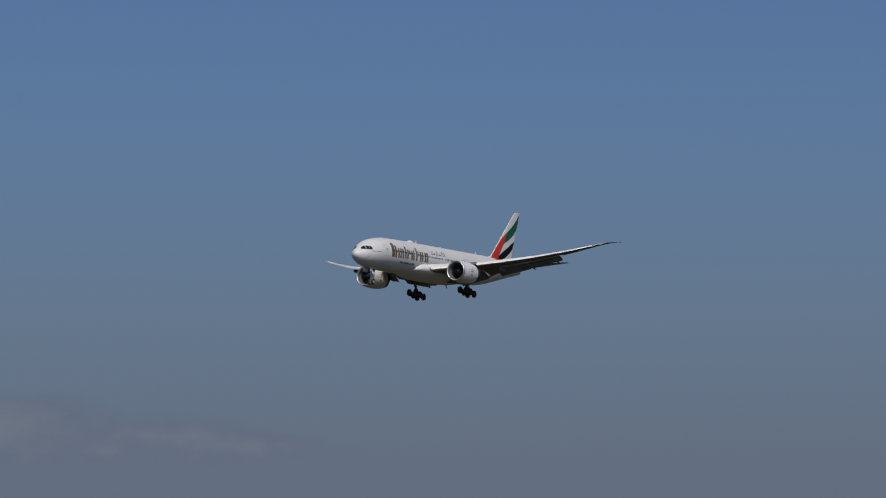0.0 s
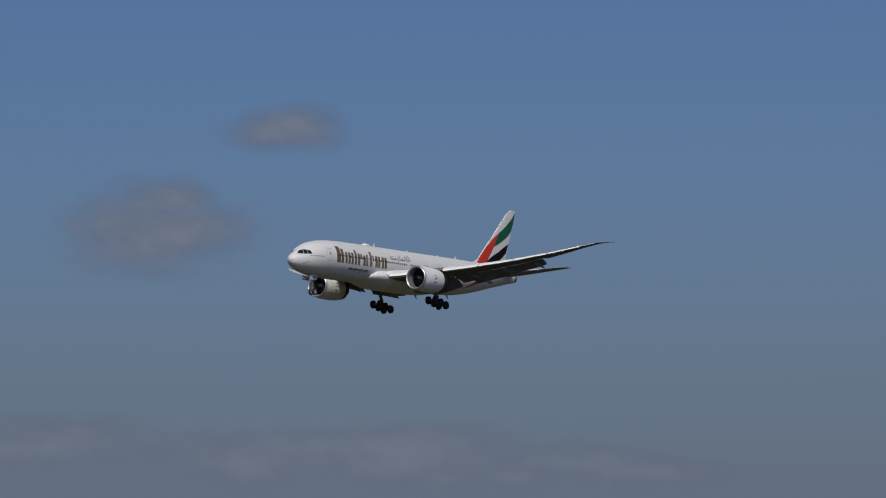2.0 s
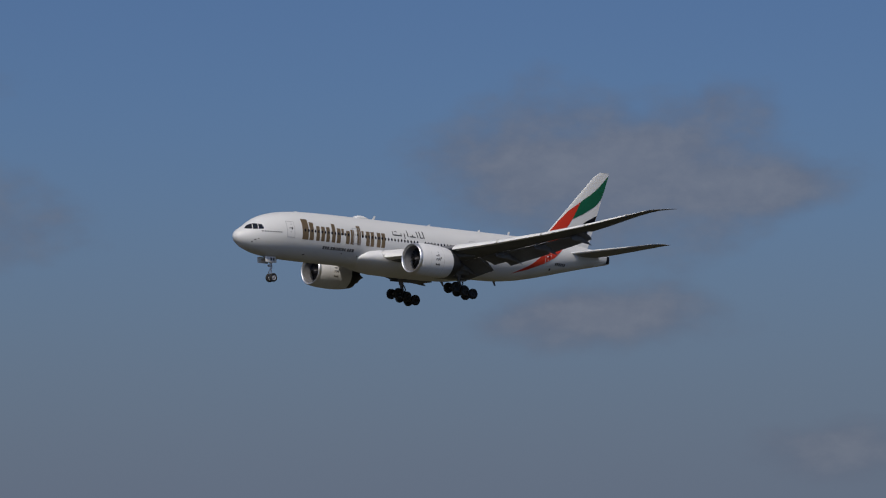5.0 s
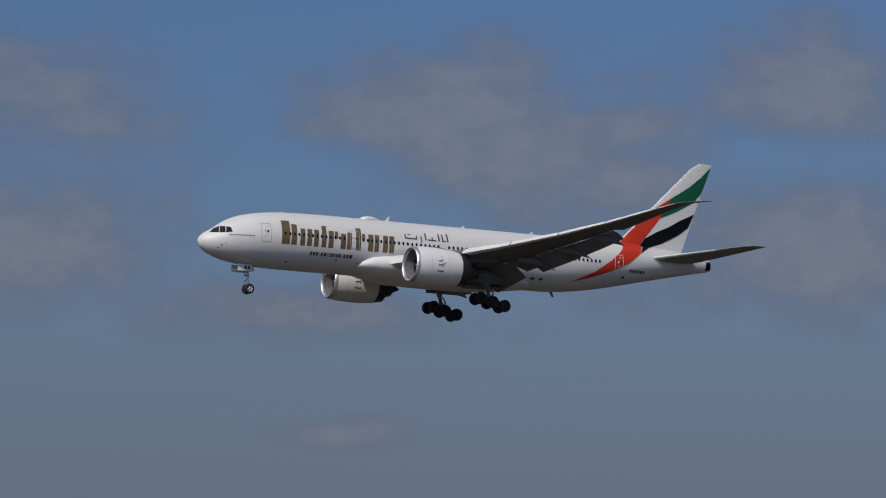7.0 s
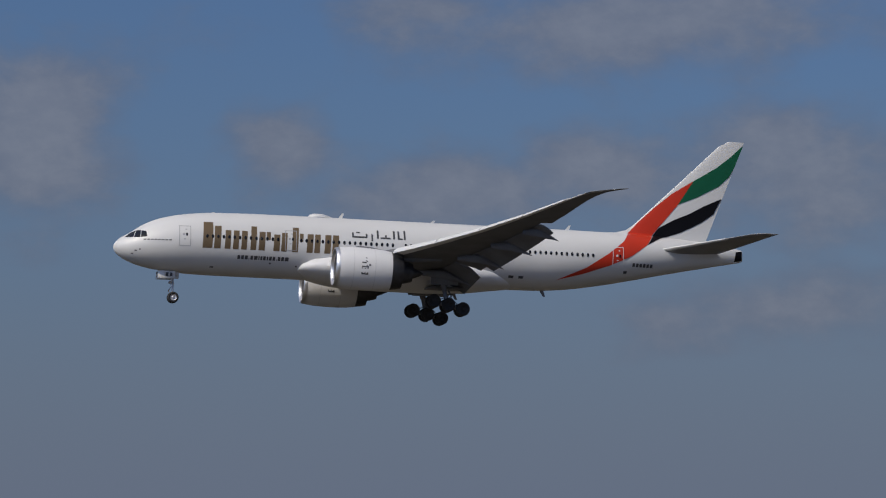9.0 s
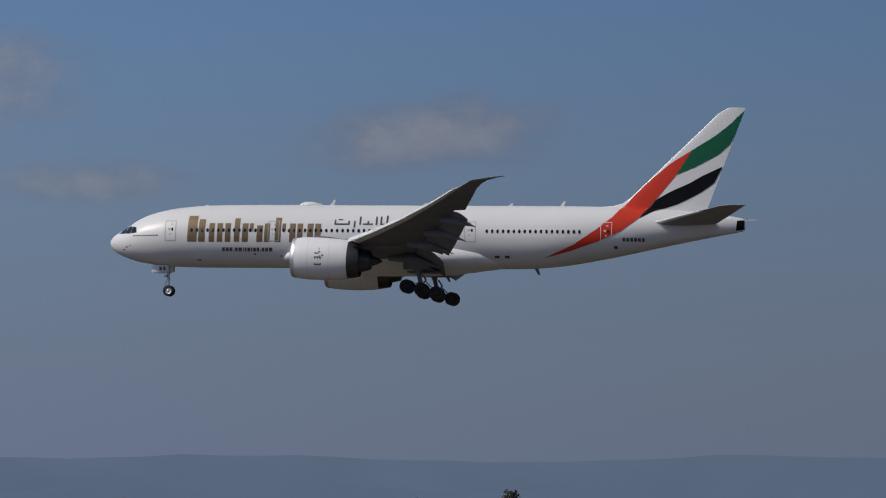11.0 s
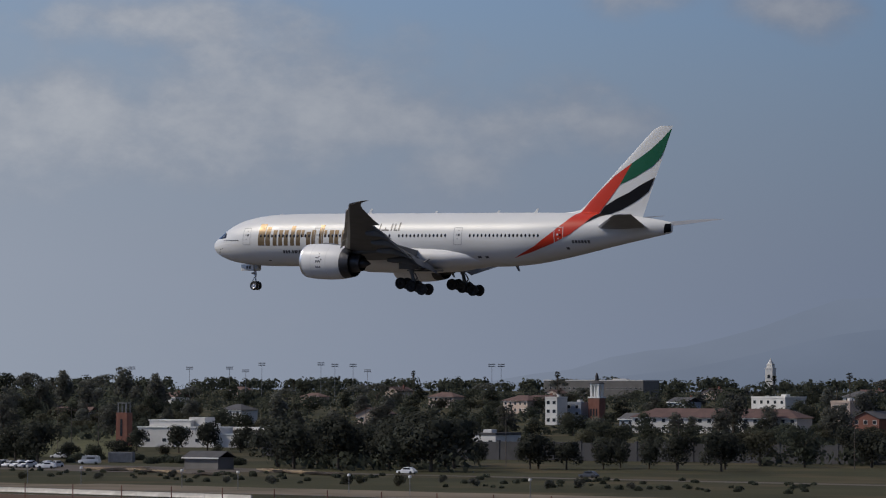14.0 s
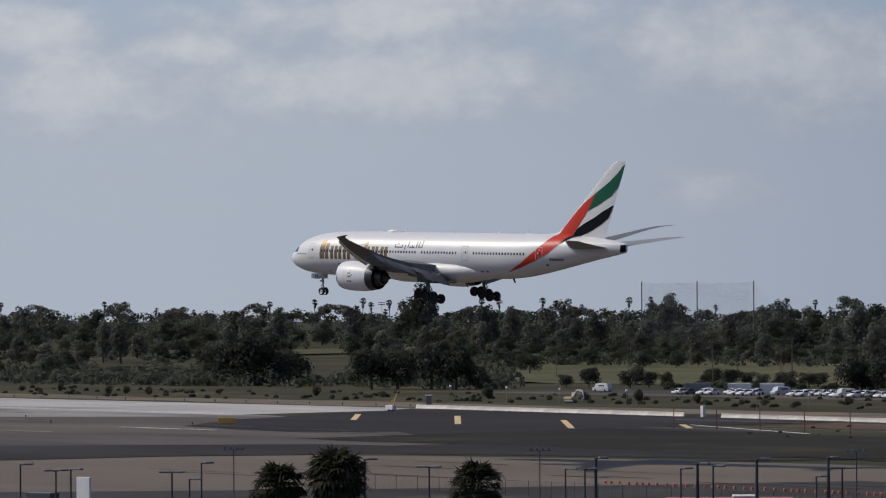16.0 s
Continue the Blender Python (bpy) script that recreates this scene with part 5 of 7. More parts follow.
# among the houses
belt(34, -38.5, -28, 1080, 1240, [ROUND, ROUND, TALL], 0.6, 0.95, "trees among the houses", 0.75, 0.95)
belt(30, -38.5, -17, 1300, 1420, [ROUND], 0.5, 0.8, "trees among the houses")
belt(46, -38.5, -12, 1540, 1800, [ROUND, TALL, ROUND, FLAT], 0.65, 0.95, "trees in the town", 0.7, 0.9)
belt(56, -39, -5, 1850, 2250, [ROUND, TALL, ROUND, FLAT], 0.75, 1.05, "trees in the town", 0.75, 0.95)
belt(18, -38, -9, 1500, 2000, [FARPALM], 0.6, 0.85, "palms in the town")
belt(44, -38.5, -20, 1080, 1520, [ROUND, ROUND, TALL], 0.6, 0.9, "trees among the houses", 0.75, 0.95)
belt(34, -37, -8, 1500, 2000, [ROUND, TALL], 0.6, 0.9, "trees in the town", 0.75, 0.95)
belt(4, -9.2, -7.4, 1300, 1330, [TALL], 1.5, 1.6, "tall trees in the town", 1.0, 1.12)
belt(5, -13.6, -10.8, 1310, 1350, [TALL], 1.45, 1.55, "tall trees in the town", 1.0, 1.08)
belt(3, -15.6, -14.6, 1310, 1350, [TALL], 1.4, 1.5, "tall trees in the town", 1.0, 1.08)
belt(7, -18.2, -16.2, 1380, 1450, [TALL, ROUND], 1.1, 1.35, "tall trees in the town")
belt(4, -8.9, -7.1, 1290, 1330, [TALL, ROUND], 1.0, 1.25, "tall trees in the town")
belt(24, -18.7, -14.6, 1330, 1450, [DARK_OAK, ROUND, TALL], 1.1, 1.35, "tall trees in the town")
belt(16, -27.8, -19.6, 1380, 1480, [ROUND, TALL, ROUND], 0.95, 1.15, "tall trees in the town", 0.9, 1.1)
belt(22, -31.5, -21, 960, 1080, [ROUND], 0.75, 1.0, "trees before the houses", 0.75, 0.95)
belt(12, -22, -12, 1230, 1450, [ROUND, TALL], 0.8, 1.15, "trees in the town", 0.8, 1.0)
# shrubs in the dry grass
for b, y in ((-37.9, 700), (-36.2, 690), (-35.6, 690), (-34.6, 695), (-34.4, 702), (-33.9, 690), (-32.9, 700), (-31.9, 692), (-31.5, 700), (-30.8, 700), (-39.5, 715), (-40.6, 705), (-38.9, 690), (-41.5, 712), (-42.3, 720), (-43.0, 715), (-44.3, 722), (-45.7, 720), (-46.6, 725), (-49.36, 716), (-49.12, 717), (-48.83, 713), (-48.6, 717), (-50.0, 730), (-50.5, 728), (-40.2, 690), (-47.9, 728), (-36.9, 722), (-33.3, 720)):
    put(BUSH, at_bearing(b, y), y, rnd.uniform(0.9, 1.3), rnd.uniform(0.8, 1.2), "shrubs in the dry grass")
put(TALL[1:2], at_bearing(-45.23, 1450), 1450, 1.3, 1.62, "trees behind the golf course")
put(TALL[0:1], at_bearing(-45.05, 1452), 1452, 1.2, 1.5, "trees behind the golf course")
for b, h in ((-45.61, 1.0), (-45.96, 1.05), (-45.85, 0.95), (-44.37, 1.02), (-44.14, 1.0), (-43.56, 1.02), (-43.39, 0.96), (-42.41, 1.02), (-46.6, 1.02), (-47.2, 0.98)):
    put(FARPALM[1:2], at_bearing(b, 1450), 1450, h, 1.0, "palms in the wood")
put([make_norfolk(22)], at_bearing(-21.96, 1500), 1500, 1.1)
belt(2, -23.3, -23.0, 1500, 1550, [COLUMN], 1.1, 1.25, "cypresses in the town")
for b, y, h in ((-23.5, 1600, 1.05), (-22.8, 1600, 1.0), (-20.0, 1550, 1.05), (-19.1, 1600, 0.9), (-18.3, 1580, 0.95), (-27.9, 1650, 1.05), (-28.9, 1750, 0.95), (-26.4, 1550, 0.95)):
    put(FARPALM, at_bearing(b, y), y, h, 1.0, "palms in the town")


def undergrowth(name, label, spots, seed, cards=0.8):
    """Dense thickets, too many leaves and stems to count, over stretches of (bearings, distances north, height)."""
    r = random.Random(seed)
    lobes = []
    for b0, b1, y0, y1, count, h in spots:
        for _ in range(count):
            b, y = r.uniform(b0, b1), r.uniform(y0, y1)
            if CLEARING[0] < b < CLEARING[1] and 870 < y < 1330:
                continue
            s = h * r.uniform(0.7, 1.3)
            lobes.append((at_bearing(b, y), y, rise_at(y) + s * 0.35, s * 1.25, s * 0.75))
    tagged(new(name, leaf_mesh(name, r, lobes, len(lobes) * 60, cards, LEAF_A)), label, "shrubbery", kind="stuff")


undergrowth("thicket", "dark dense thicket under the trees", ((-44.5, -37.2, 1085, 1262, 330, 3.0), (-53, -47.9, 790, 880, 120, 2.6), (-53.5, -37, 1262, 1300, 120, 4.0), (-53, -37, 1320, 1420, 130, 7.0), (-53, -37, 1440, 1560, 130, 9.5), (-53, -43.8, 960, 1240, 130, 3.0), (-52.5, -43.9, 800, 960, 520, 2.6), (-35.5, -33, 795, 850, 22, 3.5)), 3)
undergrowth("town_shrubs", "dark shrubs and hedges between the houses", ((-38.5, -28, 1030, 1250, 170, 2.6), (-38.5, -20, 1260, 1520, 240, 3.0), (-38.5, -10, 1540, 1800, 230, 4.0), (-39, -5, 1850, 2250, 260, 5.5), (-29, -20, 900, 1200, 120, 3.6)), 4)


undergrowth("scrub", "low dry scrub over the airfield bank", ((-41, -30, 520, 590, 60, 0.22), (-51, -28, 690, 765, 260, 0.55), (-42, -36, 830, 880, 60, 1.2)), 6, 0.35)


def far_woods():
    """Woods far off, too many to count."""
    r = random.Random(9)
    lobes = []
    for _ in range(900):
        b, y = r.uniform(-54, 0), r.uniform(2300, 4100)
        x, s, z = at_bearing(b, y), r.uniform(4, 7), rise_at(y)
        for q in range(3):
            lobes.append((x + r.uniform(-s, s), y + r.uniform(-s, s), z + s * r.uniform(0.6, 1.25), s, s * 0.85))
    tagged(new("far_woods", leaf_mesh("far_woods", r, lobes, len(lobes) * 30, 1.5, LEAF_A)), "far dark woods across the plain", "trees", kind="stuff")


far_woods()


# ---- buildings ----
STUCCO = material("white_stucco", (0.62, 0.605, 0.58), 0.9, vary=0.08, scale=0.3, object_vary=0.12)
PEACH = material("peach_stucco", (0.50, 0.40, 0.33), 0.9, vary=0.08, scale=0.3, object_vary=0.1)
PALE_BLUE = material("pale_blue_stucco", (0.26, 0.29, 0.34), 0.9, vary=0.08, scale=0.3)
GREY_WALL = material("grey_rendered_wall", (0.075, 0.073, 0.076), 0.9, vary=0.15, scale=0.1, spots=((0.05, 0.048, 0.048), 0.08, 0.55))
STONE_GREY = material("grey_block_wall", (0.17, 0.16, 0.15), 0.9, vary=0.12, scale=0.3)
DARK_POLE = material("dark_painted_pole", (0.045, 0.046, 0.05), 0.6, vary=0.15, scale=1.0)
BRICK = material("red_brick", (0.20, 0.085, 0.062), 0.9, vary=0.15, scale=0.6, bump=0.01, bump_scale=8.0)
TILE = material("clay_roof_tiles", (0.105, 0.062, 0.052), 0.85, vary=0.2, scale=0.5, object_vary=0.2, bump=0.03, bump_scale=4.0)
SHINGLE = material("grey_roof_shingles", (0.075, 0.073, 0.076), 0.9, vary=0.2, scale=0.5, object_vary=0.2)
PANE = material("window_glass", (0.025, 0.028, 0.034), 0.25, gloss=0.3, vary=0.1, scale=1.0)
TRIM = material("white_trim", (0.72, 0.72, 0.70), 0.7, vary=0.05, scale=1.0)
POLE = material("galvanised_pole", (0.22, 0.22, 0.23), 0.55, 0.4, vary=0.15, scale=1.0)
WOOD_POLE = material("weathered_wood_pole", (0.11, 0.09, 0.075), 0.9, vary=0.2, scale=1.0)
CAR_WHITE = material("white_car_paint", (0.62, 0.62, 0.63), 0.3, vary=0.03, scale=0.5, object_vary=0.25, rough_vary=0.02)
CAR_DARK = material("dark_car_paint", (0.05, 0.055, 0.065), 0.3, vary=0.03, scale=0.5, object_vary=0.4, rough_vary=0.02)
ORANGE = material("orange_plastic", (0.42, 0.11, 0.045), 0.7, vary=0.1, scale=1.0)
TAN_PAINT = material("tan_machine_paint", (0.55, 0.42, 0.26), 0.6, vary=0.12, scale=1.0)
SIGN_YELLOW = material("yellow_sign_face", (0.70, 0.42, 0.08), 0.5, vary=0.08, scale=1.0)
DARK_GREEN = material("dark_green_paint", (0.03, 0.08, 0.06), 0.5, vary=0.1, scale=0.6)
BUS_RED = material("red_bus_paint", (0.50, 0.05, 0.04), 0.4, vary=0.05, scale=0.6)


def window_on(parent, x, y, z, w, h, wide_x=True):
    fr = box(w + 0.16, 0.10, h + 0.16, x, y, z) if wide_x else box(0.10, w + 0.16, h + 0.16, x, y, z)
    win = part("window", mesh_of("window", *fr, TRIM, False), parent)
    pn = box(w, 0.14, h, x, y, z) if wide_x else box(0.14, w, h, x, y, z)
    part("pane", mesh_of("pane", *pn, PANE, False), win)


def gable(w, d, z, up, eave=0.5, along_x=True):
    """A pitched roof with some thickness over w by d at height z."""
    t = 0.22
    if along_x:
        out = [(-w / 2 - eave, -d / 2 - eave), (w / 2 + eave, -d / 2 - eave)]
        sec = [(-d / 2 - eave, z), (0, z + up), (d / 2 + eave, z), (d / 2 + eave, z - t), (0, z + up - t), (-d / 2 - eave, z - t)]
        rings = [[(x, y, h) for y, h in sec] for x in (-w / 2 - eave, w / 2 + eave)]
    else:
        sec = [(-w / 2 - eave, z), (0, z + up), (w / 2 + eave, z), (w / 2 + eave, z - t), (0, z + up - t), (-w / 2 - eave, z - t)]
        rings = [[(x, y, h) for x, h in sec] for y in (-d / 2 - eave, d / 2 + eave)]
    return loft(rings)


def hip(w, d, z, up, eave=0.6):
    a, b = w / 2 + eave, d / 2 + eave
    k = max(0.0, a - b)
    v = [(-a, -b, z), (a, -b, z), (a, b, z), (-a, b, z), (-k, 0, z + up), (k, 0, z + up), (-a, -b, z - 0.2), (a, -b, z - 0.2), (a, b, z - 0.2), (-a, b, z - 0.2)]
    return v, [(0, 1, 5, 4), (2, 3, 4, 5), (1, 2, 5), (3, 0, 4), (0, 6, 7, 1), (1, 7, 8, 2), (2, 8, 9, 3), (3, 9, 6, 0), (9, 8, 7, 6)]


def house(name, label, category, w, d, h, wall, roof, kind="gable", storeys=1, along_x=True, chimney=False, group=""):
    ob = thing(name, label, category, group=group)
    up = min(w, d) * 0.24
    if kind == "gable" and not along_x:
        ring = [[(x, y, z) for x, z in ((-w / 2, -1), (w / 2, -1), (w / 2, h), (0, h + up * 0.92), (-w / 2, h))] for y in (-d / 2, d / 2)]
        part("wall", mesh_of("wall", *loft(ring), wall, False), ob)
    else:
        part("wall", mesh_of("wall", *box(w, d, h + 1, 0, 0, h / 2 - 0.5), wall, False), ob)
    if kind == "flat":
        rf = part("roof", mesh_of("roof", *joined(box(w - 0.4, d - 0.4, 0.15, 0, 0, h + 0.08), box(w + 0.1, 0.3, 0.7, 0, -d / 2, h + 0.3), box(w + 0.1, 0.3, 0.7, 0, d / 2, h + 0.3), box(0.3, d - 0.3, 0.7, -w / 2, 0, h + 0.3), box(0.3, d - 0.3, 0.7, w / 2, 0, h + 0.3)), roof, False), ob)
        part("roof_unit", mesh_of("roof_unit", *box(w * 0.14, d * 0.2, 1.3, w * 0.2, 0, h + 0.8, 0.05), STUCCO, False), rf)
    elif kind == "gable":
        rf = part("roof", mesh_of("roof", *gable(w, d, h, up, along_x=along_x), roof, False), ob)
    else:
        rf = part("roof", mesh_of("roof", *hip(w, d, h, up), roof, False), ob)
    if kind != "flat":
        part("fascia", mesh_of("fascia", *box(w + 1.0, 0.12, 0.3, 0, -d / 2 - 0.52, h - 0.16) if along_x else box(0.1, 0.1, 0.1, 0, 0, h), TRIM, False), rf)
        if chimney:
            part("chimney", mesh_of("chimney", *joined(box(0.9, 0.7, 2.6, w * 0.25, d * 0.12, h + up * 0.7), box(1.1, 0.9, 0.2, w * 0.25, d * 0.12, h + up * 0.7 + 1.4)), BRICK, False), rf)
    n = max(2, int(w / 3.2))
    for s in range(storeys):
        zz = h * (s + 0.55) / storeys
        for k in range(n):
            window_on(ob, -w / 2 + w * (k + 0.5) / n, -d / 2, zz, 1.3, 1.2)
    return ob


HOUSES = []
for k, (w, d, h, wall, roof, kind, st, ax, label) in enumerate((
        (14, 9, 3.4, STUCCO, TILE, "gable", 1, True, "low white house with red tiled roof"), (12, 9, 5.6, STUCCO, SHINGLE, "hip", 2, True, "two-storey white house with grey hip roof"),
        (9, 11, 3.6, PEACH, TILE, "gable", 1, False, "peach house with tiled gable roof"), (16, 10, 5.8, PEACH, TILE, "hip", 2, True, "two-storey peach house with tiled roof"),
        (13, 9, 3.2, PALE_BLUE, SHINGLE, "gable", 1, True, "low pale blue house with grey roof"), (18, 11, 6.4, STUCCO, STUCCO, "flat", 2, True, "white flat-roofed block with two storeys"))):
    HOUSES.append(house("house", label, "house", w, d, h, wall, roof, kind, st, ax, k % 2 == 0, "houses in the town"))
used_h = set()
rnd = random.Random(31)


def put_house(src, x, y, turn=0.0, size=1.0, z=0.0):
    m = place(x, y, turn, size, 1.0, z)
    if src.name in used_h:
        return copy_thing(src, m)
    used_h.add(src.name)
    src.matrix_basis = m
    return src


spots = [(-38 + 0.62 * k + rnd.uniform(-.2, .2), rnd.choice((1290, 1460, 1500))) for k in range(0, 40, 3)] + [(-37 + 0.9 * k + rnd.uniform(-.4, .4), rnd.uniform(1700, 1840)) for k in range(0, 27, 2)] + [(-36 + 1.05 * k, rnd.uniform(2260, 2320)) for k in range(0, 26, 2)]
for k, (b, y) in enumerate(spots):
    put_house(HOUSES[k % 6] if k < 6 else rnd.choice(HOUSES[:5]), at_bearing(b, y), y, rnd.uniform(-18, 12), rnd.uniform(0.85, 1.15))


def long_house():
    b = house("apartment_house", "long low building with brown tiled roof and white eaves", "building", 60, 12, 5.2, STUCCO, TILE, "hip", 2)
    b.matrix_basis = place(at_bearing(-29.6, 1235), 1235, 4)
    b = house("apartment_house", "brick and cream apartment block with tiled roof", "building", 40, 12, 6.0, PEACH, TILE, "hip", 2)
    b.matrix_basis = place(at_bearing(-26.6, 1240), 1240, 0)
    b = house("gabled_house", "red brick house with white-edged gable", "house", 10, 14, 5.4, BRICK, SHINGLE, "gable", 2, False)
    b.matrix_basis = place(at_bearing(-27.55, 1228), 1228, -2)
    b = house("stair_block", "cream stair tower with flat roof", "building", 7, 8, 10.0, PEACH, PEACH, "flat", 3)
    b.matrix_basis = place(at_bearing(-27.95, 1250), 1250, 0)
    b = house("office_block", "pale blue-grey office block with flat roof", "building", 10, 9, 7.5, PALE_BLUE, PALE_BLUE, "flat", 3)
    b.matrix_basis = place(at_bearing(-31.55, 1330), 1330, 2)
    b = house("white_block", "pale grey tower block with flat roof", "building", 5, 7, 9.5, STUCCO, STUCCO, "flat", 3)
    b.matrix_basis = place(at_bearing(-31.8, 1320), 1320, 0)
    b = house("warehouse", "low white warehouse with flat roof", "building", 20, 14, 4.6, STUCCO, SHINGLE, "flat", 1)
    b.matrix_basis = place(at_bearing(-32.85, 1010), 1010, 2)
    b = house("warehouse", "grey warehouse with flat roof", "building", 36, 16, 4.8, GREY_WALL, STUCCO, "flat", 1)
    b.matrix_basis = place(at_bearing(-35.8, 1030), 1030, 8)
    b = house("stadium", "long grey stadium roof far behind the trees", "building", 70, 30, 11, STONE_GREY, STUCCO, "flat", 1)
    b.matrix_basis = place(at_bearing(-31.2, 2420), 2420, 10)
    for k in range(6):
        t = house("townhouse", "white terraced house with steep gable", "house", 5.0, 9, 4.6, STUCCO, STUCCO, "gable", 2, False, group="row of white townhouses")
        t.matrix_basis = place(at_bearing(-25.32 + 0.18 * k, 1450 - 4 * k), 1450 - 4 * k, -4)


long_house()


def white_building():
    b = thing("institute_building", "white modern building with flat roofs at several heights", "building")
    part("wall", mesh_of("wall", *joined(box(30, 14, 7.5, 0, 0, 3.0), box(16, 12, 3.0, -4, 2, 7.7), box(6, 8, 4.2, 5, 3, 8.2), box(9, 12, 5.2, 19, 1, 1.8)), STUCCO, False), b)
    part("roof", mesh_of("roof", *joined(box(30.6, 14.6, 0.35, 0, 0, 6.9), box(16.6, 12.6, 0.3, -4, 2, 9.3), box(9.4, 12.4, 0.3, 19.2, 1, 4.55)), TRIM, False), b)
    for k in range(4):
        window_on(b, -11 + k * 6.4, -7, 2.4, 1.6, 1.2)
    for k in range(6):
        part("roof_unit", mesh_of("roof_unit", *box(1.2 + 0.4 * (k % 2), 1.5, 1.3, -12 + k * 5, -1, 7.6, 0.05), TRIM, False), b)
    b.matrix_basis = place(-755.5, 1012, 10, 0.84)
    t = thing("brick_tower", "red brick tower with an open frame on top", "tower")
    part("shaft", mesh_of("shaft", *box(3.6, 3.6, 10.8, 0, 0, 4.6, 0.05), BRICK, False), t)
    part("slot", mesh_of("slot", *box(0.7, 0.2, 5.0, 0, -1.8, 5.6), PANE, False), t)
    part("frame", mesh_of("frame", *joined(*[box(0.28, 0.28, 2.8, a * 1.3, c * 1.3, 11.4) for a in (-1, 0, 1) for c in (-1, 1)], box(3.1, 3.1, 0.25, 0, 0, 12.8)), POLE, False), t)
    t.matrix_basis = place(-773.5, 1006, 10)


white_building()


def church_tower():
    t = thing("clock_tower", "brick tower with white belfry and dark cap", "tower")
    part("shaft", mesh_of("shaft", *box(6.2, 6.2, 14.5, 0, 0, 6.5, 0.08), BRICK, False), t)
    for k in (-1, 0, 1):
        part("slit_window", mesh_of("slit_window", *box(0.7, 0.3, 2.6, k * 1.5, -3.1, 8.6), PANE, False), t)
    bel = part("belfry", mesh_of("belfry", *joined(box(6.6, 6.6, 0.5, 0, 0, 14.0), box(5.0, 5.0, 0.6, 0, 0, 18.6), *[box(0.9, 0.9, 4.0, a * 1.95, c * 1.95, 16.3) for a in (-1, 1) for c in (-1, 1)], *[box(0.5, 0.5, 4.0, 0, c * 2.0, 16.3) for c in (-1, 1)], box(2.4, 2.4, 4, 0, 0, 16.2)), TRIM, False), t, "white arcaded belfry")
    part("cap", mesh_of("cap", *joined(hip(5.2, 5.2, 19.1, 1.5, 0.3), lathe([(20.2, 0.9), (21.6, 0.85), (22.5, 0.5), (23.1, 0.03)], 12, "z")), SHINGLE), t, "dark cap with lantern")
    t.matrix_basis = place(at_bearing(-31.26, 1330), 1330, 2) @ pose(0, 0, -4.2) @ Matrix.Diagonal((0.74, 0.74, 1, 1))
    m = thing("white_bell_tower", "slender white bell tower above far trees", "tower")
    part("shaft", mesh_of("shaft", *joined(box(5.6, 5.6, 21, 0, 0, 9), box(6.2, 6.2, 0.6, 0, 0, 19.6)), STUCCO, False), m)
    part("clock", mesh_of("clock", *box(2.0, 0.2, 2.4, 0, -2.85, 14), PANE, False), m, "dark clock opening")
    part("cupola", mesh_of("cupola", *joined(box(4.2, 4.2, 3.0, 0, 0, 21.2), lathe([(22.6, 2.1), (23.8, 1.7), (24.8, 0.9), (25.4, 0.4), (27, 0.03)], 12, "z")), STUCCO), m, "white domed cupola")
    m.matrix_basis = place(at_bearing(-28.95, 2600), 2600, 4)


church_tower()


def far_towers():
    for b, h, w, y in ((-25.42, 44, 7, 4250), (-25.20, 40, 5, 4250), (-26.69, 36, 5, 4250), (-21.79, 50, 6, 4250), (-20.7, 28, 4, 4250), (-17.0, 34, 5, 4200), (-13.1, 42, 6, 4200), (-12.85, 30, 5, 4200), (-15.9, 26, 4, 4200), (-9.2, 40, 6, 4200), (-8.6, 30, 5, 4200), (-11.2, 22, 5, 4200), (-5.0, 30, 6, 4200)):
        t = thing("tower_block", "pale distant tower block in the haze", "tower", group="far tower blocks")
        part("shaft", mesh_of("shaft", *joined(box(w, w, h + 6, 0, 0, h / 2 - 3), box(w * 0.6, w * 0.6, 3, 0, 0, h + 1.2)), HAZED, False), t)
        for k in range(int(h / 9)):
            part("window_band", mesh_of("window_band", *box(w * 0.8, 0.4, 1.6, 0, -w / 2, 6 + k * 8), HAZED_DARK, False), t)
        t.matrix_basis = place(at_bearing(b, y), y, -b)
    r = random.Random(14)
    bits = []
    for _ in range(260):
        b, y = r.uniform(-30, -3), r.uniform(3900, 4280)
        w, h = r.uniform(3, 12), r.uniform(4, 13)
        z = rise_at(y) + r.uniform(4, 16)
        v, f = box(w, 8, h, 0, 0, 0)
        bits.append(([(p[0] + at_bearing(b, y), p[1] + y, p[2] + z) for p in v], f))
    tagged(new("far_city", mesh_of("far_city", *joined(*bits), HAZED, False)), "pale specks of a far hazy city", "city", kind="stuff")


# distance haze is mixed into these pale blue-grey base colours
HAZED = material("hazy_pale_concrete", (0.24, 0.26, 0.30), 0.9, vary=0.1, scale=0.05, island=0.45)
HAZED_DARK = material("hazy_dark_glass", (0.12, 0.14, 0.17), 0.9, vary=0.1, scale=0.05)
far_towers()


def wall_and_shed():
    w = thing("boundary_wall", "long dark grey boundary wall behind the field", "wall")
    for k in range(26):
        part("panel", mesh_of("panel", *box(7.9, 0.5, 5.2, -104 + 8 * k, 0, 2.0 + 0.1 * (k % 2)), GREY_WALL, False), w)
        part("pillar", mesh_of("pillar", *box(0.7, 0.8, 5.6, -108 + 8 * k, 0, 2.2), GREY_WALL, False), w)
    w.matrix_basis = pose(-560, 935, 0, 0, 0, 3)
    s = house("field_shed", "low grey shed with pitched roof beside the field", "shed", 9.5, 6, 2.8, STONE_GREY, SHINGLE, "gable", 0)
    s.matrix_basis = place(-583, 790, 0)


wall_and_shed()


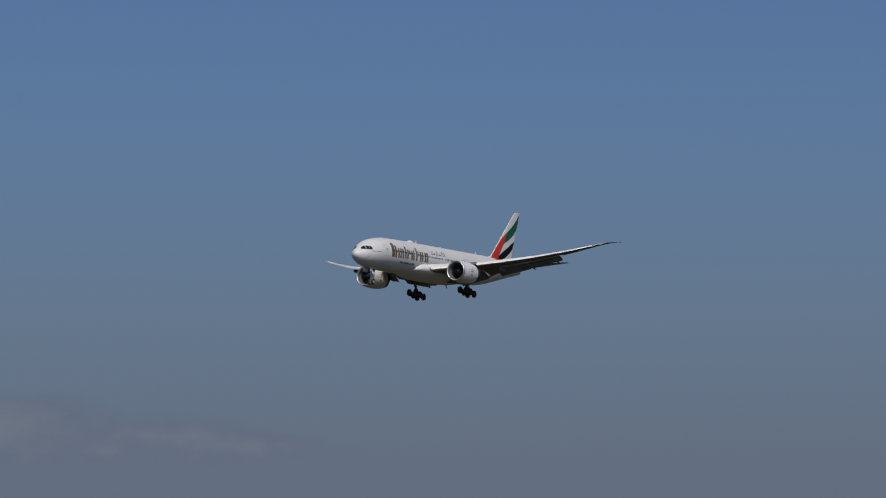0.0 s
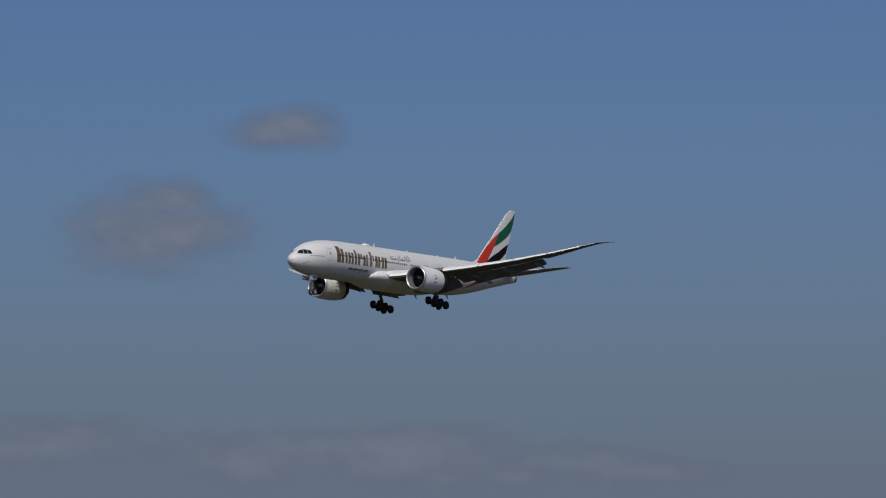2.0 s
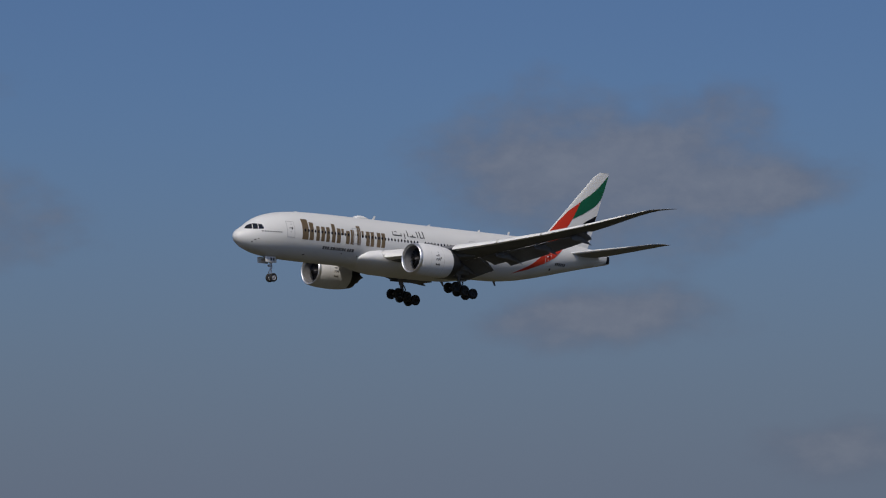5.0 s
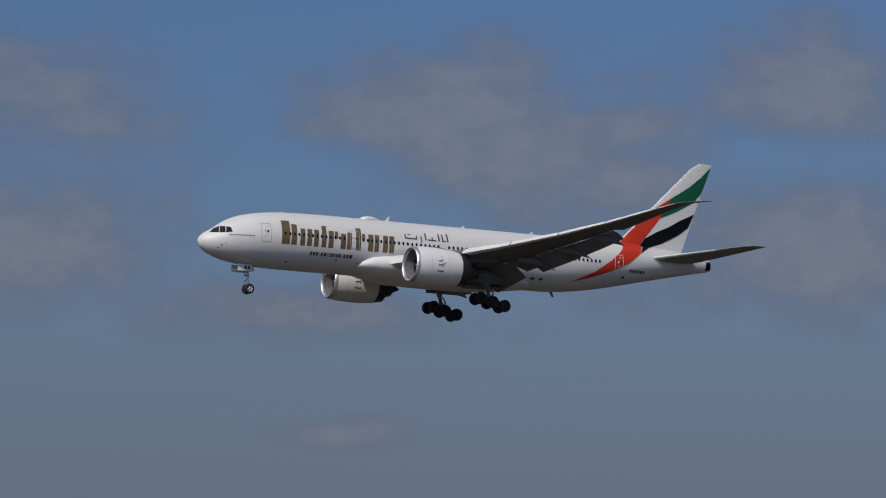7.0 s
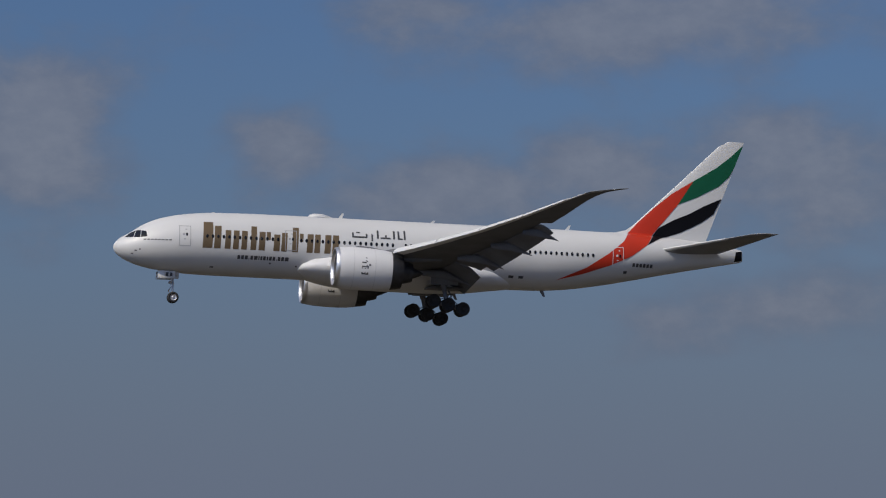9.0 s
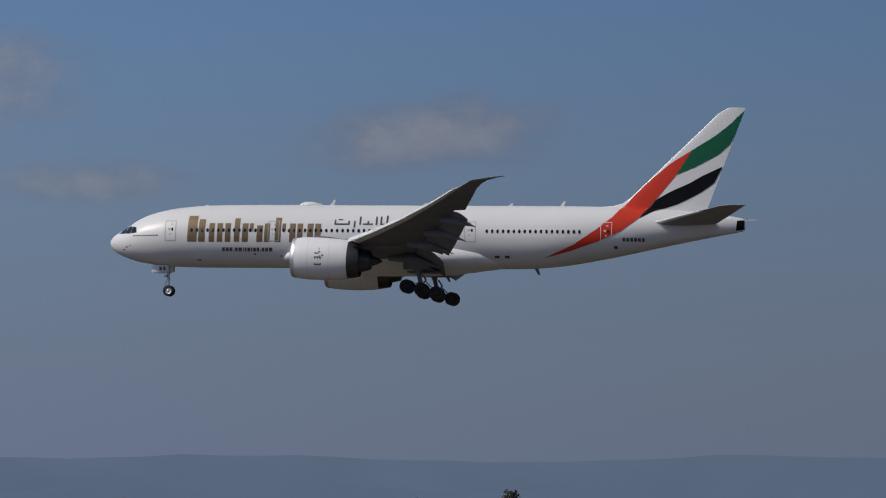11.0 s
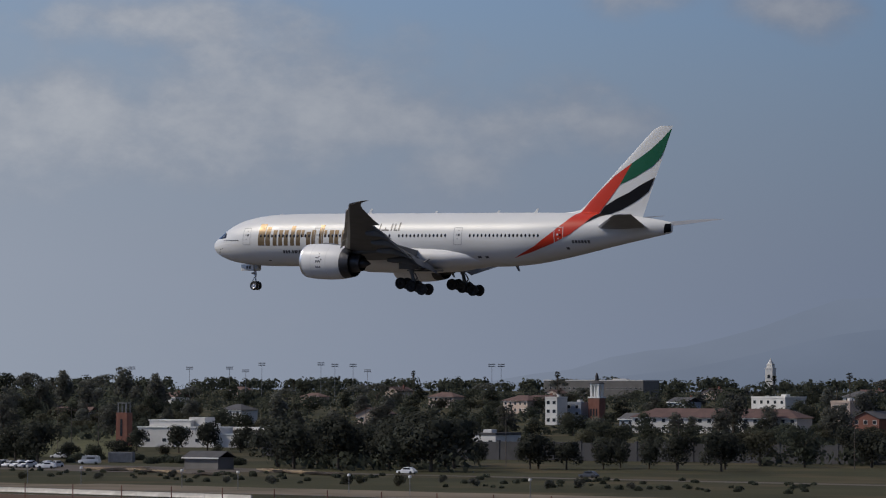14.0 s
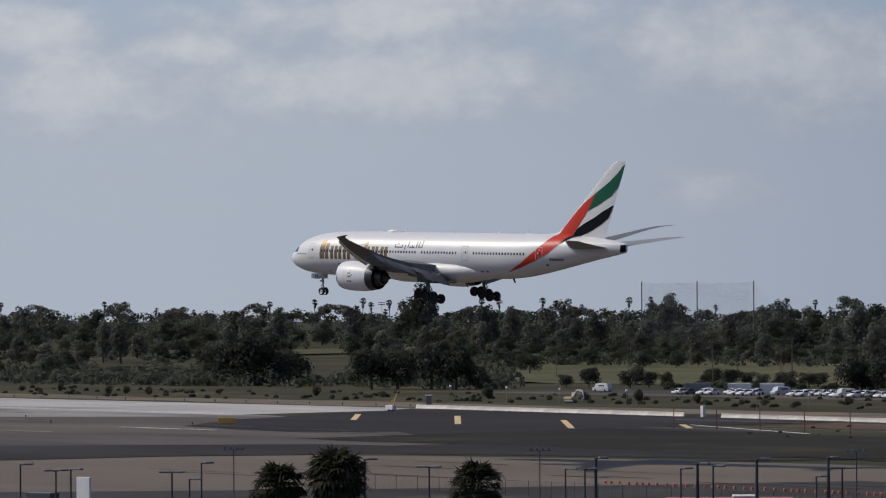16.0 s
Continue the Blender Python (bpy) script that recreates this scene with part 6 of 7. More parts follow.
# ---- golf net, poles and pylons ----
def golf_net():
    n = thing("driving_range_net", "faint tall safety net between dark posts", "net")
    pts = [(-1135, 1250), (-1106, 1250), (-1077, 1250)]
    for x, y in pts:
        part("post", mesh_of("post", *rod((x, y, 0), (x, y, 31.6), 0.27, 8, 0.2), WOOD_POLE), n, "tall dark timber post")
    bits = []
    for k in range(146):
        x = -1135 + 0.4 * k
        bits.append(rod((x, 1250, 8), (x, 1250, 31.2 - 0.5 * math.sin(math.pi * (x + 1135) % 29 / 29)), 0.014, 3))
    for k in range(58):
        bits.append(rod((-1135, 1250, 8 + 0.4 * k), (-1077, 1250, 8 + 0.4 * k), 0.014, 3))
    for k in range(36):
        bits.append(rod((-1077 + 0.4 * k, 1250 + 0.4 * k, 8), (-1077 + 0.4 * k, 1250 + 0.4 * k, 31 - 0.64 * k), 0.016, 3))
    part("mesh", mesh_of("mesh", *joined(*bits), POLE), n, "thin grey netting")


golf_net()


def rack_pylon(h=21.0):
    p = thing("floodlight_pylon", "far floodlight pylon with lamp rack", "floodlight", group="floodlight pylons")
    part("mast", mesh_of("mast", *rod((0, 0, -0.5), (0, 0, h), 0.15, 8, 0.09), POLE), p)
    rk = part("lamp_rack", mesh_of("lamp_rack", *joined(box(3.8, 0.3, 0.15, 0, 0, h - 0.5), box(3.8, 0.3, 0.15, 0, 0, h + 0.6)), POLE, False), p)
    for k in range(5):
        for q in (0, 1):
            part("lamp", mesh_of("lamp", *box(0.55, 0.5, 0.6, -1.5 + 0.75 * k, -0.3, h - 0.4 + 1.1 * q, 0.05), BAY, False), rk)
    return p


PYLON = rack_pylon()
first = True
for x, y, z in ((-1317, 1885, 28.8), (-1310, 1888, 28.2), (-1303, 1895, 28.2), (-1357, 1857, 26.5), (-1350, 1862, 25.0), (-1343, 1867, 28.7), (-1374, 1844, 26.4), (-1403, 1822, 24.8), (-1399, 1826, 26.4), (-1241, 1936, 28.4), (-1237, 1939, 28.4), (-1297, 1900, 25.2), (-1700, 1680, 28), (-1640, 1600, 25)):
    k = (z - rise_at(y)) / 21.6
    m = Matrix.Translation((x, y, rise_at(y))) @ pose(0, 0, 0, 0, 0, 35) @ Matrix.Diagonal((1, 1, k, 1))
    if first:
        PYLON.matrix_basis, first = m, False
    else:
        copy_thing(PYLON, m)


def utility_pole(h=12.0):
    p = thing("utility_pole", "weathered wooden utility pole with crossarm", "pole", group="utility poles")
    part("shaft", mesh_of("shaft", *rod((0, 0, -0.5), (0, 0, h), 0.13, 8, 0.08), WOOD_POLE), p)
    part("crossarm", mesh_of("crossarm", *joined(box(2.4, 0.14, 0.16, 0, 0, h - 0.7), *[rod((k * 0.55, 0, h - 0.6), (k * 0.55, 0, h - 0.35), 0.06, 6) for k in (-2, -1, 1, 2)]), WOOD_POLE, False), p)
    return p


UPOLE = utility_pole()
first = True
for x, y, z in ((-910, 997, 12.1), (-891, 1014, 12.9), (-927, 981, 12.0), (-885, 1019, 11.8), (-875, 1028, 11.7), (-872, 1030, 13.5), (-858, 1042, 12.3), (-853, 1046, 11.6), (-715, 901, 13.9), (-712, 903, 12.8), (-706, 907, 10.8), (-649, 950, 14.3), (-776, 849, 12.5), (-759, 864, 12.4), (-745, 876, 12.3), (-743, 878, 13.5), (-560, 880, 12), (-500, 860, 11.5), (-470, 890, 12)):
    m = Matrix.Translation((x, y, 0)) @ pose(0, 0, 0, 0, 0, 60) @ Matrix.Diagonal((1, 1, z / 12.0, 1))
    if first:
        UPOLE.matrix_basis, first = m, False
    else:
        copy_thing(UPOLE, m)


# ---- airfield things ----
BARRIER_WHITE = material("worn_white_concrete", (0.58, 0.55, 0.50), 0.85, gloss=0.2, vary=0.15, scale=0.8, object_vary=0.12)


def barrier_run():
    seg = [(-0.30, 0), (0.30, 0), (0.30, 0.12), (0.14, 0.42), (0.11, 1.0), (-0.11, 1.0), (-0.14, 0.42), (-0.30, 0.12)]
    me = mesh_of("barrier", *loft([[(x, y, z) for y, z in seg] for x in (-2.96, 2.96)]), BARRIER_WHITE, False)
    a, b = Vector((-648, 642.4, 0)), Vector((-430, 596, 0))
    n = int((b - a).length / 6.0)
    d = (b - a).normalized()
    for k in range(n):
        if k in (16, 17):
            continue
        p = a + d * (k * 6.0 + 3)
        ob = new("concrete_barrier", me)
        ob.matrix_basis = Matrix.Translation((p.x, p.y, 0.1)) @ pose(0, 0, 0, 0, 0, math.degrees(math.atan2(d.y, d.x)) + 0.5 * math.sin(k * 2.1)) @ Matrix.Diagonal((1, 1, 0.8, 1))
        tagged(ob, "white concrete traffic barrier in a row", "barrier", "white barriers")
    p = thing("marker_post", "white block post at a gap in the barriers", "post")
    part("block", mesh_of("block", *box(0.8, 0.7, 2.2, 0, 0, 1.1, 0.08), TRIM, False), p)
    p.matrix_basis = pose(-549, 622, 0.05)


barrier_run()


def excavator():
    e = thing("excavator", "tan excavator with folded arm beside the barriers", "excavator")
    tr = part("undercarriage", mesh_of("undercarriage", *joined(box(3.4, 0.6, 0.8, 0, -1.1, 0.45, 0.25), box(3.4, 0.6, 0.8, 0, 1.1, 0.45, 0.25), box(1.6, 2.0, 0.4, 0, 0, 0.7)), BAY, False), e)
    hs = part("house", mesh_of("house", *joined(box(3.0, 2.5, 0.9, 0.5, 0, 1.45, 0.15), box(1.3, 1.0, 1.5, -0.7, -0.7, 2.5, 0.12)), TAN_PAINT, False), e)
    part("cab_glass", mesh_of("cab_glass", *box(1.34, 0.8, 0.8, -0.7, -0.7, 2.75), PANE, False), hs)
    boom = part("boom", mesh_of("boom", *joined(rod((-0.8, 0.4, 1.8), (-2.6, 0.4, 4.0), 0.28, 6, 0.24), rod((-2.6, 0.4, 4.0), (-4.6, 0.4, 3.6), 0.24, 6, 0.18)), TRIM, False), e, "pale curved boom")
    part("stick", mesh_of("stick", *joined(rod((-4.6, 0.4, 3.6), (-5.0, 0.4, 1.6), 0.18, 6, 0.14), rod((-3.2, 0.4, 4.2), (-4.8, 0.4, 3.9), 0.09, 6)), TRIM, False), boom)
    part("bucket", mesh_of("bucket", *box(0.9, 0.9, 0.8, -4.8, 0.4, 1.2, 0.2), BAY, False), boom)
    e.matrix_basis = pose(-659, 702, 0, 0, 0, -170) @ Matrix.Diagonal((0.72, 0.72, 0.72, 1))


excavator()


def car_kind(name, label, paint, ln=4.5, wd=1.8, ht=1.5, boxy=0.0):
    c = thing(name, label, "car" if ht < 2 else "van", group="parked cars")
    sec = [(-0.5, 0.42, 0.62), (-0.485, 0.30, 0.72), (-0.40, 0.25, 0.80), (-0.15, 0.24, 0.88), (0.30, 0.24, 0.90), (0.46, 0.27, 0.84), (0.5, 0.40, 0.70)]
    rings = []
    for u, lo, hi in sec:
        x, w = u * ln, wd / 2 * (0.88 if abs(u) > 0.45 else 1.0)
        a, b = lo, hi * (1 + boxy * 0.4)
        rings.append([(x, -w * 0.95, a), (x, -w, (a + b) / 2), (x, -w * 0.94, b), (x, w * 0.94, b), (x, w, (a + b) / 2), (x, w * 0.95, a)])
    body = part("body", mesh_of("body", *loft(rings), paint), c)
    cab = []
    for u, z in ((-0.26 - boxy * 0.12, 0.86), (-0.10 - boxy * 0.2, ht - 0.08), (-0.02, ht), (0.22, ht - 0.02), (0.32 + boxy * 0.12, ht - 0.18), (0.44 + boxy * 0.04, 0.88)):
        w = wd / 2 * (0.9 if z < 1 else 0.74 + boxy * 0.1)
        cab.append([(u * ln, -wd / 2 * 0.9, 0.86), (u * ln, -w, z), (u * ln, w, z), (u * ln, wd / 2 * 0.9, 0.86)])
    part("cabin", mesh_of("cabin", *loft(cab), paint, False), body)
    for s in (-1, 1):
        part("side_window", mesh_of("side_window", *box(ln * 0.36, 0.05, 0.34, ln * 0.07, s * wd * 0.43, (0.9 + ht) / 2), PANE, False), body, "dark side glass")
    part("windscreen", mesh_of("windscreen", *box(0.1, wd * 0.7, 0.4, -ln * (0.19 + boxy * 0.1), 0, (0.9 + ht) / 2), PANE, False), body, "dark windscreen")
    part("roof", mesh_of("roof", *box(ln * (0.26 + boxy * 0.3), wd * 0.72, 0.06, ln * 0.09, 0, ht + 0.0, 0.02), paint, False), body)
    tm = mesh_of("tyre", *lathe([(-0.1, 0.02), (-0.1, 0.30), (-0.06, 0.33), (0.06, 0.33), (0.1, 0.30), (0.1, 0.02)], 14, "y"), TYRE)
    for u in (-0.31, 0.30):
        for s in (-1, 1):
            part("wheel", tm, c, "", Matrix.Translation((u * ln, s * wd * 0.46, 0.33)))
    return c


CARS = [car_kind("car", "white parked saloon car", CAR_WHITE), car_kind("car", "dark parked hatchback car", CAR_DARK, 4.2), car_kind("van", "white parked delivery van", CAR_WHITE, 5.4, 2.0, 2.1, 1.0)]
rnd = random.Random(8)
used_c = set()


def put_car(k, x, y, turn):
    src = CARS[k]
    if k in used_c:
        return copy_thing(src, place(x, y, turn, 1.0, 1.0, 0.06))
    used_c.add(k)
    src.matrix_basis = place(x, y, turn, 1.0, 1.0, 0.06)
    return src


for row, (x0, y0) in enumerate(((-700, 792), (-702, 784))):
    for k in range(30):
        if rnd.random() < 0.34:
            continue
        put_car(rnd.choices((0, 1, 2), (6, 1, 1))[0], x0 + 2.9 * k, y0 - 0.12 * 2.9 * k, rnd.uniform(75, 95))
for x, y, k, t in ((-764, 885, 0, 20), (-690, 870, 0, 10), (-637, 815, 2, 30), (-615, 771, 0, 20), (-740, 800, 2, 0), (-520, 777, 0, 5), (-470, 771, 1, 5)):
    put_car(k, x, y, t)


def container(label, mat):
    c = thing("shipping_container", label, "container", group="containers by the car park")
    part("box", mesh_of("box", *box(6.1, 2.4, 2.5, 0, 0, 1.3, 0.04), mat, False), c)
    for k in range(14):
        part("rib", mesh_of("rib", *box(0.16, 0.08, 2.2, -2.8 + 0.43 * k, -1.22, 1.3), mat, False), c)
    for s in (-1, 1):
        part("corner_post", mesh_of("corner_post", *box(0.2, 0.2, 2.6, 3.0 * s, -1.2, 1.3), POLE, False), c)
    return c


a = container("white ribbed container by the car park", TRIM)
a.matrix_basis = pose(-694, 800, 0.05, 0, 0, 38)
copy_thing(a, pose(-687, 804, 0.05, 0, 0, 38))
b = container("grey ribbed container by the car park", POLE)
b.matrix_basis = pose(-705, 797, 0.05, 0, 0, 38)
copy_thing(b, pose(-645, 838, 0.05, 0, 0, 20))


def light_tower():
    """A small white trailer with a raised yellow mast, and a grey cabin beside it."""
    t = thing("light_tower_trailer", "white site trailer with raised yellow mast", "trailer")
    part("body", mesh_of("body", *box(2.6, 1.5, 1.2, 0, 0, 0.95, 0.1), TRIM, False), t)
    for s in (-1, 1):
        part("wheel", mesh_of("wheel", *lathe([(-0.1, 0.02), (-0.1, 0.3), (0.1, 0.3), (0.1, 0.02)], 12, "y"), TYRE), t, "", Matrix.Translation((0, 0.75 * s, 0.3)))
    part("mast", mesh_of("mast", *rod((0.8, 0, 1.5), (2.4, 0, 5.2), 0.12, 6, 0.08), SIGN_YELLOW), t, "leaning yellow mast")
    part("stay", mesh_of("stay", *rod((-0.6, 0, 1.5), (2.0, 0, 4.2), 0.06, 6), SIGN_YELLOW), t)
    t.matrix_basis = pose(-633, 620, 0.1, 0, 0, 5) @ Matrix.Diagonal((0.8, 0.8, 0.8, 1))
    c = thing("site_toilet", "narrow grey site toilet cabin with white roof", "cabin")
    part("walls", mesh_of("walls", *box(1.3, 1.3, 2.2, 0, 0, 1.2, 0.04), POLE, False), c)
    part("roof", mesh_of("roof", *box(1.4, 1.4, 0.2, 0, 0, 2.4, 0.06), TRIM, False), c, "white moulded roof")
    part("door", mesh_of("door", *box(0.8, 0.05, 1.8, 0, -0.66, 1.15), STONE_GREY, False), c)
    c.matrix_basis = pose(-660, 658, 0.05, 0, 0, 45)


light_tower()


def runway_sign():
    s = thing("runway_sign", "yellow lit runway guidance sign", "sign")
    part("panel", mesh_of("panel", *box(3.4, 0.3, 1.0, 0, 0, 0.85, 0.04), SIGN_YELLOW, False), s)
    for k in range(4):
        part("leg", mesh_of("leg", *rod((-1.3 + 0.87 * k, 0, 0), (-1.3 + 0.87 * k, 0, 0.4), 0.06, 6), POLE), s)
    s.matrix_basis = pose(-583.5, 529.5, 0.08, 0, 0, 45)


runway_sign()


def edge_lamps():
    src = thing("runway_lamp", "small raised runway edge lamp", "lamp", group="runway edge lamps")
    part("stem", mesh_of("stem", *rod((0, 0, 0), (0, 0, 0.45), 0.07, 6), POLE), src)
    part("head", mesh_of("head", *lathe([(0.45, 0.14), (0.6, 0.16), (0.75, 0.1), (0.78, 0.01)], 8, "z"), INK), src)
    src.matrix_basis = pose(*skew(-655, 636), 0.05)
    for k in range(1, 16):
        copy_thing(src, pose(*skew(-655 - 12 * k, 636), 0.05))
    for k in range(9):
        copy_thing(src, pose(*skew(-820 + 34 * k, 508 + 9 * (k % 3)), 0.08))
    post = thing("path_lamp", "short lamp post with white head in grass", "lamp", group="path lamps")
    part("post", mesh_of("post", *rod((0, 0, -0.2), (0, 0, 3.2), 0.07, 6), POLE), post)
    part("head", mesh_of("head", *box(0.5, 0.5, 0.45, 0, 0, 3.3, 0.08), TRIM, False), post)
    post.matrix_basis = pose(-700, 705, 0)
    for k in range(1, 14):
        copy_thing(post, pose(-700 + 23 * k + 3 * math.sin(k * 3), 705 - 5.5 * k, 0))


edge_lamps()


def field_fence():
    f = thing("field_fence", "rusty wire fence on thin posts", "fence")
    for k in range(34):
        x, y = skew(-500 + 11 * k, 566)
        part("post", mesh_of("post", *rod((x, y, -0.2), (x, y, 3.6), 0.09, 5), BRICK), f, "rusty fence post")
    for z in (0.6, 1.7, 2.8):
        x0, y0 = skew(-500, 566)
        x1, y1 = skew(-137, 566)
        part("wire", mesh_of("wire", *rod((x0, y0, z), (x1, y1, z), 0.025, 4), POLE), f)


field_fence()


# ---- the near edge: car park, lamps, palms ----
def lot_lamp(twin, thick):
    p = thing("parking_lot_lamp", "dark lamp post with flat twin heads" if twin else "dark lamp post with one flat head", "lamp post", group="parking lot lamps")
    h = 9.0
    r = 0.16 if thick else 0.09
    part("pole", mesh_of("pole", *joined(rod((0, 0, 0.6), (0, 0, h), r, 8, r * 0.75), rod((0, 0, 0), (0, 0, 0.7), 0.3, 10)), DARK_POLE), p)
    for s in ((-1, 1) if twin else (1,)):
        arm = part("arm", mesh_of("arm", *rod((0, 0, h - 0.05), (s * 0.4, 0, h), 0.05, 6), DARK_POLE), p)
        part("lamp_head", mesh_of("lamp_head", *box(0.75, 0.42, 0.16, s * 0.62, 0, h + 0.02, 0.04), BAY, False), arm)
    return p


LAMPS = [lot_lamp(True, False), lot_lamp(False, False), lot_lamp(False, True)]
used_l = set()
for k, (x, y, z, kind) in enumerate(((-254.7, 209.8, 9.3, 1), (-253, 211.9, 8.8, 0), (-252.3, 212.8, 8.6, 1), (-247.2, 218.6, 8.8, 0), (-245.7, 220.3, 9.0, 1), (-233.7, 233, 9.1, 0), (-237.2, 229.5, 9.2, 1), (-224.5, 241.9, 9.5, 2), (-218.7, 247.1, 8.6, 2), (-215.3, 250.1, 8.9, 2), (-211.1, 253.6, 9.0, 2), (-226.2, 240.3, 8.4, 1), (-225.1, 241.3, 8.4, 1), (-219.7, 246.3, 8.4, 1), (-217.8, 247.9, 8.6, 1), (-210.3, 254.3, 8.9, 0), (-211.8, 253, 7.8, 1), (-246.3, 219.6, 7.8, 1), (-203, 262, 8.8, 2), (-197, 268, 8.6, 1))):
    m = Matrix.Translation((x, y, 0.04)) @ pose(0, 0, 0, 0, 0, (40, 70, 20)[k % 3]) @ Matrix.Diagonal((1, 1, z / 9.0, 1))
    if kind in used_l:
        copy_thing(LAMPS[kind], m)
    else:
        used_l.add(kind)
        LAMPS[kind].matrix_basis = m


def t_mast(x, y, z):
    p = thing("approach_mast", "thin mast with a crossbar of lamps", "mast", group="thin masts")
    part("mast", mesh_of("mast", *rod((0, 0, 0), (0, 0, z), 0.06, 6), DARK_POLE), p)
    bar = part("crossbar", mesh_of("crossbar", *box(2.2, 0.1, 0.1, 0, 0, z, 0.0), POLE, False), p)
    for k in range(4):
        part("lamp", mesh_of("lamp", *box(0.2, 0.2, 0.25, -0.9 + 0.6 * k, 0, z + 0.15), BAY, False), bar)
    p.matrix_basis = pose(x, y, 0, 0, 0, 45)


for q in ((-325.4, 296.2, 6.8), (-303.5, 318.6, 6.5), (-279.3, 340.0, 6.3)):
    t_mast(*q)
for k, (x, y, h, c) in enumerate(((-241.7, 224.6, 9.0, 3.9), (-238.7, 227.9, 9.8, 4.4), (-231.1, 235.5, 9.0, 3.9))):
    p = make_palm("foreground_palm", "shaggy dark fan palm beside the parking lot", 90 + k, h - 1.4, c * 1.15, (130, 150, 105)[k], (90, 110, 140)[k], 0.3)
    p["group"] = "palms at the parking lot"
    p.matrix_basis = pose(x, y, 0.04, 0, 0, 50 * k)


def lot_fence():
    f = thing("perimeter_fence", "dark chain-link perimeter fence with orange barrels behind", "fence")
    me = mesh_of("post", *rod((0, 0, 0), (0, 0, 1.9), 0.03, 5), DARK_POLE)
    for k in range(54):
        part("post", me, f, "", Matrix.Translation((*skew(-376 + 4 * k, 374), 0.05)))
    bits = []
    for z in (0.1, 1.8):
        bits.append(rod((*skew(-376, 374), z), (*skew(-160, 374), z), 0.015, 4))
    for k in range(432):
        x, y = skew(-376 + 0.5 * k, 374)
        bits.append(rod((x, y, 0.1), (x + 0.5, y - 0.06, 1.8), 0.006, 3))
        bits.append(rod((x + 0.5, y - 0.06, 0.1), (x, y, 1.8), 0.006, 3))
    part("wire_mesh", mesh_of("wire_mesh", *joined(*bits), DARK_POLE), f, "grey woven wire")
    me = mesh_of("barrel", *lathe([(0, 0.01), (0, 0.34), (0.5, 0.30), (0.95, 0.26), (1.0, 0.2), (1.0, 0.01)], 10, "z"), ORANGE)
    for k in range(64):
        ob = new("traffic_barrel", me)
        ob.matrix_basis = Matrix.Translation((*skew(-350 + 1.35 * k + 0.3 * math.sin(k * 5), 404), 0.06)) @ Matrix.Diagonal((0.55, 0.55, 0.36, 1))
        tagged(ob, "orange plastic traffic barrel in a row", "barrel", "orange barrels")


lot_fence()


def bus(label, roof, x, y, turn):
    b = thing("shuttle_bus", label, "bus")
    sec = [(-1.25, 0.4), (-1.28, 1.2), (-1.22, 2.7), (-1.0, 3.05), (1.0, 3.05), (1.22, 2.7), (1.28, 1.2), (1.25, 0.4)]
    part("body", mesh_of("body", *loft([[(u, p * (0.94 if abs(u) > 5.8 else 1), q) for p, q in sec] for u in (-6.0, -5.7, 5.7, 6.0)]), roof, False), b)
    for k in range(7):
        for s in (-1, 1):
            part("window", mesh_of("window", *box(1.3, 0.05, 0.9, -4.7 + 1.55 * k, 1.27 * s, 1.95), PANE, False), b)
    part("roof_unit", mesh_of("roof_unit", *box(2.4, 1.6, 0.3, 1.5, 0, 3.15, 0.08), TRIM, False), b)
    tm = mesh_of("tyre", *lathe([(-0.15, 0.02), (-0.15, 0.46), (0.15, 0.46), (0.15, 0.02)], 14, "y"), TYRE)
    for u in (-3.8, 3.6):
        for s in (-1, 1):
            part("wheel", tm, b, "", Matrix.Translation((u, 1.1 * s, 0.46)))
    b.matrix_basis = pose(x, y, 0.04, 0, 0, turn)


bus("red shuttle bus with white roof unit", BUS_RED, -268, 307.3, 42)


def chequered_hut(w, x, y, turn):
    """A small equipment hut of red and white squares."""
    h = thing("chequered_hut", "equipment hut painted in red and white squares", "hut", group="chequered huts")
    part("core", mesh_of("core", *box(w - 0.06, 2.3, 2.5, 0, 0, 1.35, 0.03), TRIM, False), h)
    n = int(w / 1.1)
    s = w / n
    for row in range(2):
        for k in range(n):
            part("panel", mesh_of("panel", *box(s - 0.01, 0.06, 1.24, -w / 2 + s * (k + 0.5), -1.17, 0.73 + 1.25 * row, 0.01), ORANGE_RED if (k + row) % 2 else TRIM, False), h)
        for k in range(3):
            part("panel", mesh_of("panel", *box(0.06, 0.78, 1.24, w / 2, -0.79 + 0.79 * k, 0.73 + 1.25 * row, 0.01), TRIM if (k + row + n) % 2 else ORANGE_RED, False), h)
    part("lamp", mesh_of("lamp", *lathe([(2.6, 0.02), (2.6, 0.1), (2.85, 0.12), (2.95, 0.02)], 10, "z"), ORANGE_RED), h)
    h.matrix_basis = pose(x, y, 0.05, 0, 0, turn)


ORANGE_RED = material("orange_red_panel", (0.44, 0.065, 0.03), 0.6, vary=0.15, scale=1.0)
chequered_hut(4.8, -308.6, 407.6, 34)
chequered_hut(5.8, -308.2, 434.2, 26)
office = thing("site_office", "long white site cabin beside the chequered hut", "cabin")
part("body", mesh_of("body", *box(9.6, 2.6, 2.45, 0, 0, 1.4, 0.05), TRIM, False), office)
part("roof", mesh_of("roof", *box(9.8, 2.8, 0.14, 0, 0, 2.68, 0.03), WOOD_POLE, False), office)
part("door", mesh_of("door", *box(0.9, 0.06, 2.0, -3.9, -1.32, 1.25), INK, False), office, "dark cabin door")
for k in (3.2,):
    part("window", mesh_of("window", *box(1.0, 0.05, 0.8, k, -1.31, 1.7), PANE, False), office)
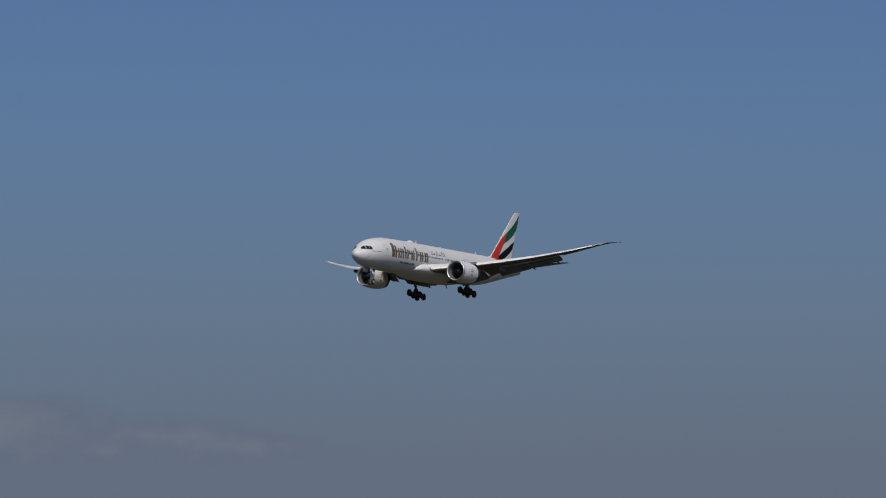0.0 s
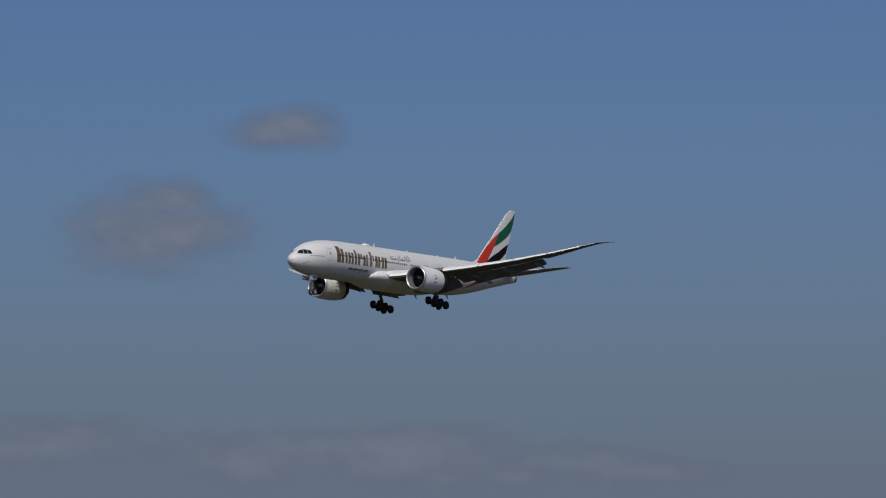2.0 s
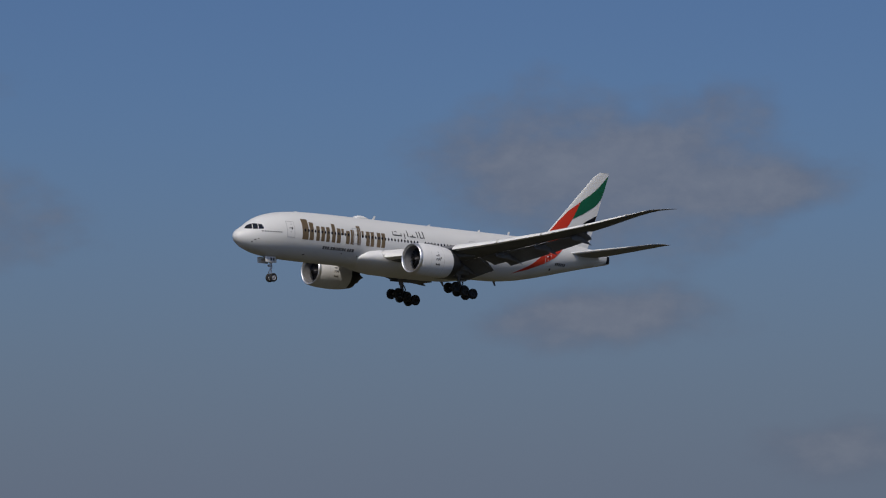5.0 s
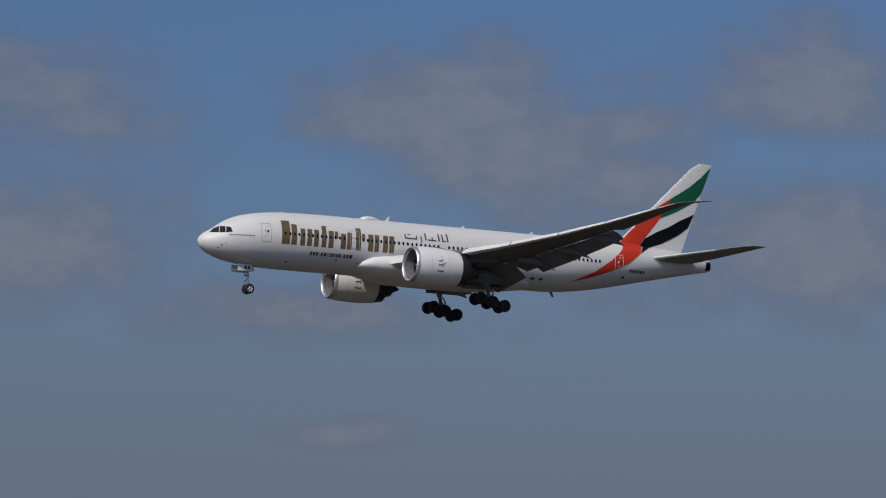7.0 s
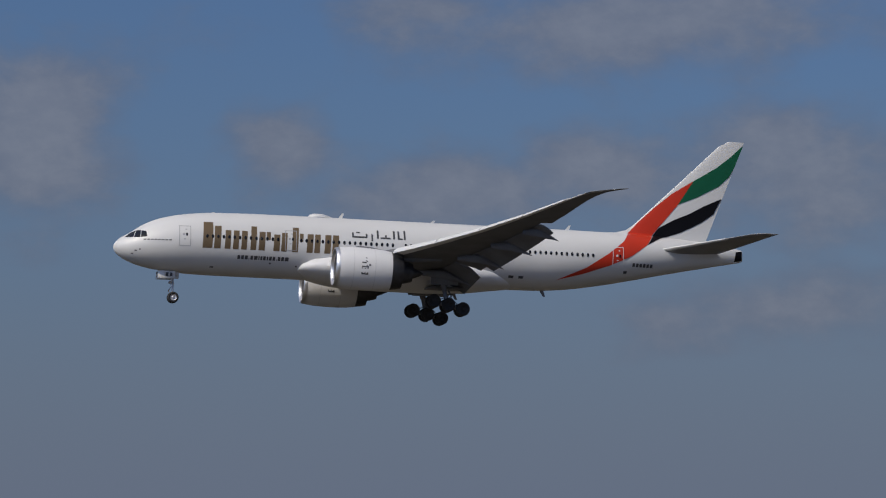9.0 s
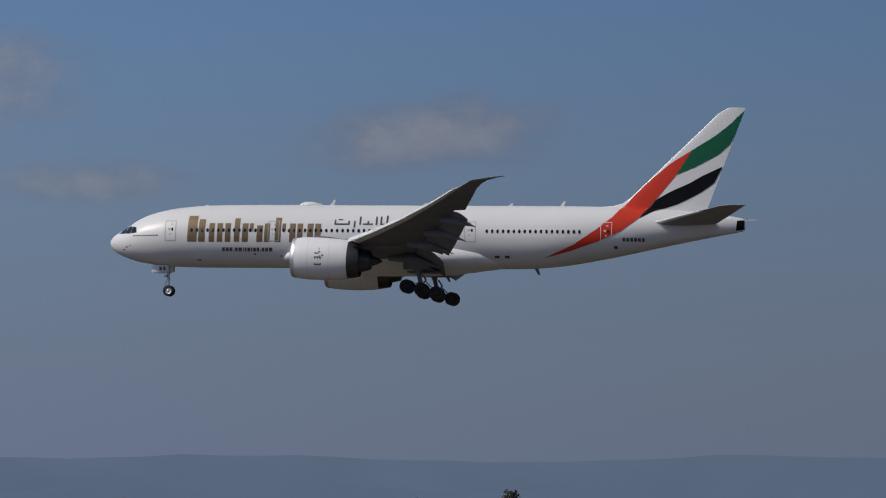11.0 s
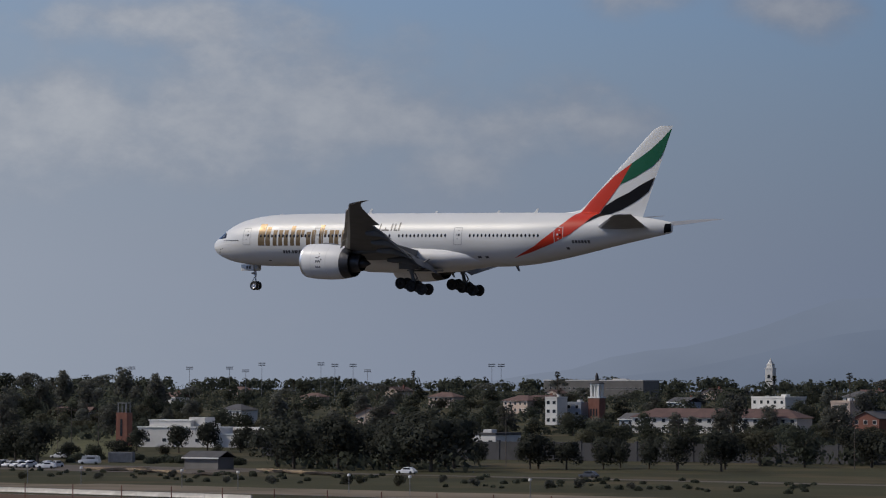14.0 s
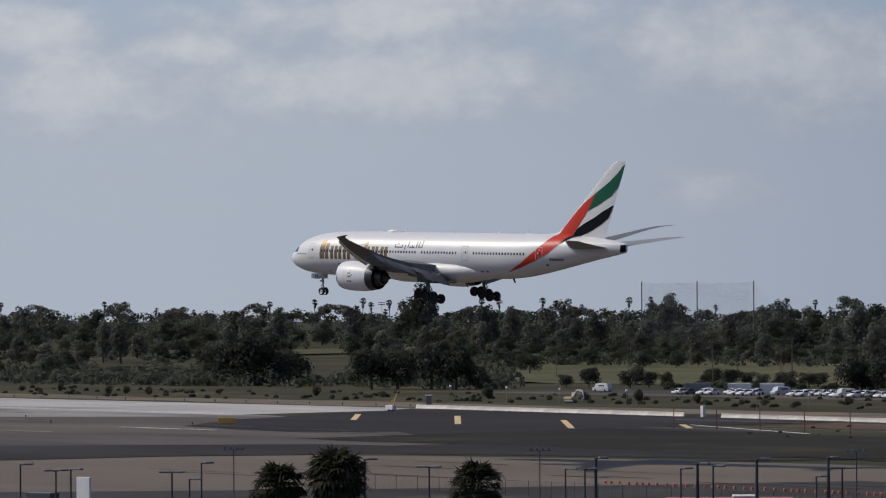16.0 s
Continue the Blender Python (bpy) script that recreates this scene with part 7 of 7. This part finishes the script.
part("vent_pipe", mesh_of("vent_pipe", *rod((-4.3, 0.4, 2.6), (-4.3, 0.4, 4.9), 0.09, 7), BAY), office)
office.matrix_basis = pose(-321.8, 434.0, 0.05, 0, 0, 16)


def lumber_pile(seed, tint):
    """Loose boards lying over one another."""
    r = random.Random(seed)
    p = thing("lumber_pile", "untidy pile of weathered boards in dry grass", "lumber", group="lumber piles")
    me = mesh_of("board", *box(4.6, 0.28, 0.12, 0, 0, 0, 0.01), tint, False)
    for k in range(16):
        part("board", me, p, "", Matrix.Translation((r.uniform(-1.4, 1.4), r.uniform(-1.2, 1.2), 0.08 + 0.12 * (k // 3))) @ pose(0, 0, 0, r.uniform(-3, 3), r.uniform(-3, 3), r.uniform(-22, 22)) @ Matrix.Diagonal((r.uniform(0.5, 1.3), 1, 1, 1)))
    return p


RAW_WOOD = material("raw_boards", (0.34, 0.26, 0.17), 0.9, vary=0.2, scale=1.0, object_vary=0.3)
piles = [lumber_pile(5, RAW_WOOD), lumber_pile(6, WOOD_POLE)]
spots = ((-596, 766, 10), (-588, 762, 30), (-580, 760, -10), (-573, 755, 24), (-566, 752, 5), (-547, 740, 12), (-557, 778, -4), (-549, 772, 20), (-541, 766, 0), (-532, 760, 28), (-590, 772, 60), (-526, 757, 8))
for k, (x, y, turn) in enumerate(spots):
    if k < 2:
        piles[k].matrix_basis = pose(x, y, 0.02, 0, 0, turn)
    else:
        copy_thing(piles[k % 2], pose(x, y, 0.02, 0, 0, turn))
put_car(2, -289, 300, 40)
put_car(2, -283, 304, 40)
g = container("dark green site container", DARK_GREEN)
g.matrix_basis = pose(-279, 307, 0.04, 0, 0, 42)
for nm, lb, x, y, w, h, mt in (("banner_sign", "white and blue upright banner sign", -317, 269, 1.6, 5.0, TRIM), ("dark_kiosk", "small dark kiosk at the fence", -322, 268, 3.0, 3.4, INK)):
    s = thing(nm, lb, "sign" if nm == "banner_sign" else "kiosk")
    part("panel", mesh_of("panel", *box(w, 0.3 if h > 4 else 1.5, h, 0, 0, h / 2, 0.04), mt, False), s)
    part("band", mesh_of("band", *box(w * 0.8, 0.34 if h > 4 else 1.54, h * 0.22, 0, 0, h * 0.45), PALE_BLUE, False), s)
    s.matrix_basis = pose(x, y, 0.04, 0, 0, 12)


def motions():
    walk(airliner, [
        (0.0, pose(663.55, 409.52, 89.56, -0.786, 0.704, 0.80)),
        (1.0, pose(594.37, 409.88, 86.31, -0.680, 0.788, 0.80)),
        (2.0, pose(525.18, 410.24, 83.00, -0.575, 0.873, 0.80)),
        (3.0, pose(455.99, 410.60, 79.62, -0.469, 0.957, 0.80)),
        (4.0, pose(386.80, 410.95, 76.18, -0.363, 1.041, 0.80)),
        (5.0, pose(317.61, 411.31, 72.72, -0.411, 1.233, 0.80)),
        (6.0, pose(248.43, 411.67, 69.25, -0.611, 1.532, 0.80)),
        (7.0, pose(179.25, 412.03, 65.71, -0.812, 1.832, 0.80)),
        (8.0, pose(110.06, 412.39, 62.11, -1.012, 2.131, 0.80)),
        (9.0, pose(40.87, 412.75, 58.08, -0.600, 1.746, 0.80)),
        (10.0, pose(-28.33, 413.11, 53.98, -0.188, 1.362, 0.80)),
        (11.0, pose(-97.52, 413.46, 49.82, 0.224, 0.977, 0.80)),
        (12.0, pose(-166.71, 413.82, 45.74, 0.553, 0.886, 0.80)),
        (13.0, pose(-235.90, 414.18, 41.75, 0.801, 1.089, 0.80)),
        (14.0, pose(-305.09, 414.54, 37.43, 0.428, 0.788, 0.80)),
        (15.0, pose(-374.28, 414.90, 33.26, 0.818, 0.919, 0.92)),
        (16.0, pose(-443.46, 415.26, 29.26, 1.80, 1.482, 1.12)),
    ])


motions()
